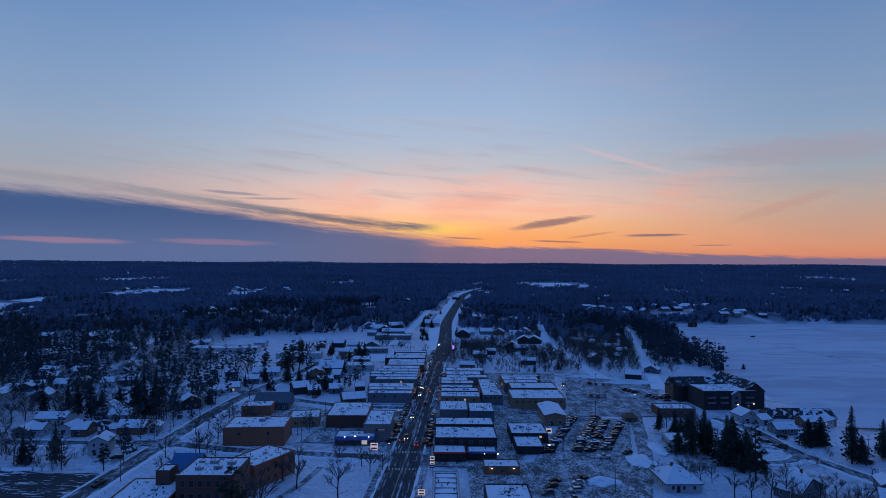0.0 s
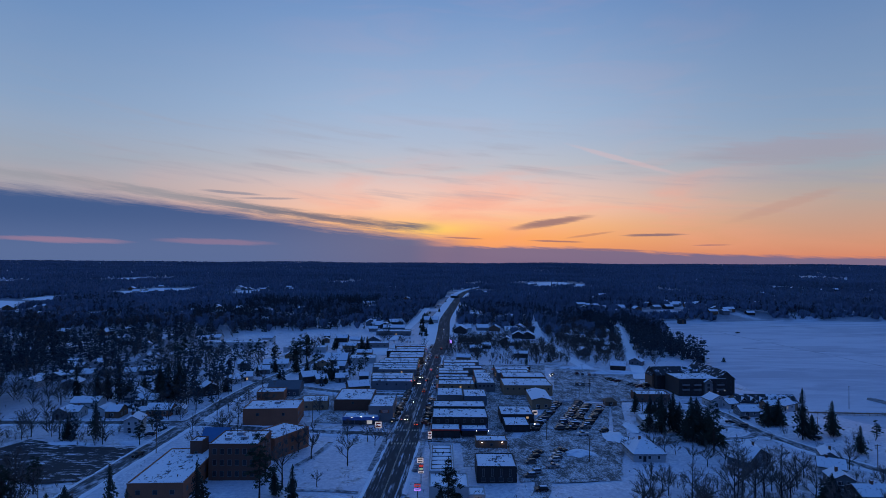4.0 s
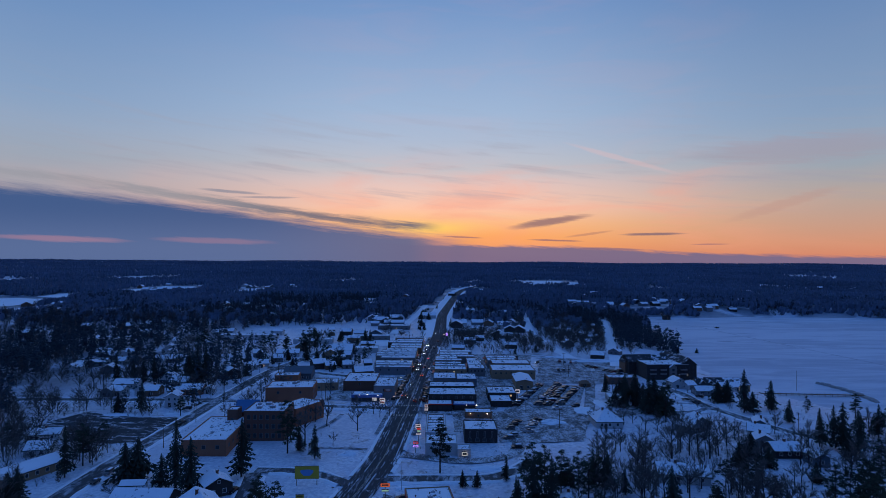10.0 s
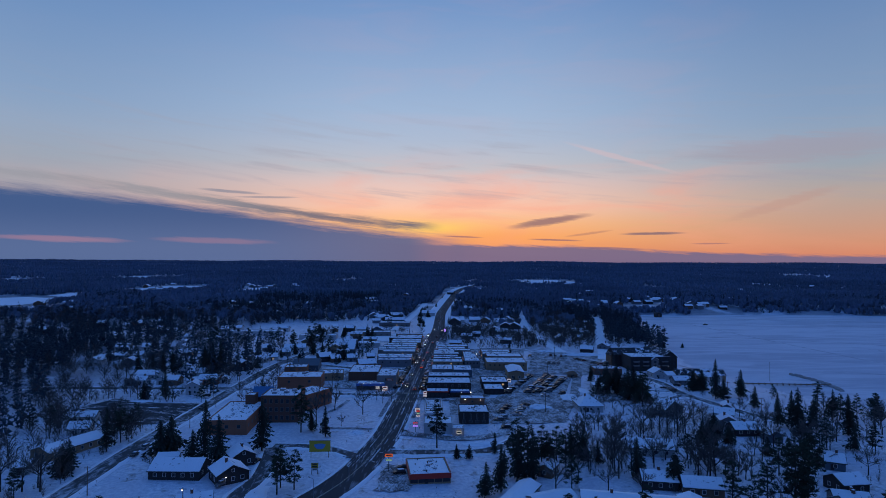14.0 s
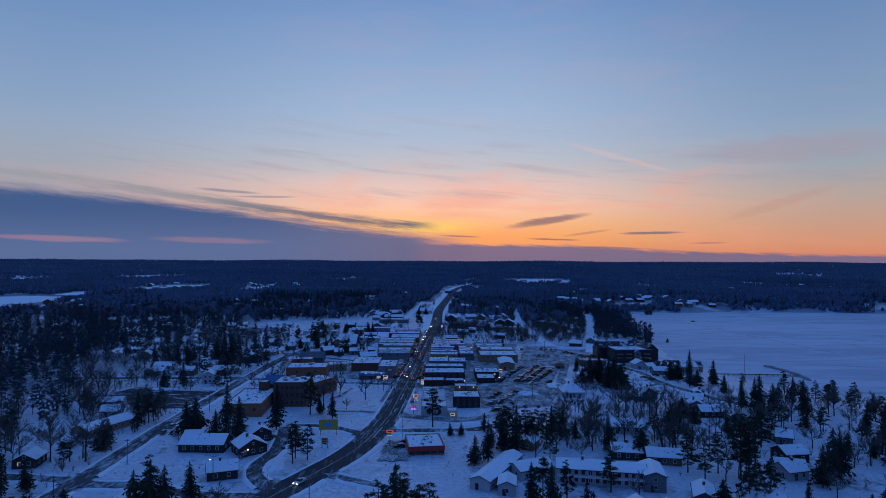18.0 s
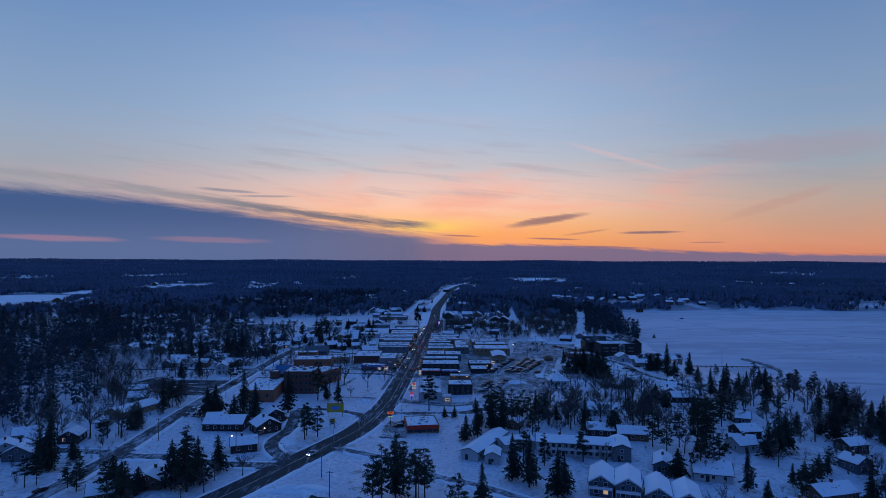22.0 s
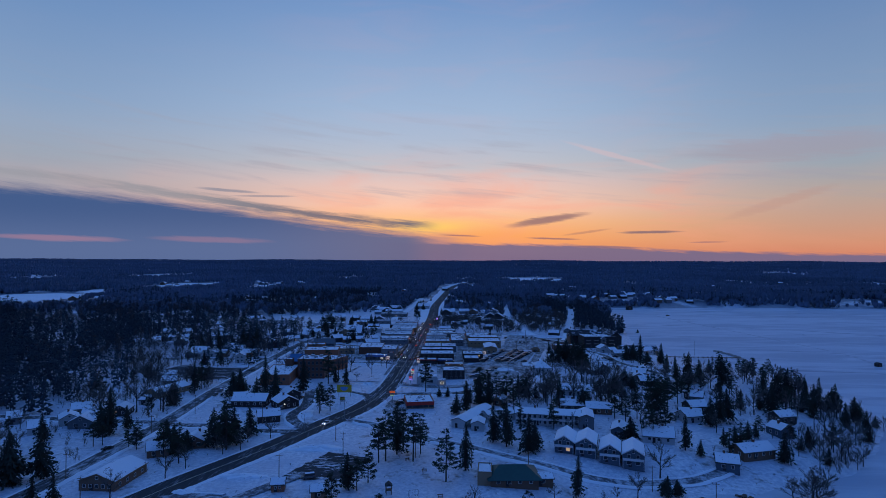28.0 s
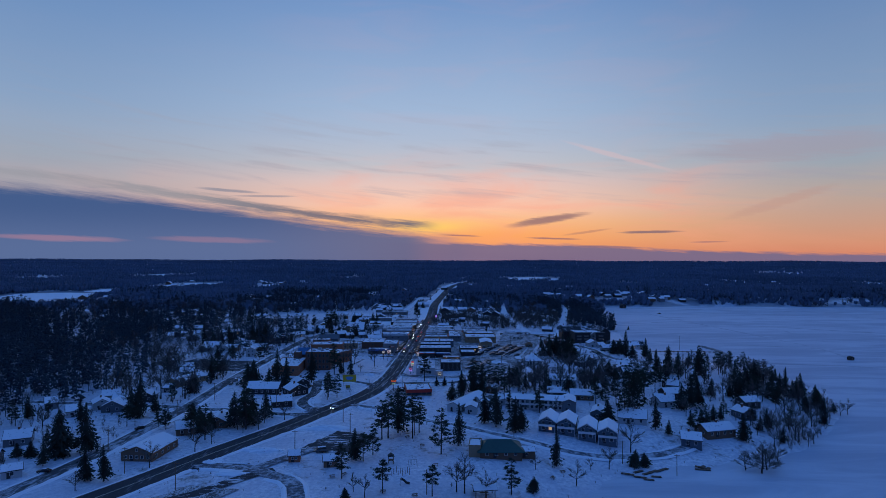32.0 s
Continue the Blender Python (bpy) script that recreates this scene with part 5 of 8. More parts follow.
for k, (bx, by) in enumerate(((176.6, 331.0), (175.8, 338.5), (175.0, 346.0))):
    for zz in (1.6, 4.4, 7.2):
        single("balcony", Mesh().box(0, -1.3, 0, 4.4, 0, 0.15).box(0, -1.3, 0.15, 4.4, -1.24, 1.05).box(0, -1.24, 0.15, 0.06, 0, 1.05).box(4.34, -1.24, 0.15, 4.4, 0, 1.05), M_STONE, "grey railed balcony on the dark hotel wall", "balcony", "hotel balconies",
               at=(bx, by, zz - 2.0), rot=96)
flat_building("brown flat-roofed building beside the hotel", 112, 307, 0, 19, 11, 4.1, M_BRICKD, "building", rows=[(0, 1.2, 4, 1.1, 1.3)])
flat_building("white flat-roofed building with a row of windows", 97, 250, -5, 10, 17, 3.4, M_WHITE, "building", rows=[(270, 1.0, 8, 1.0, 1.3), (0, 1.0, 3, 1.0, 1.3)])
for k in range(4):
    single("balcony", Mesh().box(0, -1.4, 0, 4.2, 0, 0.15).box(0, -1.4, 0.15, 4.2, -1.34, 1.05).box(0, -1.34, 0.15, 0.06, 0, 1.05).box(4.14, -1.34, 0.15, 4.2, 0, 1.05), M_STONE, "grey railed balcony on the dark hotel wall", "balcony", "hotel balconies",
           at=(144 + 7 * k, 322.6 + 0.37 * k, 3.4), rot=3)
    single("balcony", Mesh().box(0, -1.4, 0, 4.2, 0, 0.15).box(0, -1.4, 0.15, 4.2, -1.34, 1.05).box(0, -1.34, 0.15, 0.06, 0, 1.05).box(4.14, -1.34, 0.15, 4.2, 0, 1.05), M_STONE, "grey railed balcony on the dark hotel wall", "balcony", "hotel balconies",
           at=(144 + 7 * k, 322.6 + 0.37 * k, 6.2), rot=3)
# motel and park
mot = gable_house("long two-storey pale motel with a snowy roof", 48.5, 77.5, -11, 31, 11, 5.2, M_WHITE, "x", 1.6, "motel", "motel", rows=((0, 0.9, 12, 1.3, 1.4), (0, 3.5, 12, 1.3, 1.4), (90, 0.9, 2, 1.0, 1.3), (90, 3.5, 2, 1.0, 1.3)), snow=M_SNOW, lit=0.02, chim=(0.3, 0.5))
part("balcony", Mesh().box(0.3, -1.3, 2.75, 30.7, 0.0, 2.9).box(0.3, -1.3, 2.9, 30.7, -1.24, 3.6), M_TRIM, mot)
for i in range(9):
    part("balcony_post", shared(("bpost",), lambda: Mesh().box(-0.07, -1.3, 0, 0.07, -1.16, 5.2).data("balcony_post", M_TRIM)), None, mot, "", (0.5 + i * 3.75, 0, 0))
gable_house("low motel link with a snowy roof", 36, 79, 24, 15, 10, 3.2, M_WHITE, "x", 1.5, "motel", "motel_link", snow=M_SNOW)
gable_house("long single-storey pale motel wing with a snowy roof", 17.4, 72.2, -28, 7.5, 32, 3.4, M_WHITE, "y", 1.4, "motel", "motel_wing", rows=((90, 1.0, 9, 1.2, 1.3),), snow=M_SNOW)
gable_house("small pale motel gable end", 26.5, 66, -8, 6.0, 9, 3.4, M_WHITE, "y", 1.3, "motel", "motel_gable", snow=M_SNOW)
gable_house("two-storey pale motel end block", 77.5, 69.6, -11, 7, 14, 5.4, M_GREYS, "y", 1.3, "motel", "motel_end", snow=M_SNOW)
for i, (x, y, w, h) in enumerate(((59.4, 36.2, 8.0, 4.6), (67.4, 32.6, 8.2, 4.9), (75.8, 27.4, 8.0, 4.6), (84.0, 24.2, 8.4, 4.8))):
    tw = gable_house("grey two-storey lake townhouse with white trim and snowy roof", x, y, -17, w, 15, h, M_BLUES, "y", 2.4, "townhouse", "townhouse", snow=M_SNOW, group="townhouses by the park",
                     rows=((0, 0.9, 2, 1.5, 1.4), (0, 3.5, 2, 1.2, 1.3), (90, 0.9, 3, 1.2, 1.4), (90, 3.5, 3, 1.0, 1.2)))
    part("balcony", Mesh().box(0.2, -1.5, 2.7, w - 0.2, 0, 2.85).box(0.2, -1.5, 2.85, w - 0.2, -1.42, 3.7).box(0.2, -1.45, -0.5, 0.35, -1.3, 2.7).box(w - 0.35, -1.45, -0.5, w - 0.2, -1.3, 2.7), M_TRIM, tw)
    part("bargeboard", Mesh().prism([(-0.5, h - 0.36), (w / 2, h + 2.3), (w + 0.5, h - 0.36), (w + 0.5, h - 0.08), (w / 2, h + 2.6), (-0.5, h - 0.08)], -0.56, -0.5), M_TRIM, tw)
gable_house("park pavilion under a green metal hip roof", 29.8, -1.0, 2, 17, 13, 2.8, M_BROWNS, "x", 2.6, "pavilion", "pavilion", hip=0.75, roof=M_GREENROOF, snow=False, over=1.2)
flat_building("tan end block of the park pavilion", 25.2, 0.5, -6, 5, 9.5, 4.4, M_TAN, "pavilion", "pavilion_block")
gable_house("snowy-roofed porch of the park pavilion", 45.5, 2, 4, 7, 6, 2.4, M_BROWNS, "x", 1.0, "porch", "porch", rows=((0, 1, 1, 1, 1),))
gable_house("brown cabin office with a snow-streaked roof", -112.7, -4.4, -5, 13, 19, 3.2, M_BROWNS, "y", 2.4, "cabin", "cabin", roof=M_BROWNS, rows=((0, 0.9, 5, 1.1, 1.1), (90, 0.9, 4, 1.1, 1.1)))
gable_house("long tan house beside the street with snowy roof", -148, 128, 68, 24, 11, 3.0, M_TAN, "x", 2.0, "house", "house", snow=M_SNOW)
gable_house("small brown log kiosk", -46, -6.2, 8, 4.4, 4.5, 2.5, M_BRICK, "x", 1.4, "kiosk", "kiosk", rows=((0, 1.0, 2, 0.7, 0.8),))
gable_house("small brown log hut with a snowy roof", -31, -12.4, 10, 5.2, 4.5, 2.5, M_BROWNS, "x", 1.5, "hut", "hut", rows=((0, 1.0, 1, 0.8, 0.8),))


def open_shelter(x, y, rot, w, d, h, label, roof=M_SHINGLE, snow=True):
    s = thing("picnic_shelter", x, y, gz(x, y), rot, label, "shelter")
    for px in (0.3, w / 2, w - 0.3):
        for py in (0.3, d - 0.3):
            part("post", shared(("shp", h), lambda: Mesh().box(-0.11, -0.11, -0.6, 0.11, 0.11, h).data("post", M_TIMBER)), None, s, "", (px, py, 0))
    part("roof", Mesh().prism_y([(-0.6, h), (d / 2, h + 1.1), (d + 0.6, h), (d + 0.6, h + 0.15), (d / 2, h + 1.27), (-0.6, h + 0.15)], -0.6, w + 0.6), roof, s)
    if snow:
        part("roof_snow", Mesh().prism_y([(-0.5, h + 0.17), (d / 2, h + 1.28), (d + 0.5, h + 0.17), (d + 0.4, h + 0.36), (d / 2, h + 1.5), (-0.4, h + 0.36)], -0.5, w + 0.5), M_SNOW, s)
    t = part("table", Mesh().box(w * 0.3, d * 0.4, 0.68, w * 0.7, d * 0.6, 0.75).box(w * 0.3, d * 0.2, 0.4, w * 0.7, d * 0.28, 0.45).box(w * 0.3, d * 0.72, 0.4, w * 0.7, d * 0.8, 0.45), M_TIMBER, s)
    return s


open_shelter(-105, 126.5, 6, 7.6, 4.2, 2.3, "open picnic shelter under a snowy roof")
open_shelter(25.8, -34, 8, 7.4, 5, 2.4, "open timber picnic shelter beside bare trees")


# houses
gable_house("grey single-storey house with a snow-covered gabled roof", -191.8, 265.0, 1.6, 7.3, 9, 3.2, M_GREYS, "y")
gable_house("white single-storey house with a snow-covered gabled roof", -186.2, 267.5, 1.0, 6.0, 8, 3, M_WHITE, "x", chim=(0.64, 0.5))
gable_house("white single-storey house with a snow-covered gabled roof", -174.5, 270.0, 1.0, 6.0, 10, 3.2, M_WHITE, "y")
gable_house("brown single-storey house with a snow-covered gabled roof", -167.0, 267.5, 0.8, 6.9, 9, 3.2, M_BROWNS, "x", chim=(0.52, 0.5))
gable_house("white single-storey house with a snow-covered gabled roof", -155.5, 270.0, 8.1, 7.1, 6, 2.6, M_WHITE, "x", chim=(0.34, 0.5))
gable_house("red brick single-storey house with a snow-covered gabled roof", -149.0, 271.5, 0.9, 12.5, 9, 3, M_BRICK, "x")
gable_house("white single-storey house with a snow-covered gabled roof", -136.0, 274.0, 11.5, 5.5, 7, 2.6, M_WHITE, "y")
gable_house("white two-storey house with a snow-covered gabled roof", -144.0, 242.0, 11.0, 7.3, 9, 5.4, M_WHITE, "y", chim=(0.36, 0.5))
gable_house("dark two-storey house with a snow-covered gabled roof", -137.8, 314.5, 35.0, 9.9, 9, 4.6, M_DARKS, "y", chim=(0.68, 0.5))
gable_house("grey single-storey house with a snow-covered gabled roof", -145.9, 317.9, -18.2, 7.1, 8, 3.2, M_GREYS, "y", chim=(0.45, 0.5))
gable_house("white single-storey house with a snow-covered gabled roof", -165.0, 293.0, 1.0, 11.5, 9, 3, M_WHITE, "x")
gable_house("white single-storey house with a snow-covered gabled roof", -260.2, 351.5, 1.6, 7.3, 8, 3, M_WHITE, "x", chim=(0.52, 0.5))
gable_house("grey single-storey house with a snow-covered gabled roof", -255.1, 356.1, 13.3, 7.8, 9, 3, M_GREYS, "y", chim=(0.56, 0.5))
gable_house("white single-storey house with a snow-covered gabled roof", -250.1, 362.5, 0.9, 6.2, 8, 3, M_WHITE, "x", chim=(0.57, 0.5))
gable_house("white single-storey house with a snow-covered gabled roof", -240.6, 365.9, 1.3, 8.6, 9, 3, M_WHITE, "x", chim=(0.58, 0.5))
gable_house("grey single-storey house with a snow-covered gabled roof", -231.3, 372.7, 1.9, 6.0, 9, 3.5, M_GREYS, "y")
gable_house("white single-storey house with a snow-covered gabled roof", -212.0, 368.3, 13.7, 7.6, 9, 3.5, M_WHITE, "x", chim=(0.49, 0.5))
gable_house("grey single-storey house with a snow-covered gabled roof", -207.2, 376.7, 17.0, 13.0, 9, 3, M_GREYS, "x")
gable_house("white single-storey house with a snow-covered gabled roof", -135.7, 347.2, 35.0, 9.3, 9, 3, M_WHITE, "x", chim=(0.56, 0.5))
gable_house("white single-storey house with a snow-covered gabled roof", -129.6, 357.7, 13.8, 7.1, 9, 3, M_WHITE, "x")
gable_house("grey single-storey house with a snow-covered gabled roof", -148.7, 405.8, 15.9, 8.0, 9, 3, M_GREYS, "x")
gable_house("white single-storey house with a snow-covered gabled roof", -129.7, 404.4, 7.7, 18.0, 10, 3.2, M_WHITE, "x", chim=(0.58, 0.5))
gable_house("grey single-storey house with a snow-covered gabled roof", -126.9, 382.3, 13.2, 8.3, 8, 3, M_GREYS, "x")
gable_house("dark single-storey house with a snow-covered gabled roof", -88.8, 424.0, 1.7, 17.3, 16, 3, M_DARKS, "x")
gable_house("dark single-storey house with a snow-covered gabled roof", -88.1, 352.7, 28.7, 9.8, 10, 4, M_DARKS, "x")
gable_house("brown single-storey house with a snow-covered gabled roof", -79.1, 351.4, 24.8, 7.4, 8, 3, M_BROWNS, "x", chim=(0.67, 0.5))
gable_house("grey single-storey house with a snow-covered gabled roof", -67.7, 356.2, 12.1, 8.1, 8, 3, M_GREYS, "x")
gable_house("brown single-storey house with a snow-covered gabled roof", -54.6, 328.6, 19.3, 12.7, 10, 3, M_BROWNS, "x")
gable_house("blue-grey single-storey house with a snow-covered gabled roof", -64.8, 634.0, 2.1, 24.1, 10, 3, M_BLUES, "x", chim=(0.35, 0.5))
gable_house("dark single-storey house with a snow-covered gabled roof", -60.6, 680.9, 20.6, 16.2, 12, 3.5, M_DARKS, "x")
gable_house("white single-storey house with a snow-covered gabled roof", -21.0, 703.3, 2.6, 17.5, 14, 4, M_WHITE, "x")
gable_house("white single-storey house with a snow-covered gabled roof", 17.3, 628.6, 2.0, 16.8, 14, 3.5, M_WHITE, "x", chim=(0.34, 0.5))
gable_house("grey single-storey house with a snow-covered gabled roof", 40.7, 638.1, 2.6, 13.4, 12, 3, M_GREYS, "x", chim=(0.39, 0.5))
gable_house("white single-storey house with a snow-covered gabled roof", 69.3, 606.0, 2.1, 16.2, 14, 4, M_WHITE, "x")
gable_house("grey single-storey house with a snow-covered gabled roof", 63.8, 527.1, 1.8, 12.6, 10, 3, M_GREYS, "x")
gable_house("dark single-storey house with a snow-covered gabled roof", 125.4, 407.5, -19.6, 10.7, 9, 3, M_DARKS, "x")
gable_house("white single-storey house with a snow-covered gabled roof", 148.7, 295.2, 6.9, 10.0, 9, 3.6, M_WHITE, "y", chim=(0.69, 0.5))
gable_house("white single-storey house with a snow-covered gabled roof", 156.7, 291.3, 18.7, 6.5, 7, 2.8, M_WHITE, "x")
gable_house("grey single-storey house with a snow-covered gabled roof", 155.7, 276.2, 1.2, 9.8, 8, 2.6, M_GREYS, "x")
gable_house("white single-storey house with a snow-covered gabled roof", 182.6, 288.5, 29.6, 14.2, 8, 3, M_WHITE, "x", chim=(0.45, 0.5))
gable_house("blue-grey single-storey house with a snow-covered gabled roof", 122.7, 208.4, -17.9, 6.2, 11, 3.6, M_BLUES, "y", chim=(0.65, 0.5))
gable_house("white single-storey house with a snow-covered hipped roof", 77.8, 206.8, 0.9, 12.8, 15, 3, M_WHITE, "x", chim=(0.39, 0.5), hip=0.8)
gable_house("brown single-storey house with a snow-covered gabled roof", 176.4, 288.7, 8.0, 6.5, 7, 2.8, M_BROWNS, "x")
gable_house("white single-storey house with a snow-covered gabled roof", -247.0, 477.4, 1.7, 9.9, 9, 3, M_WHITE, "x", chim=(0.58, 0.5))
gable_house("grey single-storey house with a snow-covered gabled roof", -296.9, 520.8, 2.0, 14.6, 10, 3, M_GREYS, "x", chim=(0.52, 0.5))
gable_house("white single-storey house with a snow-covered gabled roof", -227.5, 551.1, 2.0, 11.4, 10, 3, M_WHITE, "x", chim=(0.50, 0.5))
gable_house("white single-storey house with a snow-covered gabled roof", -264.2, 496.9, 22.3, 8.4, 9, 3, M_WHITE, "y")
gable_house("white single-storey house with a snow-covered gabled roof", -253.0, 406.9, 17.0, 7.5, 9, 3.2, M_WHITE, "x", chim=(0.47, 0.5))
gable_house("grey single-storey house with a snow-covered gabled roof", -259.4, 387.7, 14.9, 7.8, 9, 3, M_GREYS, "x")
gable_house("white single-storey house with a snow-covered gabled roof", -340.8, 602.5, 2.3, 12.4, 10, 3.2, M_WHITE, "x", chim=(0.47, 0.5))
gable_house("grey single-storey house with a snow-covered gabled roof", -400.3, 588.6, 2.1, 11.0, 10, 3, M_GREYS, "x", chim=(0.41, 0.5))
gable_house("white single-storey house with a snow-covered gabled roof", 175.6, 609.9, 2.3, 10.0, 10, 3.2, M_WHITE, "x", chim=(0.50, 0.5))
gable_house("grey single-storey house with a snow-covered gabled roof", 132.9, 564.3, 2.1, 13.5, 9, 3, M_GREYS, "x")
gable_house("dark single-storey house with a snow-covered gabled roof", 146.8, 536.7, 2.0, 11.4, 9, 3, M_DARKS, "x")
gable_house("white single-storey house with a snow-covered gabled roof", 254.1, 827.8, 29.9, 22.5, 10, 3, M_WHITE, "x")
gable_house("grey single-storey house with a snow-covered gabled roof", 145.8, 428.6, -35.0, 9.5, 8, 3, M_GREYS, "y", chim=(0.68, 0.5))
gable_house("grey single-storey house with a snow-covered gabled roof", 151.8, 788.7, 2.5, 11.4, 10, 3, M_GREYS, "x")
gable_house("white single-storey house with a snow-covered gabled roof", -127.3, 929.6, 2.7, 19.4, 12, 4, M_WHITE, "x", chim=(0.54, 0.5))
gable_house("white single-storey house with a snow-covered gabled roof", -311.2, 779.6, 2.7, 14.6, 12, 4, M_WHITE, "x")
gable_house("blue-grey single-storey house with a snow-covered gabled roof", 152.0, 205.8, -22.2, 5.5, 10, 3.2, M_BLUES, "y", chim=(0.67, 0.5))
gable_house("white single-storey house with a snow-covered gabled roof", -162.4, 161.4, 14.2, 9.0, 9, 2.8, M_WHITE, "x", chim=(0.53, 0.5))
gable_house("white single-storey house with a snow-covered gabled roof", -176.0, 181.2, 11.9, 13.6, 7, 2.8, M_WHITE, "x", chim=(0.52, 0.5))
gable_house("dark single-storey house with a snow-covered gabled roof", -100.5, 110.0, -1.0, 18.5, 11, 3, M_DARKS, "x")
gable_house("dark single-storey house with a snow-covered gabled roof", -73.2, 103.3, 35.0, 11.3, 11, 3.4, M_DARKS, "y", chim=(0.42, 0.5))
gable_house("dark single-storey house with a snow-covered gabled roof", -74.2, 121.6, 35.0, 8.9, 9, 3.8, M_DARKS, "y", chim=(0.55, 0.5))
gable_house("dark single-storey house with a snow-covered gabled roof", -76.2, 77.9, 20.0, 10.5, 9, 3, M_DARKS, "x", chim=(0.42, 0.5))
gable_house("white single-storey house with a snow-covered gabled roof", -174.9, 91.4, 27.3, 10.5, 9, 2.8, M_WHITE, "x", chim=(0.47, 0.5))
gable_house("grey single-storey house with a snow-covered gabled roof", -165.8, 85.4, 17.7, 7.2, 8, 2.7, M_GREYS, "x", chim=(0.61, 0.5))
gable_house("dark single-storey house with a snow-covered gabled roof", -154.2, 90.0, 10.4, 8.3, 9, 3, M_DARKS, "y")
gable_house("white single-storey house with a snow-covered gabled roof", -151.9, 113.5, 10.3, 5.6, 7, 2.6, M_WHITE, "x")
gable_house("grey single-storey house with a snow-covered gabled roof", -161.6, 67.5, 10.9, 10.6, 9, 3, M_GREYS, "y")
gable_house("brown single-storey house with a snow-covered gabled roof", -96.0, 39.7, 6.5, 8.9, 14, 2.8, M_BROWNS, "y", chim=(0.55, 0.5))
gable_house("brown single-storey house with a snow-covered gabled roof", -105.1, 27.6, 25.3, 8.0, 9, 2.8, M_BROWNS, "x", chim=(0.54, 0.5))
gable_house("grey single-storey house with a snow-covered gabled roof", -171.0, 11.5, 27.1, 9.9, 10, 3, M_GREYS, "x", chim=(0.50, 0.5))
gable_house("white single-storey house with a snow-covered gabled roof", -173.2, 57.3, 32.7, 8.0, 9, 3, M_WHITE, "x")
gable_house("white single-storey house with a snow-covered gabled roof", -168.1, 71.6, 34.3, 8.3, 10, 3.2, M_WHITE, "y", chim=(0.47, 0.5))
gable_house("white single-storey house with a snow-covered gabled roof", -156.5, 70.5, 15.4, 9.0, 8, 3, M_WHITE, "x", chim=(0.68, 0.5))
gable_house("grey single-storey house with a snow-covered gabled roof", -194.6, 73.8, 35.0, 6.0, 9, 3, M_GREYS, "x")
gable_house("white single-storey house with a snow-covered gabled roof", -144.5, -25.3, 35.0, 6.2, 6, 2.8, M_WHITE, "x")
gable_house("grey single-storey house with a snow-covered gabled roof", -161.9, -13.9, 22.8, 6.2, 9, 3, M_GREYS, "x", chim=(0.44, 0.5))
gable_house("dark single-storey house with a snow-covered gabled roof", 75.8, 102.5, -7.7, 11.9, 9, 2.9, M_DARKS, "x", chim=(0.52, 0.5))
gable_house("brown single-storey house with a snow-covered gabled roof", 87.8, 96.8, -10.7, 12.9, 9, 2.9, M_BROWNS, "x")
gable_house("blue-grey single-storey house with a snow-covered gabled roof", 89.1, 57.5, -20.1, 6.7, 13, 3, M_BLUES, "y", chim=(0.50, 0.5))
gable_house("white single-storey house with a snow-covered gabled roof", 101.0, 49.6, -17.0, 13.0, 12, 2.8, M_WHITE, "x", chim=(0.64, 0.5))
gable_house("dark single-storey house with a snow-covered gabled roof", 143.0, 97.9, 9.6, 10.1, 9, 3.2, M_DARKS, "x")
gable_house("grey single-storey house with a snow-covered gabled roof", 131.4, 84.6, -16.3, 10.3, 9, 3, M_GREYS, "x", chim=(0.55, 0.5))
gable_house("dark single-storey house with a snow-covered gabled roof", 178.9, 80.0, 12.5, 9.7, 8, 3, M_DARKS, "x")
gable_house("blue-grey single-storey house with a snow-covered gabled roof", 166.9, 58.5, 19.3, 8.2, 8, 3.4, M_BLUES, "y", chim=(0.38, 0.5))
gable_house("blue-grey single-storey house with a snow-covered gabled roof", 121.7, 25.0, -19.5, 8.4, 9, 3, M_BLUES, "x", chim=(0.38, 0.5))
gable_house("brown single-storey house with a snow-covered gabled roof", 137.0, 33.0, 14.8, 15.6, 9, 2.8, M_BROWNS, "x", chim=(0.54, 0.5))
gable_house("white single-storey house with a snow-covered gabled roof", 142.9, 193.9, -28.6, 9.0, 9, 3, M_WHITE, "x", chim=(0.34, 0.5))
gable_house("grey single-storey house with a snow-covered gabled roof", 139.9, 180.9, -11.8, 7.4, 8, 2.8, M_GREYS, "y", chim=(0.37, 0.5))
gable_house("dark single-storey house with a snow-covered gabled roof", 139.5, 165.5, 0.5, 11.9, 9, 2.8, M_DARKS, "x", chim=(0.53, 0.5))
gable_house("blue-grey single-storey house with a snow-covered gabled roof", 149.3, 155.2, 0.0, 5.9, 8, 3.4, M_BLUES, "y")
gable_house("dark single-storey house with a snow-covered gabled roof", 153.8, 124.4, 0.8, 7.4, 9, 3.5, M_DARKS, "y")
gable_house("grey single-storey house with a snow-covered gabled roof", 119.3, 198.1, 31.7, 15.0, 9, 2.8, M_GREYS, "y")
gable_house("dark single-storey house with a snow-covered gabled roof", 45.7, 135.5, -6.1, 5.5, 8, 4, M_DARKS, "y", chim=(0.66, 0.5))
gable_house("blue-grey single-storey house with a snow-covered gabled roof", 152.9, 123.1, -28.1, 6.6, 9, 3, M_BLUES, "x", chim=(0.62, 0.5))
gable_house("white single-storey house with a snow-covered gabled roof", 132.9, 79.1, 16.0, 9.1, 9, 3, M_WHITE, "x", chim=(0.63, 0.5))
gable_house("white single-storey house with a snow-covered gabled roof", 82.2, 138.8, -10.6, 17.9, 10, 3, M_WHITE, "x", chim=(0.38, 0.5))
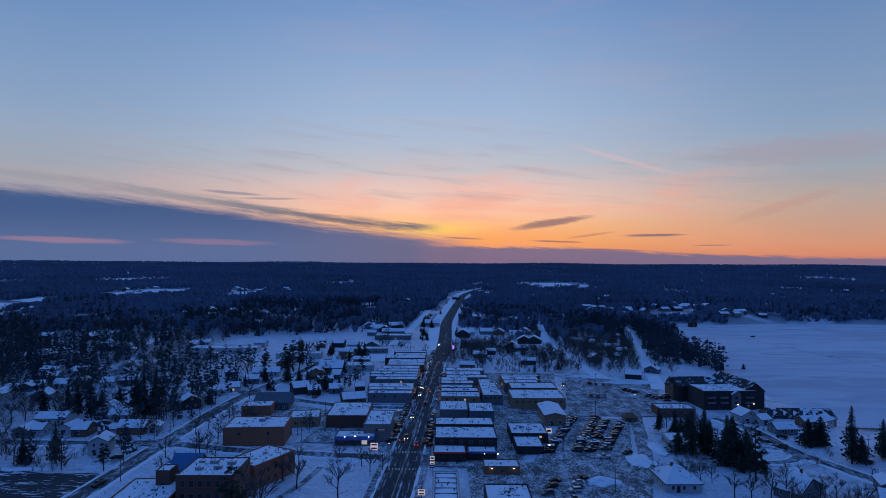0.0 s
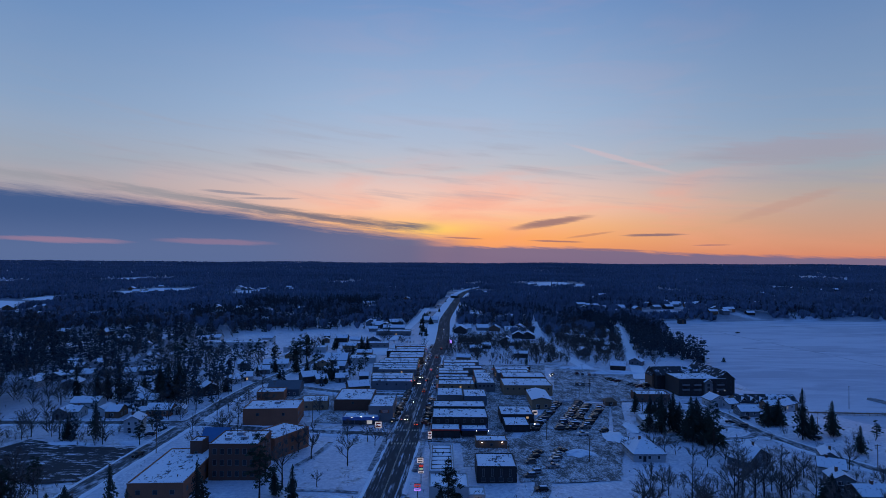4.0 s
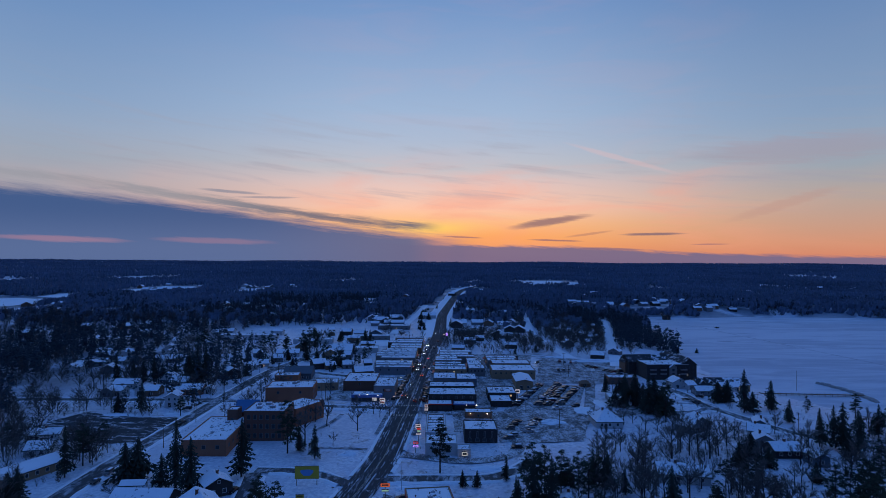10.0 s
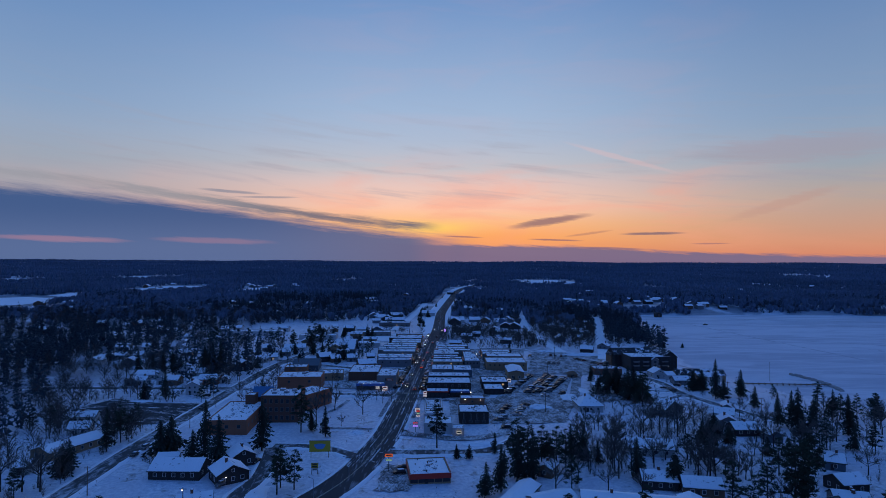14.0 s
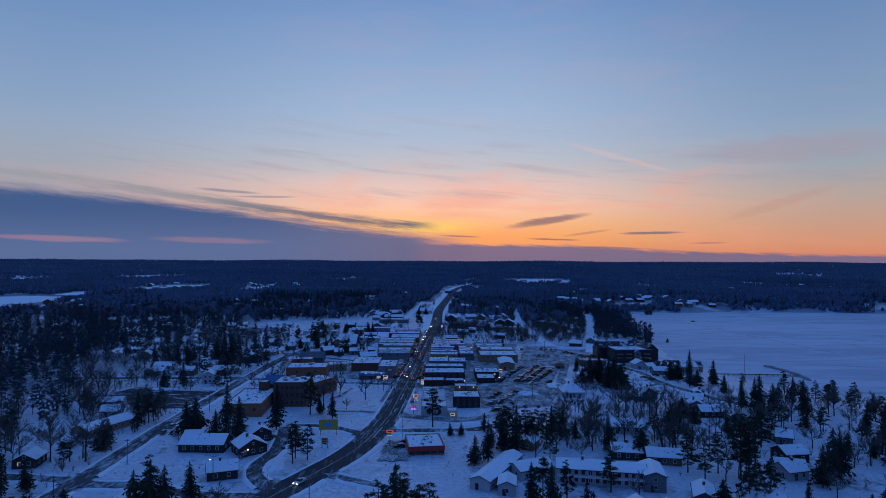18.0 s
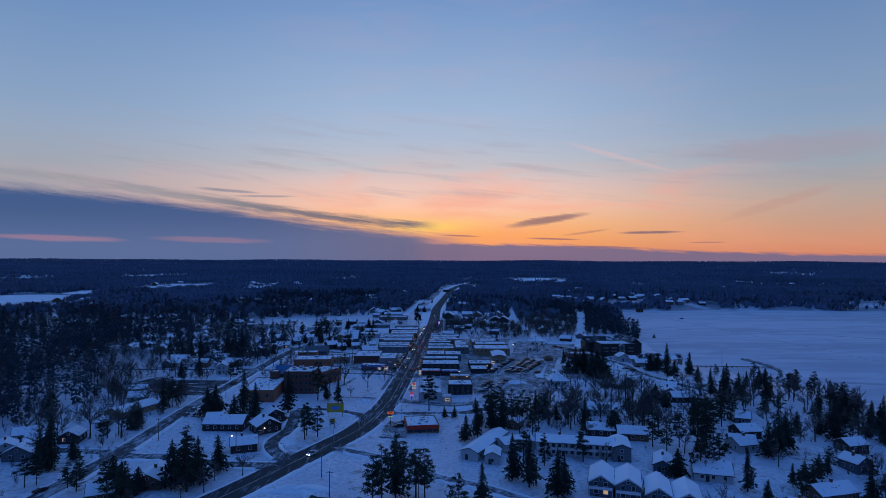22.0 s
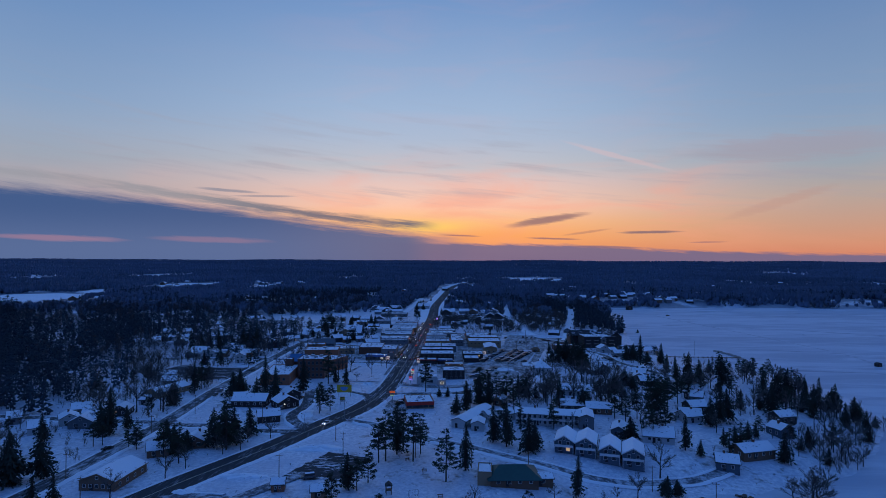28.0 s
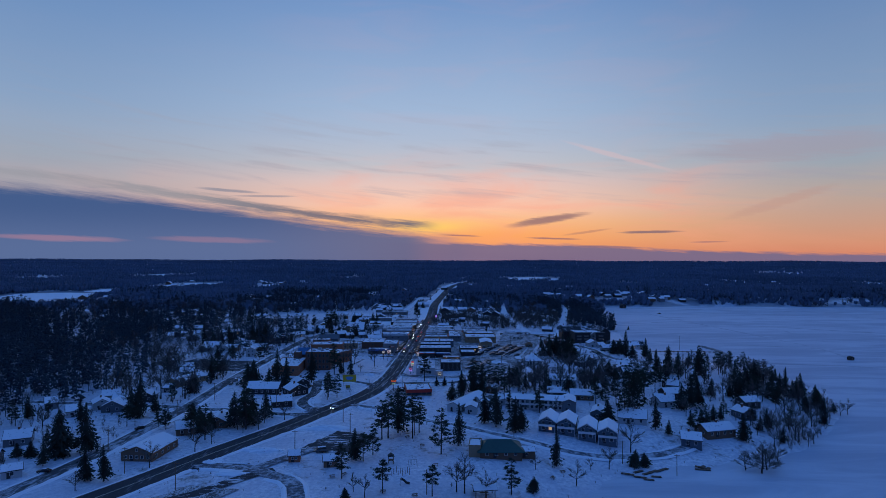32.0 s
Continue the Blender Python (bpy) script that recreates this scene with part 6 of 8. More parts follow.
gable_house("brown single-storey house with a snow-covered gabled roof", 40.9, 115.0, -28.7, 5.5, 8, 3, M_BROWNS, "y", chim=(0.48, 0.5))


# ---- vehicles ----
RC = random.Random(5)


def row(a, b, n, rot, wob=3.0, group="cars in the lot", skip=0.0):
    for i in range(n):
        if RC.random() < skip:
            continue
        k = i / max(1, n - 1)
        car(a[0] + (b[0] - a[0]) * k + RC.uniform(-0.3, 0.3), a[1] + (b[1] - a[1]) * k + RC.uniform(-0.2, 0.2), rot + RC.uniform(-wob, wob) + RC.choice((0, 180)),
            RC.choice(("sedan", "suv", "suv", "truck", "van")), RC.choice((0, 0, 0, 0, 1, 2, 3, 3, 3, 4, 5)), snow=RC.random() < 0.35, group=group)


row((44.5, 249), (66.5, 302), 16, 4)
row((57.0, 251), (78, 302), 16, 4)
row((62.3, 250.5), (83, 301), 15, 4, skip=0.1)
row((69.5, 253), (87.5, 292), 12, 4)
row((-22.2, 262), (-18.6, 325), 16, 55, 4, "cars along the main street", 0.15)
row((-3.9 - 2.2, 258), (-4.2, 312), 12, 125, 4, "cars along the main street", 0.2)
row((-17.6, 340), (-13.5, 430), 18, 60, 4, "cars along the main street", 0.3)
row((-2.6, 334), (1.6, 420), 16, 120, 4, "cars along the main street", 0.3)
row((44, 199), (52, 222), 7, 10, 6, "cars in the lot", 0.1)
row((36, 204), (41, 216), 3, 20, 8, "cars in the lot")
row((88, 352), (96, 350), 3, 80, 5, "cars in the lot")
row((112, 372), (126, 346), 9, 20, 5, "cars in the lot", 0.15)
row((96, 388), (108, 382), 4, 80, 8, "cars in the lot")
row((132, 352), (126, 330), 5, 10, 8, "cars in the lot", 0.2)
row((-86, 480), (-64, 500), 9, 60, 20, "cars in the lot")
for x, y, r, k, p in ((66, 242, 5, "truck", 1), (77, 247, 30, "suv", 0), (-10.2, 116, 10, "suv", 0), (-9, 122, 0, "sedan", 0), (34, 189, 5, "suv", 3), (36.5, 193, 12, "suv", 2), (36, 176, 5, "suv", 0),
                      (155, 271, -40, "suv", 0), (144, 264, -30, "sedan", 0), (147, 257, -40, "suv", 3), (170, 238, -50, "suv", 0), (-118.4, 135, 88, "sedan", 0), (-118.6, 144, 88, "suv", 3), (-126.6, 38, 60, "sedan", 0),
                      (-72, 104, 70, "suv", 3), (-130, 238, 10, "suv", 0), (-121, 210, 80, "truck", 0), (-134, -18, 10, "sedan", 0), (-36, 6, 20, "van", 3), (-101, 350, 75, "sedan", 1), (-67, 128, 80, "sedan", 0), (88, 52, -20, "suv", 2)):
    car(x, y, r, k, p, snow=(int(x) % 2 == 0), group="")
# traffic: towards the camera with headlamps, away from it with tail lamps
for x, y, k, p in ((-16.0, 267, "suv", 0), (-15.0, 303, "sedan", 3), (-12.5, 372, "truck", 0), (-10.6, 424, "suv", 2), (-8.8, 471, "van", 1), (-8.3, 510, "suv", 0), (-3, 560, "suv", 0)):
    car(x, y, 88, k, p, "ht")
for x, y, k, p in ((-11.0, 258, "sedan", 0), (-9.4, 330, "suv", 4), (-8.2, 362, "suv", 0), (-6.6, 400, "sedan", 2), (-3.0, 455, "suv", 0), (0.5, 500, "suv", 0)):
    car(x, y, -92, k, p, "ht")
for x, y, k, p in ((-13.2, 352, "suv", 3), (-9.6, 448, "suv", 0), (2.0, 640, "suv", 0)):
    car(x, y, 88, k, p, "ht")
car(-42.5, 76, 66, "truck", 1, "h")
car(78, 382, 60, "suv", 0, "ht")


# ---- signs, lamps, poles ----
BLK = M_DARKMETAL
pylon_sign(-43.5, 134.5, 6.0, 3, "large yellow billboard with a blue painted lake shape", [(8.4, 2.3, 6.6, M_YELLOW, 0, BLK)], M_TIMBER, 2, "billboard")
single("billboard_lake_shape", Mesh().prism([(math.cos(k * 0.45) * (2.1 + 0.5 * math.sin(3 * k * 0.45)), 4.4 + math.sin(k * 0.45) * (1.4 + 0.3 * math.cos(2 * k * 0.45))) for k in range(14)], -0.3, -0.24), M_SKYPAINT,
       "light blue painted lake shape on the billboard", "sign", at=(-43.5, 134.5, 0), rot=3)
pylon_sign(-41.6, 116, 3.6, 5, "small yellow panel sign on two posts", [(2.6, 2.4, 3.9, M_YELLOW, 2, BLK), (2.2, 1.4, 2.2, M_TRIM, 1, BLK)], BLK, 2)
pylon_sign(-14.4, 119, 6.6, 4, "lit orange roadside sign above a pale oval", [(3.0, 5.5, 6.6, M_SIGNO, 1, M_BRICKD), (2.2, 4.0, 4.5, M_SIGNG, 0, BLK)], BLK, 1)
pylon_sign(-27.9, 245, 5.2, 0, "lit white and red square shop sign", [(3.0, 2.0, 5.0, M_SIGNW, 2, M_REDFASCIA)], BLK, 1)
pylon_sign(-3.6, 222, 7.2, 0, "tall stacked lit sign with three panels", [(1.7, 5.8, 7.2, M_SIGNW, 1, M_REDFASCIA), (1.7, 4.2, 5.5, M_SIGNW, 2, BLK), (1.7, 2.9, 3.9, BLK, 1, M_TRIM)], BLK, 1)
pylon_sign(-6.8, 199.5, 4.2, 0, "lit white sign divided into four squares", [(2.4, 1.6, 3.6, M_SIGNW, 2, BLK)], BLK, 1)
pylon_sign(-5.9, 183, 6.8, 0, "roadside sign with red and green lit panels", [(1.6, 5.8, 6.6, M_SIGNR, 0, BLK), (1.4, 4.8, 5.5, M_SIGNG, 0, BLK), (2.0, 3.6, 4.4, M_SIGNW, 1, BLK)], BLK, 1)
pylon_sign(-6.7, 171, 4.6, 0, "roadside sign with a violet message board", [(2.0, 3.3, 4.3, M_SIGNR, 1, M_TRIM), (2.2, 2.0, 2.8, M_SIGNV, 1, M_TRIM)], BLK, 1)
pylon_sign(9.0, 497, 10, 0, "tall violet-lit roadside sign", [(1.8, 6.3, 9.2, M_SIGNV, 0, BLK)], BLK, 1)
pylon_sign(47.8, 266, 5.4, 0, "lit white square sign at the restaurant", [(2.4, 3.2, 5.4, M_SIGNW, 1, BLK)], BLK, 1)
pylon_sign(13.4, 164.0, 2.8, 0, "lit white box sign beside the drive", [(2.2, 0.8, 2.4, M_LITW, 1, BLK)], BLK, 1)
for x, y, z in ((17.0, 236.8, 3.4), (22.3, 236.8, 3.4), (18.6, 222.6, 2.6), (27.0, 222.6, 2.6), (-42.0, 256.6, 3.9), (-37.5, 256.6, 4.2), (-31.6, 256.8, 3.9), (46.2, 264, 3.2), (45.5, 252, 2.6), (33, 362.5, 5.4), (112, 345, 3.2),
                (-70.0, 104, 3.0), (-67.0, 110, 2.6), (-72, 116, 2.6), (-81, 93.5, 2.6), (160, 321.5, 3.0), (170, 324, 3.0), (148, 330, 3), (-61, 238, 4)):
    wall_lamp(x, y, z)
for x, y, r in ((-28, 110, 200), (-9.8, 131, 180), (-36, 88, 150), (-50, 62, 150), (-22.5, 232, 0), (-4.3, 228, 180), (-23, 290, 0), (-2.5, 320, 180), (-20, 345, 0), (0, 372, 180), (-17, 400, 0), (4, 420, 180), (-13, 470, 0), (8, 500, 180)):
    street_lamp(x, y, 8.5 if y < 240 else 7.0, r, lit=y > 225)
for x, y in ((-118, 258), (-116, 215), (-113, 175), (-124, 232), (-110, 150), (-114, 96), (-119, 60), (-123, 5), (-104, 290), (-97, 320), (-95, 330), (-66, 272), (-62, 262), (60, 206), (48, 234), (79, 306), (91, 330), (97, 375), (18, 316), (-59, 300),
             (24, 18), (45, 12), (90, 8), (-78, -34), (-46, 4), (2, 30), (9, -36), (170, 200), (205, 150), (120, 300), (-28, 35), (-74, 78), (-104, -18), (60, 140), (172, 240), (108, -4), (-34, 52), (-95, 22)):
    utility_pole(x, y, 9.5 if (x + y) % 2 < 1 else 8.5)


def signal(x, y, rot):
    s = thing("traffic_signal", x, y, gz(x, y), rot, "traffic signal on a mast arm showing red", "traffic signal", "traffic signals")
    part("pole", Mesh().tube((0, 0, -0.4), (0, 0, 6.4), 0.13, 0.1, 8), M_METAL, s)
    part("mast_arm", Mesh().tube((0, 0, 6.0), (5.5, 0, 6.3), 0.09, 0.06, 6), M_METAL, s)
    for q in (3.2, 5.2):
        h = part("signal_head", Mesh().box(q - 0.2, -0.2, 5.5, q + 0.2, 0.15, 6.7), M_DARKMETAL, s)
        for i, m in enumerate((M_RED, M_DARKMETAL, M_DARKMETAL)):
            part("lens", Mesh().tube((q, -0.22, 6.5 - i * 0.38), (q, -0.2, 6.5 - i * 0.38), 0.13, 0.13, 8), m, h)


signal(-20.5, 331, 0)
signal(-2.0, 331, 180)
signal(-20.5, 244, 0)

# the mast by the pier, the pier and its rock arm
ms = thing("flag_mast", 240, 318, LAKE_Z, 0, "tall thin mast standing by the pier", "mast")
part("pole", Mesh().tube((0, 0, -0.5), (0, 0, 12.8), 0.2, 0.12, 8), M_METAL, ms)
part("finial", Mesh().taper(-0.25, -0.25, 12.8, 0.25, 0.25, 13.3, 0.1), M_METAL, ms)
pier = thing("pier", 205, 306, LAKE_Z, 0, "long dark timber pier over the ice", "pier")
for i in range(17):
    a = Vector((i * 4.0, i * -0.28))
    part("deck_plank", shared(("deck",), lambda: Mesh().box(0, -1.0, 0.9, 4.1, 1.0, 1.15).data("deck_plank", M_TIMBER)), None, pier, "", (a.x, a.y, 0), math.atan2(-0.28, 4.0))
    for s in (-0.8, 0.8):
        part("pile", shared(("pile",), lambda: Mesh().tube((0, 0, -1), (0, 0, 1.7), 0.16, 0.14, 6).data("pile", M_TIMBER)), None, pier, "", (a.x, a.y + s, 0))
rk = Mesh()
rr = random.Random(3)
for i in range(150):
    k = i / 150
    cx, cy = 269.5 + 4.0 * math.sin(k * 3.1), 341 - 56 * k
    s = rr.uniform(0.5, 1.3)
    rk.taper(cx + rr.uniform(-1.6, 1.6) - s, cy - s, LAKE_Z - 0.2, cx + rr.uniform(0, 1.6) + s * 0.4, cy + s, LAKE_Z + rr.uniform(0.5, 1.5), s * 0.35)
single("breakwater", rk, M_CONC, "curved breakwater of dark rocks in the ice", "breakwater", kind="stuff")


def ice_hut(x, y, s, label):
    h = thing("ice_hut", x, y, LAKE_Z, 8, label, "hut", "fishing huts on the ice")
    part("wall", Mesh().box(-1.8 * s, -1.3 * s, 0, 1.8 * s, 1.3 * s, 2.1 * s), M_DARKS, h)
    part("roof", Mesh().prism([(-2.0 * s, 2.1 * s), (2.0 * s, 2.1 * s), (0, 2.8 * s)], -1.4 * s, 1.4 * s), M_SHINGLE, h)
    part("door", Mesh().box(-0.4 * s, -1.36 * s, 0, 0.4 * s, -1.3 * s, 1.8 * s), M_BROWNS, h)


ice_hut(333, 790, 2.6, "dark fishing hut standing far out on the ice")
ice_hut(366, 266, 1.2, "small dark fishing hut on the snowy ice")
car(357, 683, 20, "truck", 0, group="", label="dark pickup truck parked on the lake ice").location.z = LAKE_Z + 0.02


def dock_section(x, y, rot, ln):
    d = thing("dock_section", x, y, max(gz(x, y), LAKE_Z) + 0.05, rot, "dark dock section pulled up on the snow", "dock", "dock sections on the shore")
    part("frame", Mesh().box(0, 0, 0.05, ln, 0.12, 0.3).box(0, 1.1, 0.05, ln, 1.22, 0.3), M_DARKMETAL, d)
    for i in range(int(ln / 0.5)):
        part("slat", shared(("slat",), lambda: Mesh().box(0, -0.05, 0.3, 0.4, 1.27, 0.36).data("slat", M_TIMBER)), None, d, "", (i * 0.5, 0, 0))


for x, y, r, n in ((86, -3, -25, 5), (90, -6, -20, 5), (93, -9, -15, 4), (92, -2, 30, 5), (95, -4, 30, 5), (98, -2, 32, 5), (101, -1, 30, 4), (97, -6, -10, 4), (104, 1, 30, 4), (118, 2, -10, 6), (121, 3.5, 40, 4), (123, 2, 40, 3), (119, 5, -30, 4), (68, -31, 35, 6)):
    dock_section(x, y, r, float(n))

# playground
def post_row(x, y):
    for i in range(9):
        single("play_post", Mesh().tube((0, 0, -0.3), (0, 0, 1.4 + 0.5 * (i % 3)), 0.12, 0.1, 6), M_TIMBER, "upright timber play post in the snow", "play post", "play posts", at=(x + i * 0.85, y + (i * 37 % 5) * 0.7, gz(x, y)))


post_row(-4.5, -20)
tw = thing("play_tower", -5.6, -7.4, 0, 10, "small timber play tower with a roof", "play tower")
for q in ((-0.9, -0.9), (0.9, -0.9), (-0.9, 0.9), (0.9, 0.9)):
    part("post", Mesh().box(q[0] - 0.09, q[1] - 0.09, -0.3, q[0] + 0.09, q[1] + 0.09, 3.0), M_TIMBER, tw)
part("deck", Mesh().box(-1, -1, 1.3, 1, 1, 1.45), M_TIMBER, tw)
part("roof", Mesh().prism([(-1.3, 2.9), (1.3, 2.9), (0, 3.9)], -1.3, 1.3), M_SHINGLE, tw)
sl = thing("slide", -0.2, -29.5, 0, 30, "spiral playground slide on a frame", "slide")
part("chute", Mesh().tube((0, 0, 2.2), (1.2, 0.4, 1.4), 0.4, 0.4, 8).tube((1.2, 0.4, 1.4), (1.9, -0.4, 0.6), 0.4, 0.4, 8).tube((1.9, -0.4, 0.6), (3.0, -0.6, 0.2), 0.4, 0.4, 8), M_DARKS, sl)
part("ladder", Mesh().tube((-0.4, -0.3, -0.2), (0, -0.3, 2.4), 0.06, 0.06, 5).tube((-0.4, 0.3, -0.2), (0, 0.3, 2.4), 0.06, 0.06, 5), M_METAL, sl)
sw = thing("swing_frame", 1.5, -11, 0, 15, "metal arched swing frame", "swing")
for s in (0, 3.2):
    part("leg", Mesh().tube((s, -1.2, -0.3), (s, 0, 2.5), 0.06, 0.05, 6).tube((s, 1.2, -0.3), (s, 0, 2.5), 0.06, 0.05, 6), M_METAL, sw)
part("beam", Mesh().tube((0, 0, 2.5), (3.2, 0, 2.5), 0.07, 0.07, 6), M_METAL, sw)
for s in (0.9, 2.2):
    part("seat", Mesh().box(s - 0.25, -0.1, 0.5, s + 0.25, 0.1, 0.55).tube((s - 0.2, 0, 0.55), (s - 0.2, 0, 2.45), 0.02, 0.02, 3).tube((s + 0.2, 0, 0.55), (s + 0.2, 0, 2.45), 0.02, 0.02, 3), M_RUBBER, sw)


def picnic_table(x, y, rot):
    t = thing("picnic_table", x, y, gz(x, y), rot, "timber picnic table half buried in snow", "table", "picnic tables")
    part("top", Mesh().box(-0.95, -0.4, 0.7, 0.95, 0.4, 0.76), M_TIMBER, t)
    for s in (-0.75, 0.75):
        part("bench", Mesh().box(-0.95, s - 0.14, 0.42, 0.95, s + 0.14, 0.47), M_TIMBER, t)
    for s in (-0.7, 0.7):
        part("leg", Mesh().box(s - 0.05, -0.8, 0.34, s + 0.05, 0.8, 0.42).box(s - 0.05, -0.35, -0.2, s + 0.05, -0.25, 0.7).box(s - 0.05, 0.25, -0.2, s + 0.05, 0.35, 0.7), M_TIMBER, t)


for x, y, r in ((6, 14, 10), (-1, 26, 40), (62, -6, 20), (57, -12, 70), (12, -10, 5), (-6, -36, 0), (5, -38, 15), (22, 20, 30), (-22, -20, 50), (-26, -22, 15)):
    picnic_table(x, y, r)

# piles of cleared snow
def snow_pile(x, y, rx, ry, h):
    m = Mesh()
    n, k = 18, 6
    for j in range(k + 1):
        for i in range(n):
            a = i * math.tau / n
            u = j / k
            q = 1 - u
            nn = 0.75 + 0.5 * noise.noise((math.cos(a) * 1.7 + x, math.sin(a) * 1.7 + y, u * 2))
            m.v.append((math.cos(a) * rx * q * nn, math.sin(a) * ry * q * nn, h * (1 - q * q) * (0.85 + 0.3 * noise.noise((i * 0.6, j * 0.8, x))) - 0.25))
    for j in range(k):
        for i in range(n):
            m.f.append((j * n + i, j * n + (i + 1) % n, (j + 1) * n + (i + 1) % n, (j + 1) * n + i))
    single("snow_pile", m, M_SNOW, "rounded pile of cleared snow", "snow pile", kind="stuff", at=(x, y, gz(x, y)))


for x, y, a, b, h in ((-41, 41, 14, 6, 1.5), (-60, 8, 12, 4, 1.3), (58, 216, 9, 6, 2.2), (80, 240, 8, 12, 1.6), (124, 392, 26, 5, 2.6), (98, 410, 16, 5, 2.2), (-34, 168, 5, 4, 1.5), (24, 152, 14, 4, 1.4), (-2, 132, 12, 4, 1.3), (78, 300, 3, 8, 1.0),
                      (-38, 238, 9, 3, 1.5), (-76, -6, 6, 4, 1.2), (-57, 96, 5, 10, 0.9), (92, 256, 5, 14, 1.0), (-160, 226, 16, 3, 1.2), (-130, 228, 12, 3, 1.2), (-64, -18, 12, 4, 0.8)):
    snow_pile(x, y, a, b, h)

# hedges, kerb walls and a boat under its cover
for pts in ([(118, 232), (146, 234), (154, 246), (150, 258)], [(190, 262), (206, 250), (222, 244)], [(150, 150), (190, 140)], [(-140, 64), (-126, 66)], [(110, 262), (128, 262), (146, 260)]):
    e = smooth_line(pts, 2.0)
    single("low_wall", ribbon(e, 0.5, 0.55).add([], []), M_CONC, "low stone wall edging the drive", "wall", kind="structure")
bt = thing("covered_boat", -200, 202.5, 0, 2, "long boat under a pale winter cover", "boat")
part("cover", Mesh().prism_y([(-1.3, 0.5), (1.3, 0.5), (1.2, 1.6), (0.5, 2.4), (-0.5, 2.4), (-1.2, 1.6)], 0, 11), M_WHITE, bt)
part("trailer", Mesh().box(-0.5, -1.0, 0.2, 11.6, 1.0, 0.5), M_DARKMETAL, bt)


# ---- single trees ----
tree("bushy", -157.0, 0.1, 5.7)
tree("bushy", -151.3, 0.1, 6.4)
tree("bushy", -140.0, 0.2, 19.0)
tree("bushy", -18.3, -41.2, 3.8)
tree("bushy", 47.8, -24.0, 5.7)
tree("bushy", 96.6, 53.4, 10.3)
tree("bushy", 94.8, 5.7, 7.0)
tree("bushy", 98.3, 5.8, 5.8)
tree("spruce", -132.6, 5.8, 20.4)
tree("spruce", -114.5, -25.3, 12.6)
tree("spruce", -107.2, -26.3, 13.3)
tree("spruce", -137.5, 59.6, 21.3)
tree("spruce", -84.2, 42.8, 16.6)
tree("spruce", -80.6, 45.7, 18.7)
tree("spruce", -77.2, 47.7, 16.4)
tree("spruce", -72.5, 63.2, 17.2)
tree("spruce", -73.9, 57.8, 14.1)
tree("spruce", -63.6, 95.7, 12.7)
tree("spruce", -20.5, -2.2, 12.4)
tree("spruce", 21.7, 15.1, 18.4)
tree("spruce", 35.3, 50.1, 16.6)
tree("spruce", 40.4, 43.4, 18.8)
tree("spruce", 48.5, 34.2, 16.4)
tree("spruce", 51.7, 38.7, 12.2)
tree("spruce", 60.6, -1.2, 14.7)
tree("spruce", 116.0, 41.1, 15.0)
tree("spruce", 110.8, 16.8, 17.1)
tree("spruce", 134.8, 46.1, 8.2)
tree("spruce", 141.6, 50.2, 7.7)
tree("spruce", 143.8, 49.0, 6.9)
tree("spruce", 149.9, 55.1, 8.4)
tree("spruce", 155.4, 58.3, 6.8)
tree("spruce", 154.0, 34.0, 13.0)
tree("spruce", 212.0, 112.4, 15.1)
tree("spruce", 227.1, 124.9, 15.7)
tree("spruce", 217.9, 115.0, 13.6)
tree("spruce", 232.5, 122.3, 11.7)
tree("spruce", 230.3, 100.9, 13.0)
tree("spruce", 221.3, 79.5, 11.3)
tree("spruce", 234.9, 92.1, 6.0)
tree("spruce", 198.8, 131.4, 16.6)
tree("spruce", 201.1, 123.4, 15.6)
tree("spruce", 207.1, 123.5, 16.7)
tree("spruce", 192.1, 167.1, 19.0)
tree("spruce", 20.5, 96.2, 11.5)
tree("pine", -135.1, 42.6, 10.2)
tree("pine", -119.1, 47.5, 9.0)
tree("pine", -99.2, 29.3, 13.8)
tree("pine", -90.2, 22.6, 15.4)
tree("pine", -16.9, -4.2, 11.2)
tree("pine", -13.8, 2.6, 12.6)
tree("pine", -22.2, -23.5, 12.7)
tree("pine", -12.2, 23.7, 16.8)
tree("pine", -9.6, 25.4, 19.4)
tree("pine", -5.9, 38.5, 19.0)
tree("pine", -3.5, 41.3, 16.3)
tree("pine", 1.3, 25.4, 18.9)
tree("pine", 4.0, 34.0, 16.1)
tree("pine", 14.1, 4.1, 18.3)
tree("pine", -6.1, -36.4, 11.6)
tree("pine", 10.9, -36.7, 10.8)
tree("pine", 39.1, -28.0, 12.7)
tree("pine", 105.1, 53.5, 15.4)
tree("pine", 114.4, 58.7, 14.2)
tree("pine", 111.1, 87.6, 14.7)
tree("pine", 118.4, 81.4, 14.7)
tree("bare", -94.1, -12.6, 11.8)
tree("bare", -97.4, -12.6, 9.2)
tree("bare", -87.7, 5.9, 9.3)
tree("bare", -85.1, 17.1, 8.5)
tree("bare", -112.2, -34.6, 6.4)
tree("bare", -77.7, 17.1, 8.5)
tree("bare", -74.3, 25.2, 7.5)
tree("bare", -71.3, 38.2, 7.9)
tree("bare", -36.0, -42.1, 7.3)
tree("bare", -16.3, -35.4, 5.8)
tree("bare", -11.8, -40.3, 7.0)
tree("bare", 22.2, -31.4, 12.6)
tree("bare", 19.4, -31.4, 10.9)
tree("bare", 51.3, -6.1, 5.6)
tree("bare", 65.1, -16.2, 8.5)
tree("bare", 74.3, -1.0, 4.5)
tree("bare", 82.6, 1.7, 9.2)
tree("bare", 96.5, 17.5, 13.9)
tree("bare", 146.6, 3.7, 12.3)
tree("bare", 150.9, 6.4, 8.9)
tree("bare", 211.4, 121.7, 17.0)
tree("bare", 240.6, 88.8, 8.5)
tree("bare", 235.0, 86.6, 7.2)
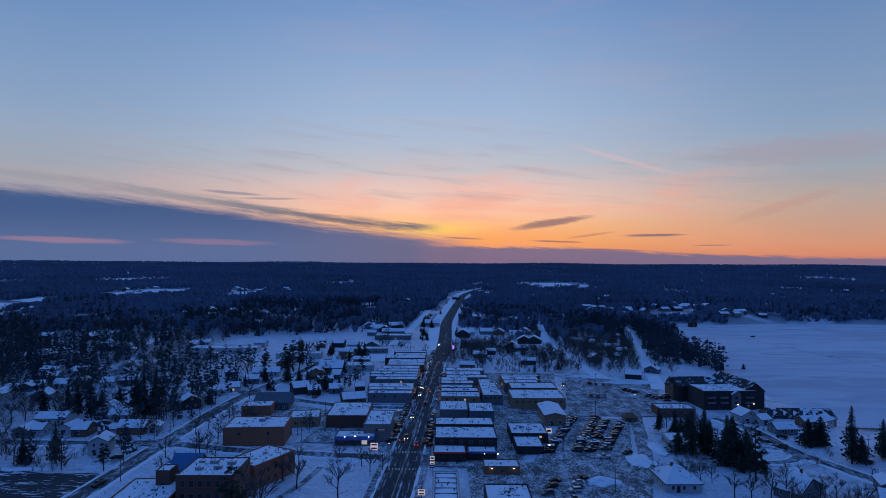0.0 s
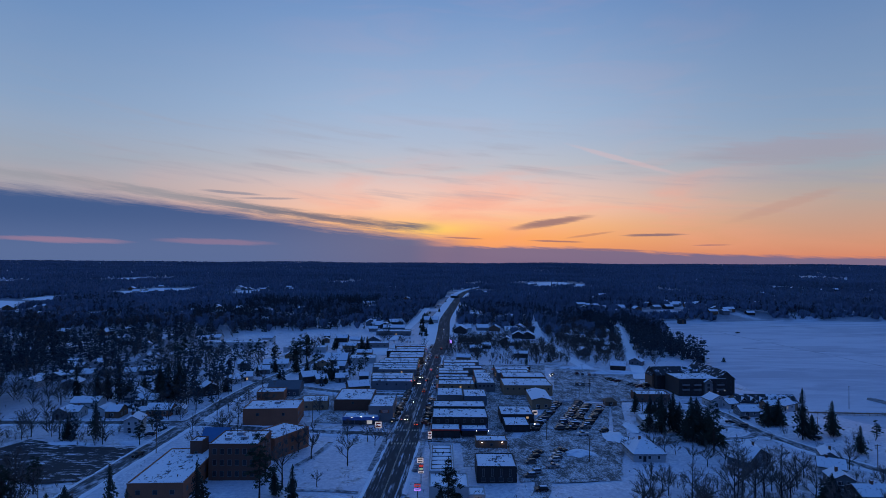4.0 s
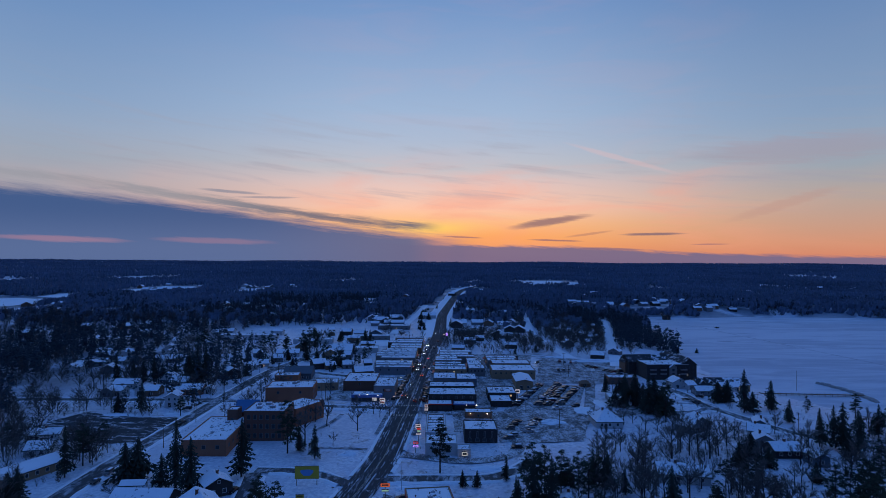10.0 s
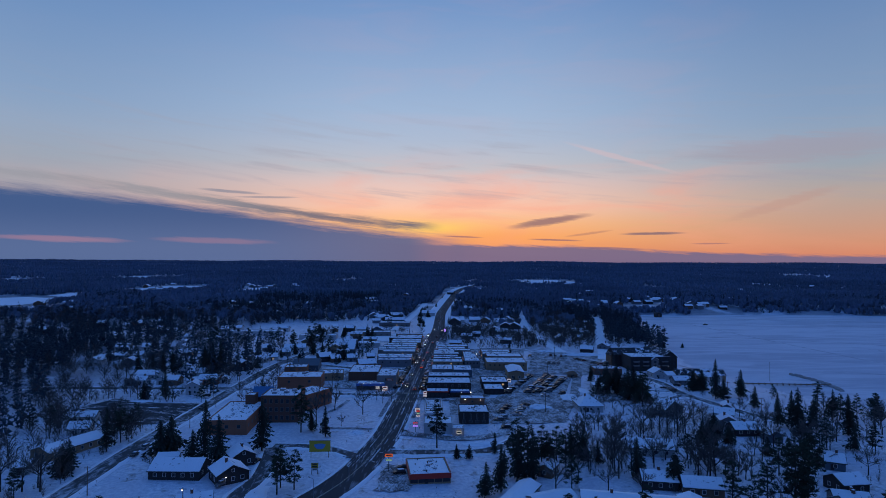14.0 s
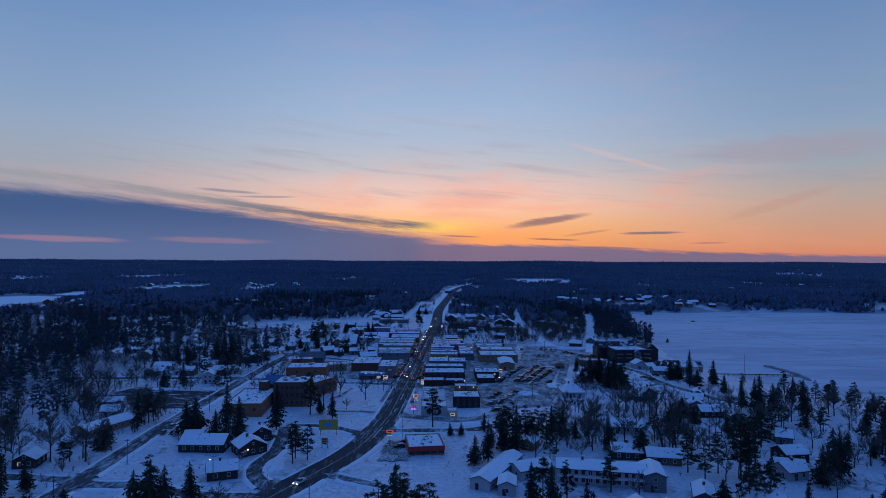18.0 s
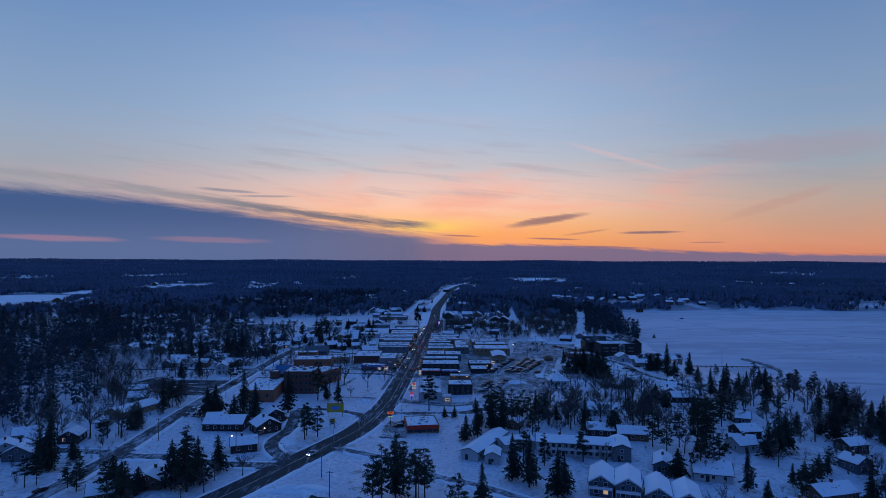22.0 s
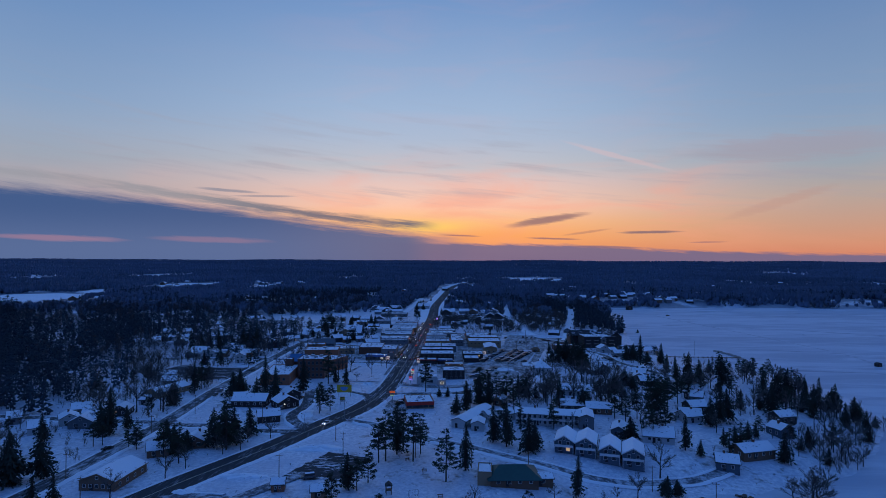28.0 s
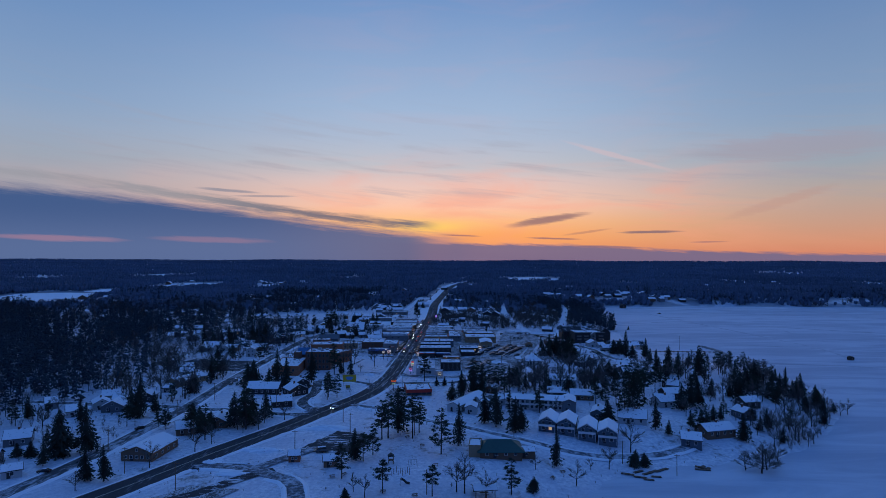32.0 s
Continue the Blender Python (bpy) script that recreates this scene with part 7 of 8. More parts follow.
tree("bare", 183.2, 32.3, 6.5)
tree("bare", 188.4, 36.4, 9.2)
tree("bare", 186.8, 53.9, 11.2)
tree("bare", 177.2, 44.6, 9.5)
tree("bare", 193.8, 63.2, 10.1)
tree("bare", 174.9, 50.2, 8.3)
tree("bare", 190.1, 47.8, 9.6)
tree("bare", 164.9, 42.0, 8.1)
tree("bare", 166.5, 30.5, 9.0)
tree("bare", -57.8, 74.5, 7.5)
tree("bare", -63.9, 63.2, 7.2)
tree("bare", 29.7, -32.3, 8.8)
tree("spruce", 25.9, 99.7, 16.3)
tree("spruce", 33.4, 112.8, 17.1)
tree("spruce", 38.5, 111.0, 18.3)
tree("spruce", 66.7, 127.5, 9.2)
tree("spruce", 77.1, 113.1, 15.0)
tree("spruce", 57.6, 134.7, 13.6)
tree("spruce", 62.1, 132.6, 12.7)
tree("spruce", 141.7, 74.0, 14.8)
tree("spruce", 149.9, 81.0, 18.7)
tree("spruce", 154.9, 84.7, 15.9)
tree("spruce", 184.4, 96.5, 17.9)
tree("spruce", 120.5, 36.2, 6.8)
tree("spruce", 182.2, 104.8, 9.0)
tree("spruce", -5.7, 33.2, 21.9)
tree("pine", 43.8, 122.3, 16.4)
tree("pine", 116.2, 80.9, 23.0)
tree("pine", 123.0, 88.3, 20.5)
tree("pine", 129.6, 96.2, 18.6)
tree("pine", 143.9, 118.2, 15.3)
tree("pine", 134.1, 39.5, 10.4)
tree("pine", 140.1, 42.1, 11.8)
tree("pine", 157.8, 60.9, 9.0)
tree("pine", 103.2, 80.8, 12.8)
tree("pine", 100.0, 88.2, 14.4)
tree("bushy", 87.8, 104.3, 11.7)
tree("bushy", -102.4, 38.7, 12.5)
tree("bushy", -97.5, 34.9, 11.8)
tree("bushy", -93.8, 38.7, 8.6)
tree("bare", 70.5, 113.0, 12.7)
tree("bare", 108.6, 54.1, 10.8)
tree("bare", 140.2, 64.3, 8.7)
tree("bare", 222.1, 140.2, 13.7)
tree("bare", -145.4, 98.8, 17.0)
tree("bare", -137.9, 98.8, 13.7)
tree("bare", -131.7, 98.8, 17.0)
tree("bare", -160.4, 102.9, 11.4)
tree("bare", -166.4, 98.6, 11.2)
tree("bare", -175.5, 102.8, 8.8)
tree("bare", -169.9, 111.6, 13.0)
tree("bare", -76.9, 33.0, 6.9)
tree("bare", -69.8, 34.0, 7.5)
tree("bare", -63.5, 54.6, 8.3)
tree("bare", 100.9, 108.7, 11.7)
tree("bare", 108.4, 104.4, 14.1)
tree("bare", 99.8, 113.2, 14.5)
tree("bare", 102.0, 104.3, 17.0)
tree("bare", -81.3, 38.7, 7.7)
tree("bare", -71.7, 49.0, 6.1)
tree("spruce", -143.8, 63.2, 14.0)
tree("pine", -132.3, 44.6, 9.0)
tree("pine", -119.3, 41.1, 9.0)
tree("pine", -114.8, 38.6, 9.0)
tree("pine", -77.4, 38.7, 22.1)
tree("pine", -86.3, 49.0, 12.1)
tree("spruce", -132.9, 140.9, 18.4)
tree("spruce", -88.3, 131.1, 24.0)
tree("spruce", -81.5, 126.9, 19.0)
tree("spruce", -93.3, 131.1, 12.1)
tree("spruce", -46.8, 162.9, 13.5)
tree("spruce", -55.2, 171.8, 9.6)
tree("spruce", -69.0, 141.6, 21.7)
tree("pine", -50.4, 97.0, 15.0)
tree("pine", -45.5, 101.0, 13.5)
tree("pine", -50.8, 103.0, 14.5)
tree("spruce", 22.4, 142.8, 7.9)
tree("spruce", 27.5, 140.4, 8.7)
tree("spruce", 28.7, 115.3, 9.7)
tree("spruce", 11.4, 133.4, 6.0)
tree("spruce", 16.5, 133.4, 6.0)
tree("spruce", 167.8, 181.4, 16.3)
tree("spruce", 179.7, 190.0, 15.5)
tree("spruce", 175.3, 177.4, 19.8)
tree("spruce", 180.1, 173.5, 15.8)
tree("spruce", 203.3, 194.8, 15.0)
tree("spruce", 180.9, 242.3, 9.3)
tree("spruce", 176.9, 219.1, 11.5)
tree("spruce", 170.1, 165.9, 11.8)
for x, y, h in ((103.5, 246, 19), (107, 238, 21), (112, 234, 20), (117, 240, 18), (110, 249, 19), (103, 236, 16), (119, 233, 15)):
    tree("bushy" if h < 19 else "spruce", x, y, h, girth=1.1)
tree("bushy", -108.1, 135.3, 14.4)
tree("bushy", -105.3, 138.8, 15.3)
tree("bushy", -133.7, 113.6, 11.5)
tree("bushy", 129.5, 165.3, 10.6)
tree("bushy", 119.6, 154.8, 10.1)
tree("bushy", 131.0, 154.9, 7.9)
tree("bushy", 139.7, 139.4, 7.4)
tree("pine", -133.9, 153.5, 15.6)
tree("pine", -136.9, 172.1, 12.3)
tree("pine", -59.2, 168.6, 21.2)
tree("pine", 3.5, 147.5, 19.8)
tree("pine", 34.2, 121.1, 19.3)
tree("pine", 39.0, 126.2, 16.6)
tree("pine", 33.9, 132.5, 12.2)
tree("pine", 49.2, 121.3, 16.2)
tree("pine", 53.2, 123.3, 14.8)
tree("pine", 59.9, 135.6, 11.8)
tree("pine", 47.2, 127.3, 11.9)
tree("pine", 93.1, 116.0, 9.0)
tree("pine", 104.0, 133.4, 10.2)
tree("pine", 108.6, 128.0, 10.0)
tree("pine", 111.3, 125.5, 12.8)
tree("pine", 131.3, 116.4, 13.9)
tree("pine", 136.1, 116.4, 13.6)
tree("pine", 154.2, 128.5, 13.0)
tree("pine", 152.8, 133.9, 10.3)
tree("bare", -35.1, 201.3, 13.5)
tree("bare", -42.6, 179.9, 5.2)
tree("bare", -22.5, 226.7, 8.8)
tree("bare", 71.3, 121.5, 13.9)
tree("bare", 74.5, 122.5, 11.7)
tree("bare", 111.2, 116.2, 10.2)
tree("bare", 116.0, 116.2, 9.2)
tree("bare", 151.7, 173.1, 9.7)
tree("bare", 111.2, 172.6, 14.5)
tree("bare", 112.8, 165.1, 15.3)
tree("bare", 103.8, 172.5, 14.5)
tree("bare", 97.3, 164.9, 17.0)
tree("bare", 106.0, 168.7, 13.1)
tree("bare", 118.0, 168.9, 11.9)
tree("bare", 127.2, 180.8, 11.2)
tree("bare", 72.0, 133.0, 11.2)
tree("bare", -104.9, 120.6, 6.7)
tree("bare", -54.2, 178.1, 17.0)
tree("bare", -62.5, 186.3, 14.0)
tree("bare", 72.1, 172.0, 10.9)
tree("bare", 134.3, 139.4, 7.4)
tree("bare", 154.3, 145.6, 8.7)
tree("bare", 167.7, 158.8, 8.0)
tree("bare", 169.7, 145.8, 9.7)
tree("spruce", -151.5, 233.0, 16.5)
tree("spruce", -163.1, 231.5, 10.9)
tree("spruce", -200.9, 298.6, 19.2)
tree("spruce", -198.9, 315.6, 12.5)
tree("spruce", -186.5, 304.3, 15.9)
tree("spruce", -178.3, 301.2, 20.0)
tree("spruce", -150.3, 299.6, 24.0)
tree("spruce", -147.3, 305.1, 24.0)
tree("spruce", -160.2, 310.5, 19.1)
tree("spruce", -171.6, 316.2, 12.0)
tree("spruce", -119.3, 350.4, 13.3)
tree("spruce", -71.9, 363.8, 11.7)
tree("spruce", 108.2, 235.8, 19.4)
tree("spruce", 106.0, 238.4, 15.8)
tree("spruce", 114.0, 238.5, 11.3)
tree("spruce", 164.1, 238.0, 22.9)
tree("spruce", 183.1, 246.5, 15.4)
tree("spruce", 242.9, 478.3, 6.8)
tree("spruce", 222.7, 472.1, 6.7)
tree("spruce", -67.4, 477.8, 15.4)
tree("spruce", -63.2, 480.6, 14.2)
tree("spruce", -140.3, 333.2, 10.1)
tree("spruce", 114.2, 227.7, 7.5)
tree("spruce", -174.5, 304.6, 13.0)
tree("spruce", -63.8, 367.1, 7.7)
tree("pine", -114.3, 432.0, 18.5)
tree("pine", -109.0, 432.1, 21.3)
tree("pine", -106.9, 443.6, 19.0)
tree("pine", -146.1, 447.2, 16.1)
tree("pine", -152.4, 447.0, 15.3)
tree("pine", -128.6, 431.5, 15.6)
tree("pine", 115.4, 219.0, 21.1)
tree("pine", -197.6, 429.5, 18.4)
tree("pine", -198.5, 418.7, 16.7)
tree("pine", 105.6, 251.0, 11.9)
tree("pine", 109.2, 251.1, 13.0)
tree("pine", 106.4, 258.6, 13.4)
tree("bushy", 160.8, 261.1, 11.9)
tree("bushy", 166.3, 261.2, 12.8)
tree("bushy", 170.4, 241.4, 10.3)
tree("bushy", 108.0, 277.1, 6.8)
tree("bushy", -129.3, 329.5, 7.8)
tree("bushy", 110.7, 275.4, 7.8)
tree("bushy", 99.6, 250.9, 9.5)
tree("bare", -50.8, 208.6, 13.8)
tree("bare", -57.9, 216.5, 9.2)
tree("bare", -27.2, 225.6, 8.5)
tree("bare", -41.1, 238.0, 7.9)
tree("bare", 68.3, 200.8, 7.8)
tree("bare", 104.7, 201.3, 8.7)
tree("bare", 117.2, 202.5, 10.3)
tree("bare", 128.8, 202.6, 7.4)
tree("bare", -208.8, 288.1, 12.3)
tree("bare", -205.6, 293.2, 12.5)
tree("bare", -180.6, 246.2, 7.0)
tree("bare", -167.3, 232.7, 8.8)
tree("bare", 92.7, 213.2, 9.0)
tree("bare", 98.0, 216.0, 6.1)
tree("bare", 89.9, 218.6, 10.3)
tree("bare", 79.5, 218.5, 7.2)
tree("bare", 134.9, 203.7, 7.7)
tree("bare", 112.5, 203.4, 7.6)
tree("bare", 99.9, 203.2, 8.6)
tree("bare", -166.4, 322.4, 9.2)
tree("bare", -137.9, 294.6, 9.8)
tree("bare", -31.2, 231.7, 7.6)


# ---- woods ----
def in_foot(x, y, pad=2.5):
    for fx, fy, rot, w, d in FOOT:
        a = radians(rot)
        dx, dy = x - fx, y - fy
        u, v = dx * math.cos(a) + dy * math.sin(a), -dx * math.sin(a) + dy * math.cos(a)
        if -pad < u < w + pad and -pad < v < d + pad:
            return True
    return False


ROADPTS = np.array([(p[0], p[1], w) for pts, w in ROADS for p in pts])


def near_road(x, y, pad=2.5):
    d = np.hypot(ROADPTS[:, 0] - x, ROADPTS[:, 1] - y) - ROADPTS[:, 2] / 2
    return d.min() < pad


def in_lot(x, y):
    for q in LOTS:
        s = [((q[(i + 1) % 4] - q[i]).x * (y - q[i].y) - (q[(i + 1) % 4] - q[i]).y * (x - q[i].x)) for i in range(4)]
        if all(k > -20 for k in s) or all(k < 20 for k in s):
            return True
    return False


def free(x, y, pad=2.5):
    return gz(x, y) > LAKE_Z + 0.4 and not near_road(x, y, pad) and not in_foot(x, y, pad) and not in_lot(x, y)


CLEAR = [(-745, 890, 120, 130), (-590, 1180, 80, 120), (-390, 1170, 38, 70), (280, 1500, 110, 140), (-700, 1030, 44, 60), (-900, 1700, 110, 150), (-1150, 1500, 90, 110), (1150, 1320, 80, 120), (820, 1420, 50, 100), (-645, 770, 95, 60),
         (500, 1250, 40, 80), (-250, 1500, 50, 100), (1300, 2000, 90, 150), (-470, 800, 26, 50), (-150, 598, 66, 22), (-160, 500, 60, 26),
         (-52, 470, 40, 70), (-140, 535, 78, 90), (90, 1500, 40, 60), (20, 620, 46, 60), (-640, 560, 40, 50), (-300, 610, 24, 26), (330, 880, 60, 30), (460, 870, 40, 20), (780, 880, 60, 24), (-800, 810, 130, 60),
         (-5, 640, 30, 130), (0, 800, 24, 140), (12, 940, 22, 150), (32, 1120, 26, 130), (75, 1230, 50, 60)]

# far houses in their hamlets, and a few strewn between
RH = random.Random(8)
HAMLETS = [(-590, 1190, 80, 110, 9), (-410, 1245, 45, 40, 5), (275, 1350, 85, 40, 12), (320, 915, 110, 52, 18), (400, 868, 70, 16, 5), (-330, 832, 30, 22, 4), (-620, 850, 30, 22, 3), (890, 1265, 60, 40, 5), (-60, 660, 30, 40, 4), (45, 610, 40, 40, 5),
           (0, 850, 680, 430, 26)]
for hx, hy, hw, hd, n in HAMLETS:
    k = tries = 0
    while k < n and tries < 400:
        tries += 1
        x, y = hx + RH.uniform(-hw, hw), hy + RH.uniform(-hd, hd)
        if y < 480 and -200 < x < 200 or not free(x, y, 4) or abs(x) > (y + 100) * 0.75:
            continue
        gable_house("far house with a snow-covered roof among trees", x, y, RH.uniform(-25, 25), RH.uniform(9, 15), RH.uniform(8, 11), RH.uniform(2.8, 4.5), RH.choice((M_GREYS, M_WHITE, M_DARKS, M_BROWNS)), RH.choice("xxy"), snow=M_SNOW, group="far houses")
        CLEAR.append((x + 6, y - 8, 12, 26))
        k += 1

RS = random.Random(14)
k = 0
while k < 24:
    x, y = RS.choice((RS.uniform(-125, -48), RS.uniform(-125, -48), RS.uniform(10, 150))), RS.uniform(330, 600)
    if (x > 0 and y < 430) or not free(x, y, 5) or not free(x + 8, y + 6, 4):
        continue
    gable_house(RS.choice(("small back-yard house with a snow-covered roof", "narrow town house with a snow-covered roof", "low wooden house with a snow-covered roof")), x, y, RS.uniform(-8, 14), RS.uniform(6, 13), RS.uniform(6, 10), RS.uniform(2.5, 4.2),
                RS.choice((M_GREYS, M_DARKS, M_BROWNS, M_BLUES, M_TAN, M_WHITE)), RS.choice("xxy"), group="town houses behind the stores")
    k += 1

RV = random.Random(23)
k = tries = 0
while k < 14 and tries < 900:
    tries += 1
    y = RV.uniform(150, 560)
    x = RV.uniform(20 - 0.49 * (y + 240), -125)
    if not free(x, y, 4) or not free(x + 10, y + 7, 4):
        continue
    gable_house(RV.choice(("white wooden house with a snow-covered roof among trees", "grey house with a snow-covered roof among trees", "low brown house with a snow-covered roof among trees")), x, y, RV.uniform(-12, 12), RV.uniform(9, 15), RV.uniform(7, 10), RV.uniform(2.8, 4.2),
                RV.choice((M_GREYS, M_WHITE, M_BROWNS, M_WHITE)), RV.choice("xxy"), group="houses west of the street")
    CLEAR.append((x + 5, y - 7, 11, 15))
    k += 1
RW = random.Random(11)


def grove(kinds, n, x0, x1, y0, y1, h0, h1):
    """Single trees strewn over a patch of ground."""
    k = tries = 0
    while k < n and tries < n * 6:
        tries += 1
        x, y = RW.uniform(x0, x1), RW.uniform(y0, y1)
        if free(x, y):
            tree(RW.choice(kinds), x, y, RW.uniform(h0, h1))
            k += 1


grove(("bare",), 34, 56, 112, 118, 178, 8, 13)
grove(("bare",), 24, 112, 165, 110, 200, 7, 12)
grove(("bare", "bare", "bare", "pine"), 26, 165, 235, 110, 200, 7, 14)
grove(("bare", "bare", "pine", "spruce"), 34, 165, 255, 30, 120, 7, 14)
grove(("spruce", "pine", "bare"), 16, 195, 250, 120, 240, 8, 14)
grove(("bare", "bare", "pine"), 13, -200, -125, 30, 120, 7, 13)
grove(("bare", "bare", "spruce"), 14, -210, -130, -30, 60, 6, 12)
grove(("bare",), 18, -128, -90, 200, 340, 6, 10)
grove(("bare", "bare", "spruce", "pine"), 44, -125, -50, 300, 520, 6, 13)
grove(("bare", "bare", "bare", "spruce"), 30, 5, 110, 425, 560, 6, 11)
grove(("bare", "spruce"), 16, 100, 135, 240, 300, 6, 12)
grove(("pine", "pine", "spruce", "bare"), 16, 122, 240, 84, 210, 9, 15)
grove(("pine", "bare", "bare"), 14, 30, 120, 60, 120, 8, 15)
grove(("pine", "spruce", "bare"), 12, -185, -128, 60, 250, 8, 15)
for x, y, h, q in ((143.3, -1.5, 11.5, 1.5), (147.5, 2.5, 9.5, 1.6), (138.5, 2.0, 8.5, 1.4), (158, 13, 8, 1.4)):
    tree("bare", x, y, h, girth=q)
for i in range(40):
    x, y = RW.uniform(-90, 160), RW.uniform(-30, 180)
    if free(x, y):
        shrub(x, y, RW.uniform(0.8, 2.0))


def arrays(mesh):
    v = np.array(mesh.v, float)
    tri = []
    for q in mesh.f:
        for i in range(1, len(q) - 1):
            tri.append((q[0], q[i], q[i + 1]))
    return v, np.array(tri, int)


def strew(name, protos, places, mat, label):
    """One mesh of many trees too many to count. places: x, y, z, height, turn."""
    V, F, n = [], [], 0
    for i, (x, y, z, h, a) in enumerate(places):
        v, f = protos[i % len(protos)]
        c, s = math.cos(a), math.sin(a)
        w = v.copy()
        w[:, 0], w[:, 1] = (v[:, 0] * c - v[:, 1] * s) * h + x, (v[:, 0] * s + v[:, 1] * c) * h + y
        w[:, 2] = v[:, 2] * h + z
        V.append(w)
        F.append(f + n)
        n += len(v)
    if not V:
        return
    V, F = np.concatenate(V), np.concatenate(F)
    me = bpy.data.meshes.new(name)
    me.vertices.add(len(V))
    me.vertices.foreach_set("co", V.ravel())
    me.loops.add(len(F) * 3)
    me.loops.foreach_set("vertex_index", F.ravel().astype(np.int32))
    me.polygons.add(len(F))
    me.polygons.foreach_set("loop_start", np.arange(0, len(F) * 3, 3, dtype=np.int32))
    me.update()
    me.validate()
    me.materials.append(mat)
    tagged(new(name, me), label, "woods", kind="stuff")


def far_conifer(seed, tiers=3, sides=5):
    r = random.Random(seed)
    m = Mesh()
    for t in range(tiers):
        z0, z1 = 0.08 + 0.28 * t, 0.5 + 0.5 * (t + 1) / tiers * 1.0
        rad = 0.19 * (1 - 0.25 * t)
        v = [(math.cos(k * math.tau / sides + t) * rad * r.uniform(0.6, 1.3), math.sin(k * math.tau / sides + t) * rad * r.uniform(0.6, 1.3), z0 + r.uniform(-.05, .05)) for k in range(sides)]
        m.add(v + [(0, 0, min(1.0, z1))], [(k, (k + 1) % sides, sides) for k in range(sides)])
    return arrays(m)


def far_bare(seed, n=16):
    """Bare brush: slender stems and side twigs that taper to their tips."""
    r = random.Random(seed)
    m = Mesh()

    def spray(a, b, w):
        d = b - a
        s = d.cross(Vector((r.gauss(0, 1), r.gauss(0, 1), r.gauss(0, 1)))).normalized() * w
        m.add([a - s, a + s, b], [(0, 1, 2)])
    for k in range(n):
        t, e = r.uniform(0, 6.3), r.uniform(0.08, 0.42)
        a = Vector((math.cos(t) * e * 0.15, math.sin(t) * e * 0.15, r.uniform(0, 0.25)))
        b = Vector((math.cos(t) * e, math.sin(t) * e, r.uniform(0.6, 1.0)))
        spray(a, b, r.uniform(0.008, 0.016))
        for j in range(4):
            p = a + (b - a) * r.uniform(0.35, 0.85)
            spray(p, p + Vector((r.gauss(0, 0.09), r.gauss(0, 0.09), r.uniform(0.06, 0.24))), 0.008)
    return arrays(m)


def far_crown(seed, n=9):
    """The bare crown of a tree far off: a ragged clump of upright sprays."""
    r = random.Random(seed)
    m = Mesh()
    for k in range(n):
        a, e = k * math.tau / n + r.uniform(-.3, .3), r.uniform(0.16, 0.42)
        x, y = math.cos(a) * e, math.sin(a) * e
        px, py = -math.sin(a) * 0.2, math.cos(a) * 0.2
        zz = r.uniform(0.75, 1.0)
        m.add([(x * 0.3, y * 0.3, 0.05), (x * 0.4 + px, y * 0.4 + py, zz * 0.7), (x * 0.9, y * 0.9, zz), (x + -px * 0.8, y - py * 0.8, zz * 0.6)], [(0, 1, 2), (0, 2, 3)])
    return arrays(m)


def bare_crown(seed, n=40):
    """A leafless tree for the woods: a trunk and a rounded crown of fine upright twigs."""
    r = random.Random(seed)
    m = Mesh()

    def spray(a, b, w):
        d = b - a
        s = d.cross(Vector((r.gauss(0, 1), r.gauss(0, 1), r.gauss(0, 1)))).normalized() * w
        m.add([a - s, a + s, b], [(0, 1, 2)])
    spray(Vector((0, 0, 0)), Vector((0.02, 0, 0.85)), 0.016)
    spray(Vector((0, 0, 0)), Vector((0, 0.02, 0.8)), 0.016)
    for k in range(n):
        a = r.uniform(0, 6.3)
        u = r.uniform(0.1, 1.0)
        e = 0.34 * math.sin(math.pi * (0.2 + 0.72 * u)) * r.uniform(0.35, 1.1)
        z = 0.28 + 0.66 * u
        b = Vector((math.cos(a) * e, math.sin(a) * e, z))
        q = Vector((b.x * 0.25, b.y * 0.25, z - 0.12 - e * 0.55))
        spray(q, b, r.uniform(0.007, 0.013))
        for j in range(3):
            p = q + (b - q) * r.uniform(0.45, 1.0)
            spray(p, p + Vector((b.x * 0.35 + r.gauss(0, 0.07), b.y * 0.35 + r.gauss(0, 0.07), r.uniform(0.02, 0.15))), 0.011)
    return arrays(m)


def wood_pine(seed):
    """A tall pine for the woods: bare trunk below, loose layers of tufts above."""
    r = random.Random(seed)
    m = Mesh().tube((0, 0, 0), (0, 0, 0.95), 0.012, 0.004, 3)
    bare = r.uniform(0.15, 0.4)
    for i in range(30):
        u = r.random()
        rad = 0.2 * (0.2 + 0.85 * (1 - u) ** 0.8) * min(1.0, 0.6 + 2.0 * u)
        a, q = r.uniform(0, 6.3), rad * r.uniform(0.2, 1.15)
        c = Vector((math.cos(a) * q, math.sin(a) * q, bare + (0.98 - bare) * u))
        for k in range(5):
            d = Vector((r.gauss(0, 1), r.gauss(0, 1), r.gauss(0.1, 0.5))).normalized() * r.uniform(0.06, 0.1)
            e = d.cross(Vector((r.gauss(0, 1), r.gauss(0, 1), r.gauss(0, 1)))).normalized() * 0.026
            m.add([c - e, c + e, c + d], [(0, 1, 2)])
    return arrays(m)


def scaled(mesh, h):
    v, f = arrays(mesh)
    return v / h, f


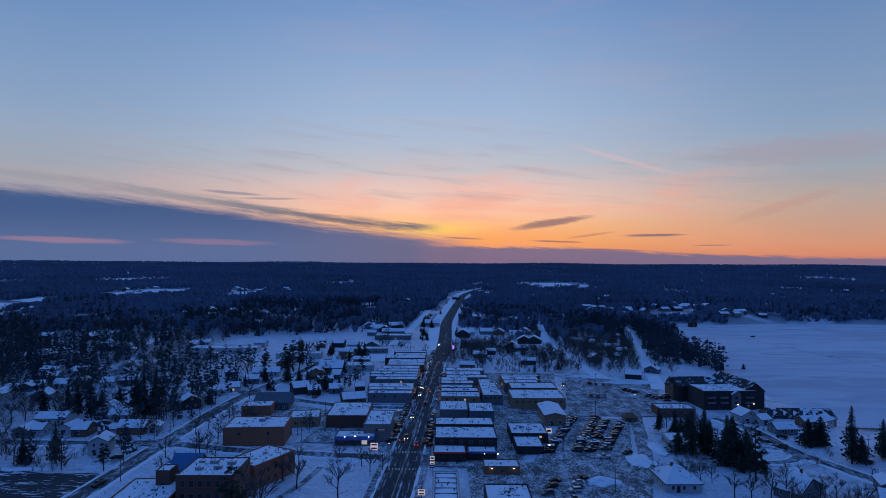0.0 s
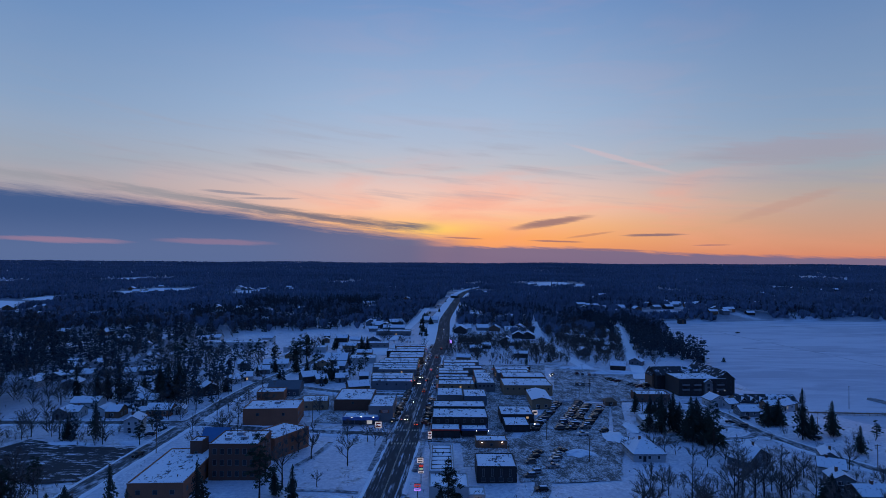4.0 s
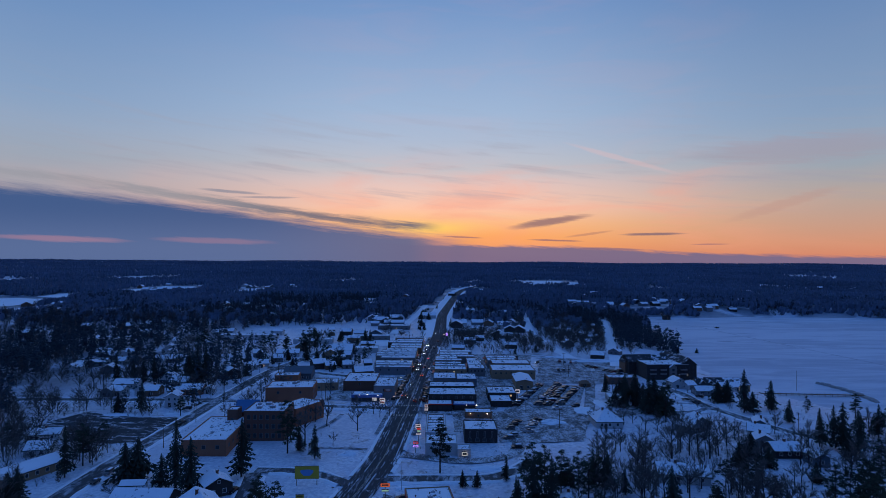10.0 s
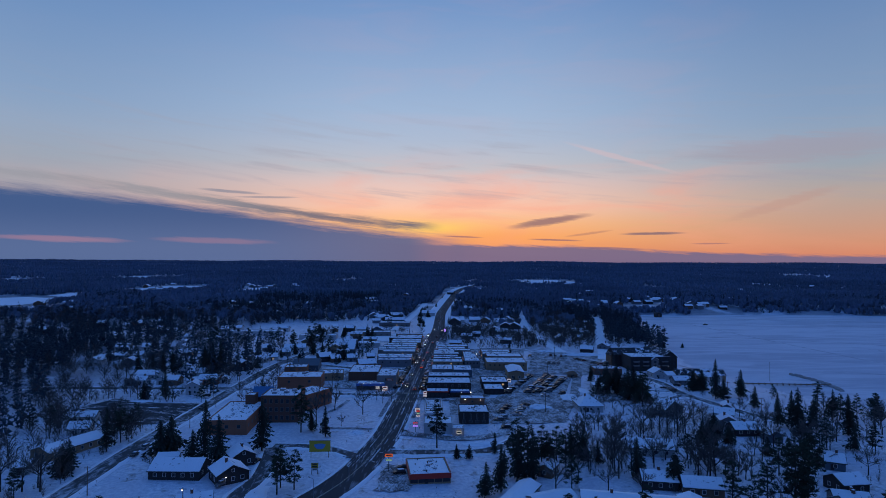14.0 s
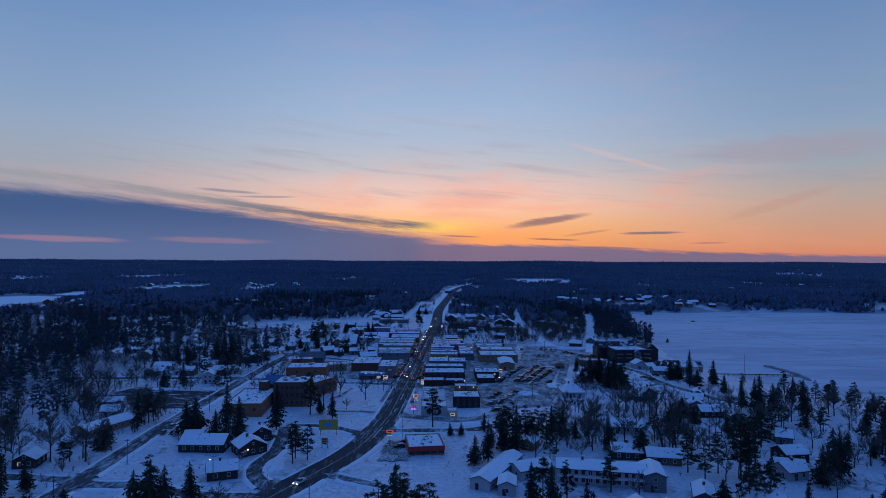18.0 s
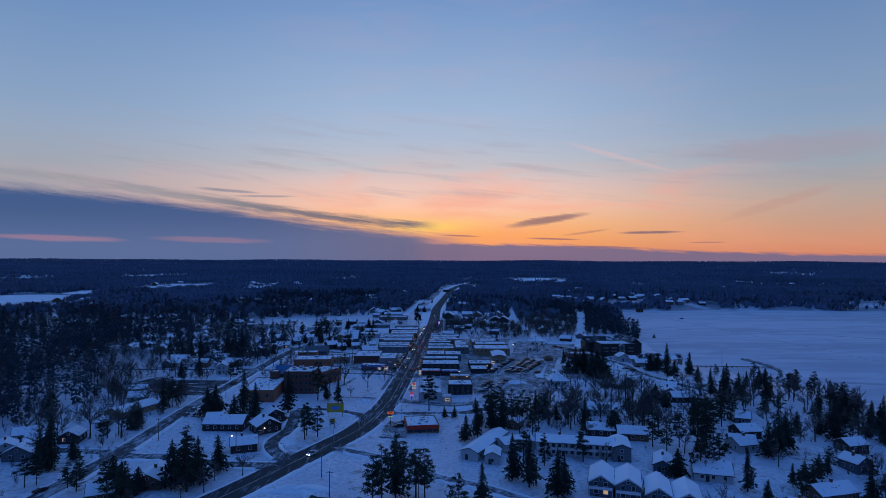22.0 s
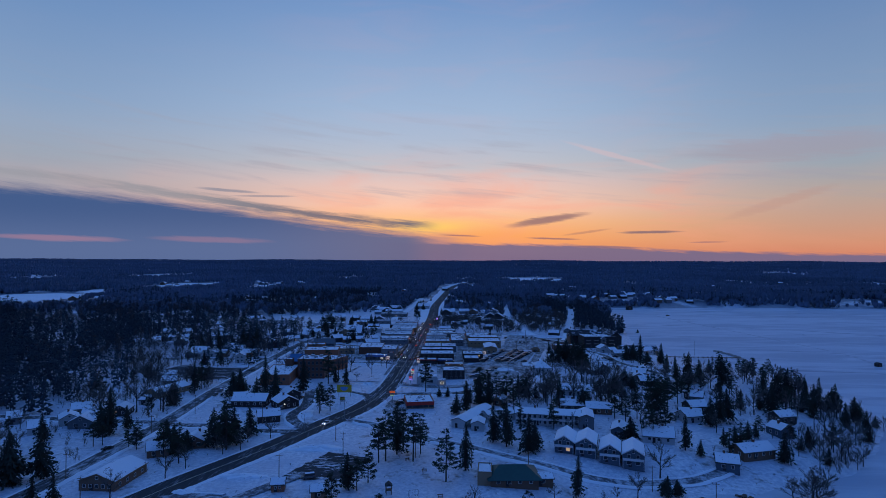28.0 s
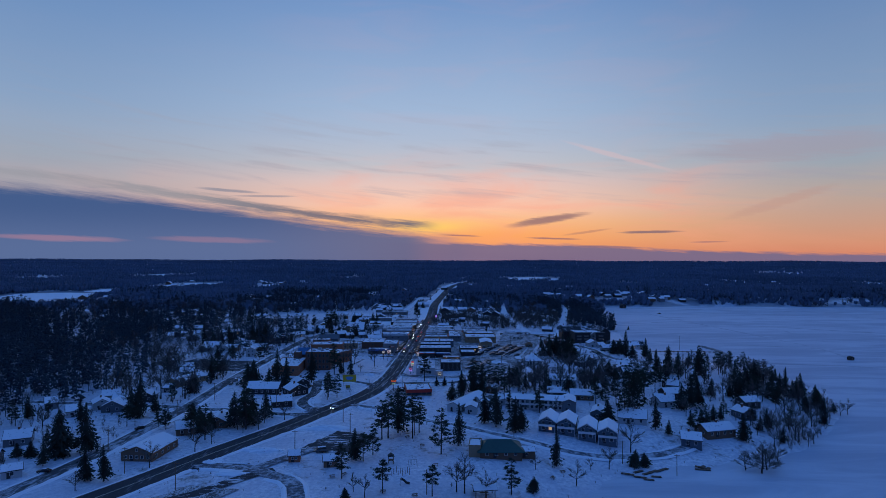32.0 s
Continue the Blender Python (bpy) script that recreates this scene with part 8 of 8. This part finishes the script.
def wave(x, y, s, k):
    """A cheap smooth field between about -1 and 1."""
    x, y = x / s, y / s
    return (np.sin(x * 1.3 + 1.7 * np.sin(y * 0.9 + k) + k * 2.1) + np.sin(y * 1.1 + 1.9 * np.sin(x * 0.7 - k) + k) + 0.6 * np.sin(2.3 * x + 1.9 * y + 3 * k)) / 2.6


def taken(x, y, pad):
    """Where no tree can stand: streets, yards, houses, the lake."""
    bad = np.zeros(x.shape, bool)
    for px, py, w in ROADPTS if y.min() < 1600 else ():
        bad |= (np.abs(x - px) < w / 2 + pad + 1) & (np.abs(y - py) < w / 2 + pad + 1) & (np.hypot(x - px, y - py) < w / 2 + pad)
    for fx, fy, rot, w, d in FOOT:
        a = radians(rot)
        u, v = (x - fx) * math.cos(a) + (y - fy) * math.sin(a), -(x - fx) * math.sin(a) + (y - fy) * math.cos(a)
        bad |= (u > -pad) & (u < w + pad) & (v > -pad - 3) & (v < d + pad)
    for q in LOTS:
        s = [((q[(i + 1) % 4] - q[i]).x * (y - q[i].y) - (q[(i + 1) % 4] - q[i]).y * (x - q[i].x)) for i in range(4)]
        bad |= np.all([k > -20 for k in s], axis=0) | np.all([k < 20 for k in s], axis=0)
    for cx, cy, rx, ry in CLEAR:
        bad |= ((x - cx) / rx) ** 2 + ((y - cy) / ry) ** 2 < 1
    return bad | (shore_distance(x, y) < 3)


ZONES = (
    # x0, x1, y0, y1, density, share of evergreens
    (-2000, 2000, 640, 1000, 0.9, 0.3), (-4500, 4500, 1000, 5000, 1.2, 0.3), (-320, -105, 720, 1050, 0.95, 0.7), (20, 150, 640, 900, 1.0, 0.5), (-900, -105, 420, 640, 0.62, 0.55), (-900, -190, 90, 420, 0.95, 0.75), (-190, -128, 330, 480, 0.6, 0.55),
    (-190, -128, 90, 330, 0.2, 0.4), (-105, 0, 460, 640, 0.2, 0.3), (0, 110, 428, 640, 0.8, 0.06), (110, 170, 425, 640, 0.85, 0.12), (170, 232, 462, 720, 1.7, 0.95), (110, 160, 392, 425, 0.2, 0.3),
    (-900, -205, -60, 90, 1.1, 0.7), (-105, -24, 250, 460, 0.05, 0.5))


def scatter(x0, x1, y0, y1, cell, seed):
    """Places of trees over a stretch of land, with height, turn and kind."""
    r = np.random.RandomState(seed)
    X, Y = np.meshgrid(np.arange(x0, x1, cell), np.arange(y0, y1, cell))
    x, y = X.ravel() + r.rand(X.size) * cell, Y.ravel() + r.rand(X.size) * cell
    keep = np.abs(x) < (y + 260) * 0.82 + 40
    x, y = x[keep], y[keep]
    q, c = np.zeros(x.shape), np.zeros(x.shape)
    for a, b, e, f, dens, con in ZONES:
        m = (x >= a) & (x < b) & (y >= e) & (y < f)
        q[m], c[m] = dens, con
    open_side = (x > 13 - 0.49 * (y + 240)) & (x < -118) & (y > 150) & (y < 640)
    q[open_side] = np.where(y[open_side] < 330, 0.62, 0.55)
    c[open_side] = np.where(y[open_side] < 330, 0.22, 0.58)
    q = q * (0.72 + 0.6 * wave(x, y, 30.0, 1.0) + 0.3 * wave(x, y, 90.0, 2.0))
    keep = (r.rand(len(x)) < q) & ~taken(x, y, 1.5)
    x, y, c = x[keep], y[keep], c[keep]
    con = r.rand(len(x)) * 0.55 + 0.45 * (0.5 + 0.6 * wave(x, y, 55.0, 3.0)) < c
    h = np.where(con, 9 + 8 * r.rand(len(x)), 8 + 5.5 * r.rand(len(x))) * np.where((x < -125) & (y < 700) | (x > 160) & (y < 720), np.where(con, 1.28, 1.1), 1.0)
    rows = np.stack([x, y, ground_z(x, y) - 0.4, h, r.rand(len(x)) * 6.3], 1)
    return rows[con].tolist(), rows[~con].tolist()


mid_con, mid_bare = scatter(-1040, 1040, -60, 1000, 6.4, 21)
far_con, far_brush = [], []
y = 1000.0
while y < 4800:
    step = 7.5 * (y / 1000) ** 0.9
    half = (y + 260) * 0.8
    a_, b_ = scatter(-half, half, y, y + step * 3, step, int(y))
    far_con += a_
    far_brush += b_
    y += step * 3
PC = [scaled(conifer_meshes(60 + k, 14.0, 2.7 + 0.3 * (k % 3), 0.06 + 0.1 * (k % 2), 0.12, 10, 6, 0)[1], 14.0) for k in range(5)] + [wood_pine(80 + k) for k in range(5)]
PB = [bare_crown(30 + k) for k in range(6)]
# the evergreens and all woods farther off carry haze in their colour
strew("evergreen_woods", PC, mid_con, M_HAZEPINE, "dark evergreen woods among the snowy houses")
strew("bare_woods", PB, [p for p in mid_bare if p[1] < 560 + 17 * (p[4] * 7 % 20)], M_TWIG, "leafless brown woods on snowy ground")
strew("bare_woods", [far_crown(k, 13) for k in range(6)], [p for p in mid_bare if p[1] >= 560 + 17 * (p[4] * 7 % 20)], M_HAZEWOOD, "leafless woods on the slopes behind the town")
strew("far_evergreen_woods", [far_conifer(k, 2, 5) for k in range(5)], far_con, M_HAZEMIX, "dark evergreen forest on the far hills")
strew("far_bare_woods", [far_crown(k) for k in range(5)], far_brush, M_HAZEWOOD, "leafless forest on the far hills")



def thicket(name, x0, x1, y0, y1, n, h0, h1, label):
    r = np.random.RandomState(int(abs(x0)))
    x, y = r.uniform(x0, x1, n), r.uniform(y0, y1, n)
    k = ~taken(x, y, 1.0) & (wave(x, y, 14.0, 2.0) > -0.25)
    x, y = x[k], y[k]
    strew(name, [far_bare(50 + j, 14) for j in range(4)], np.stack([x, y, ground_z(x, y) - 0.15, r.uniform(h0, h1, len(x)), r.uniform(0, 6, len(x))], 1).tolist(), M_TWIG, label)


thicket("thicket", 52, 122, 112, 186, 300, 2.5, 6.5, "leafless thicket of brush on snowy ground")
thicket("thicket", 118, 262, 30, 250, 420, 2.0, 5.0, "leafless brush between the lakeside houses")
thicket("thicket", -240, -124, -30, 250, 620, 2.0, 6.0, "leafless brush between the houses")
thicket("thicket", 170, 262, 20, 118, 520, 3.0, 7.5, "leafless brush along the lake shore")
thicket("dry_weeds", -240, 60, -60, 340, 1500, 0.5, 1.6, "dry weeds and small brush poking out of the snow")
thicket("dry_weeds", 20, 260, -20, 300, 900, 0.5, 1.5, "dry weeds and small brush poking out of the snow")
thicket("thicket", 12, 118, 424, 575, 620, 2.5, 6.5, "leafless brush behind the shops")
thicket("thicket", -128, -22, 425, 570, 340, 2.0, 5.5, "leafless brush on the snowy lots at the edge of town")
RV = random.Random(41)
for i in range(26):
    y = RV.uniform(585, 1050)
    x = 3 + max(0, y - 740) * 0.085 + RV.choice((-1, -1, 1)) * RV.uniform(11, 24) - 3
    tree(RV.choice(("spruce", "bushy", "bare")), x, y, RV.uniform(4, 10))
thicket("thicket", 110, 170, 180, 300, 140, 2.0, 4.5, "leafless brush beside the lakeside road")
for cx, cy, rx, ry in CLEAR[:14]:
    if cy < 640 and cx > -200:
        continue
    m = Mesh()
    for i in range(24):
        a = i * math.tau / 24
        q = 0.8 + 0.35 * noise.noise((math.cos(a) * 1.5 + cx, math.sin(a) * 1.5, cy))
        px, py = cx + math.cos(a) * rx * q, cy + math.sin(a) * ry * q
        m.v.append((px, py, gz(px, py) + 0.6))
    m.v.append((cx, cy, gz(cx, cy) + 0.9))
    m.f = [(i, (i + 1) % 24, 24) for i in range(24)]
    single("snow_field", m, M_SNOW, "open snowy field in the woods", "field", kind="structure")
# ploughed tracks on the ice
for pts, w in (([(300, 800), (420, 770), (640, 720), (1000, 640)], 9), ([(330, 700), (480, 690), (700, 610), (1000, 520)], 5), ([(300, 560), (420, 520), (560, 430), (760, 330)], 6), ([(420, 470), (480, 465), (520, 440), (470, 430), (425, 450), (430, 468)], 3),
               ([(290, 360), (380, 330), (520, 260), (700, 150)], 4), ([(270, 250), (360, 230), (480, 160), (560, 60)], 5), ([(330, 790), (345, 640), (365, 480), (380, 330), (366, 268)], 3)):
    e = smooth_line(pts, 15.0)
    m = Mesh()
    for a, b in zip(offset_line(e, -w / 2), offset_line(e, w / 2)):
        k = 0.6 * noise.noise((a[0] * 0.05, a[1] * 0.05, 0)) * w
        m.v += [(a[0], a[1] + k, LAKE_Z + 0.03), (b[0], b[1] - k * 0.5, LAKE_Z + 0.03)]
    m.f = [(2 * i, 2 * i + 1, 2 * i + 3, 2 * i + 2) for i in range(len(e) - 1)]
    single("ice_track", m, M_ICETRACK, "wind-scoured track across the lake ice", "track", kind="structure")
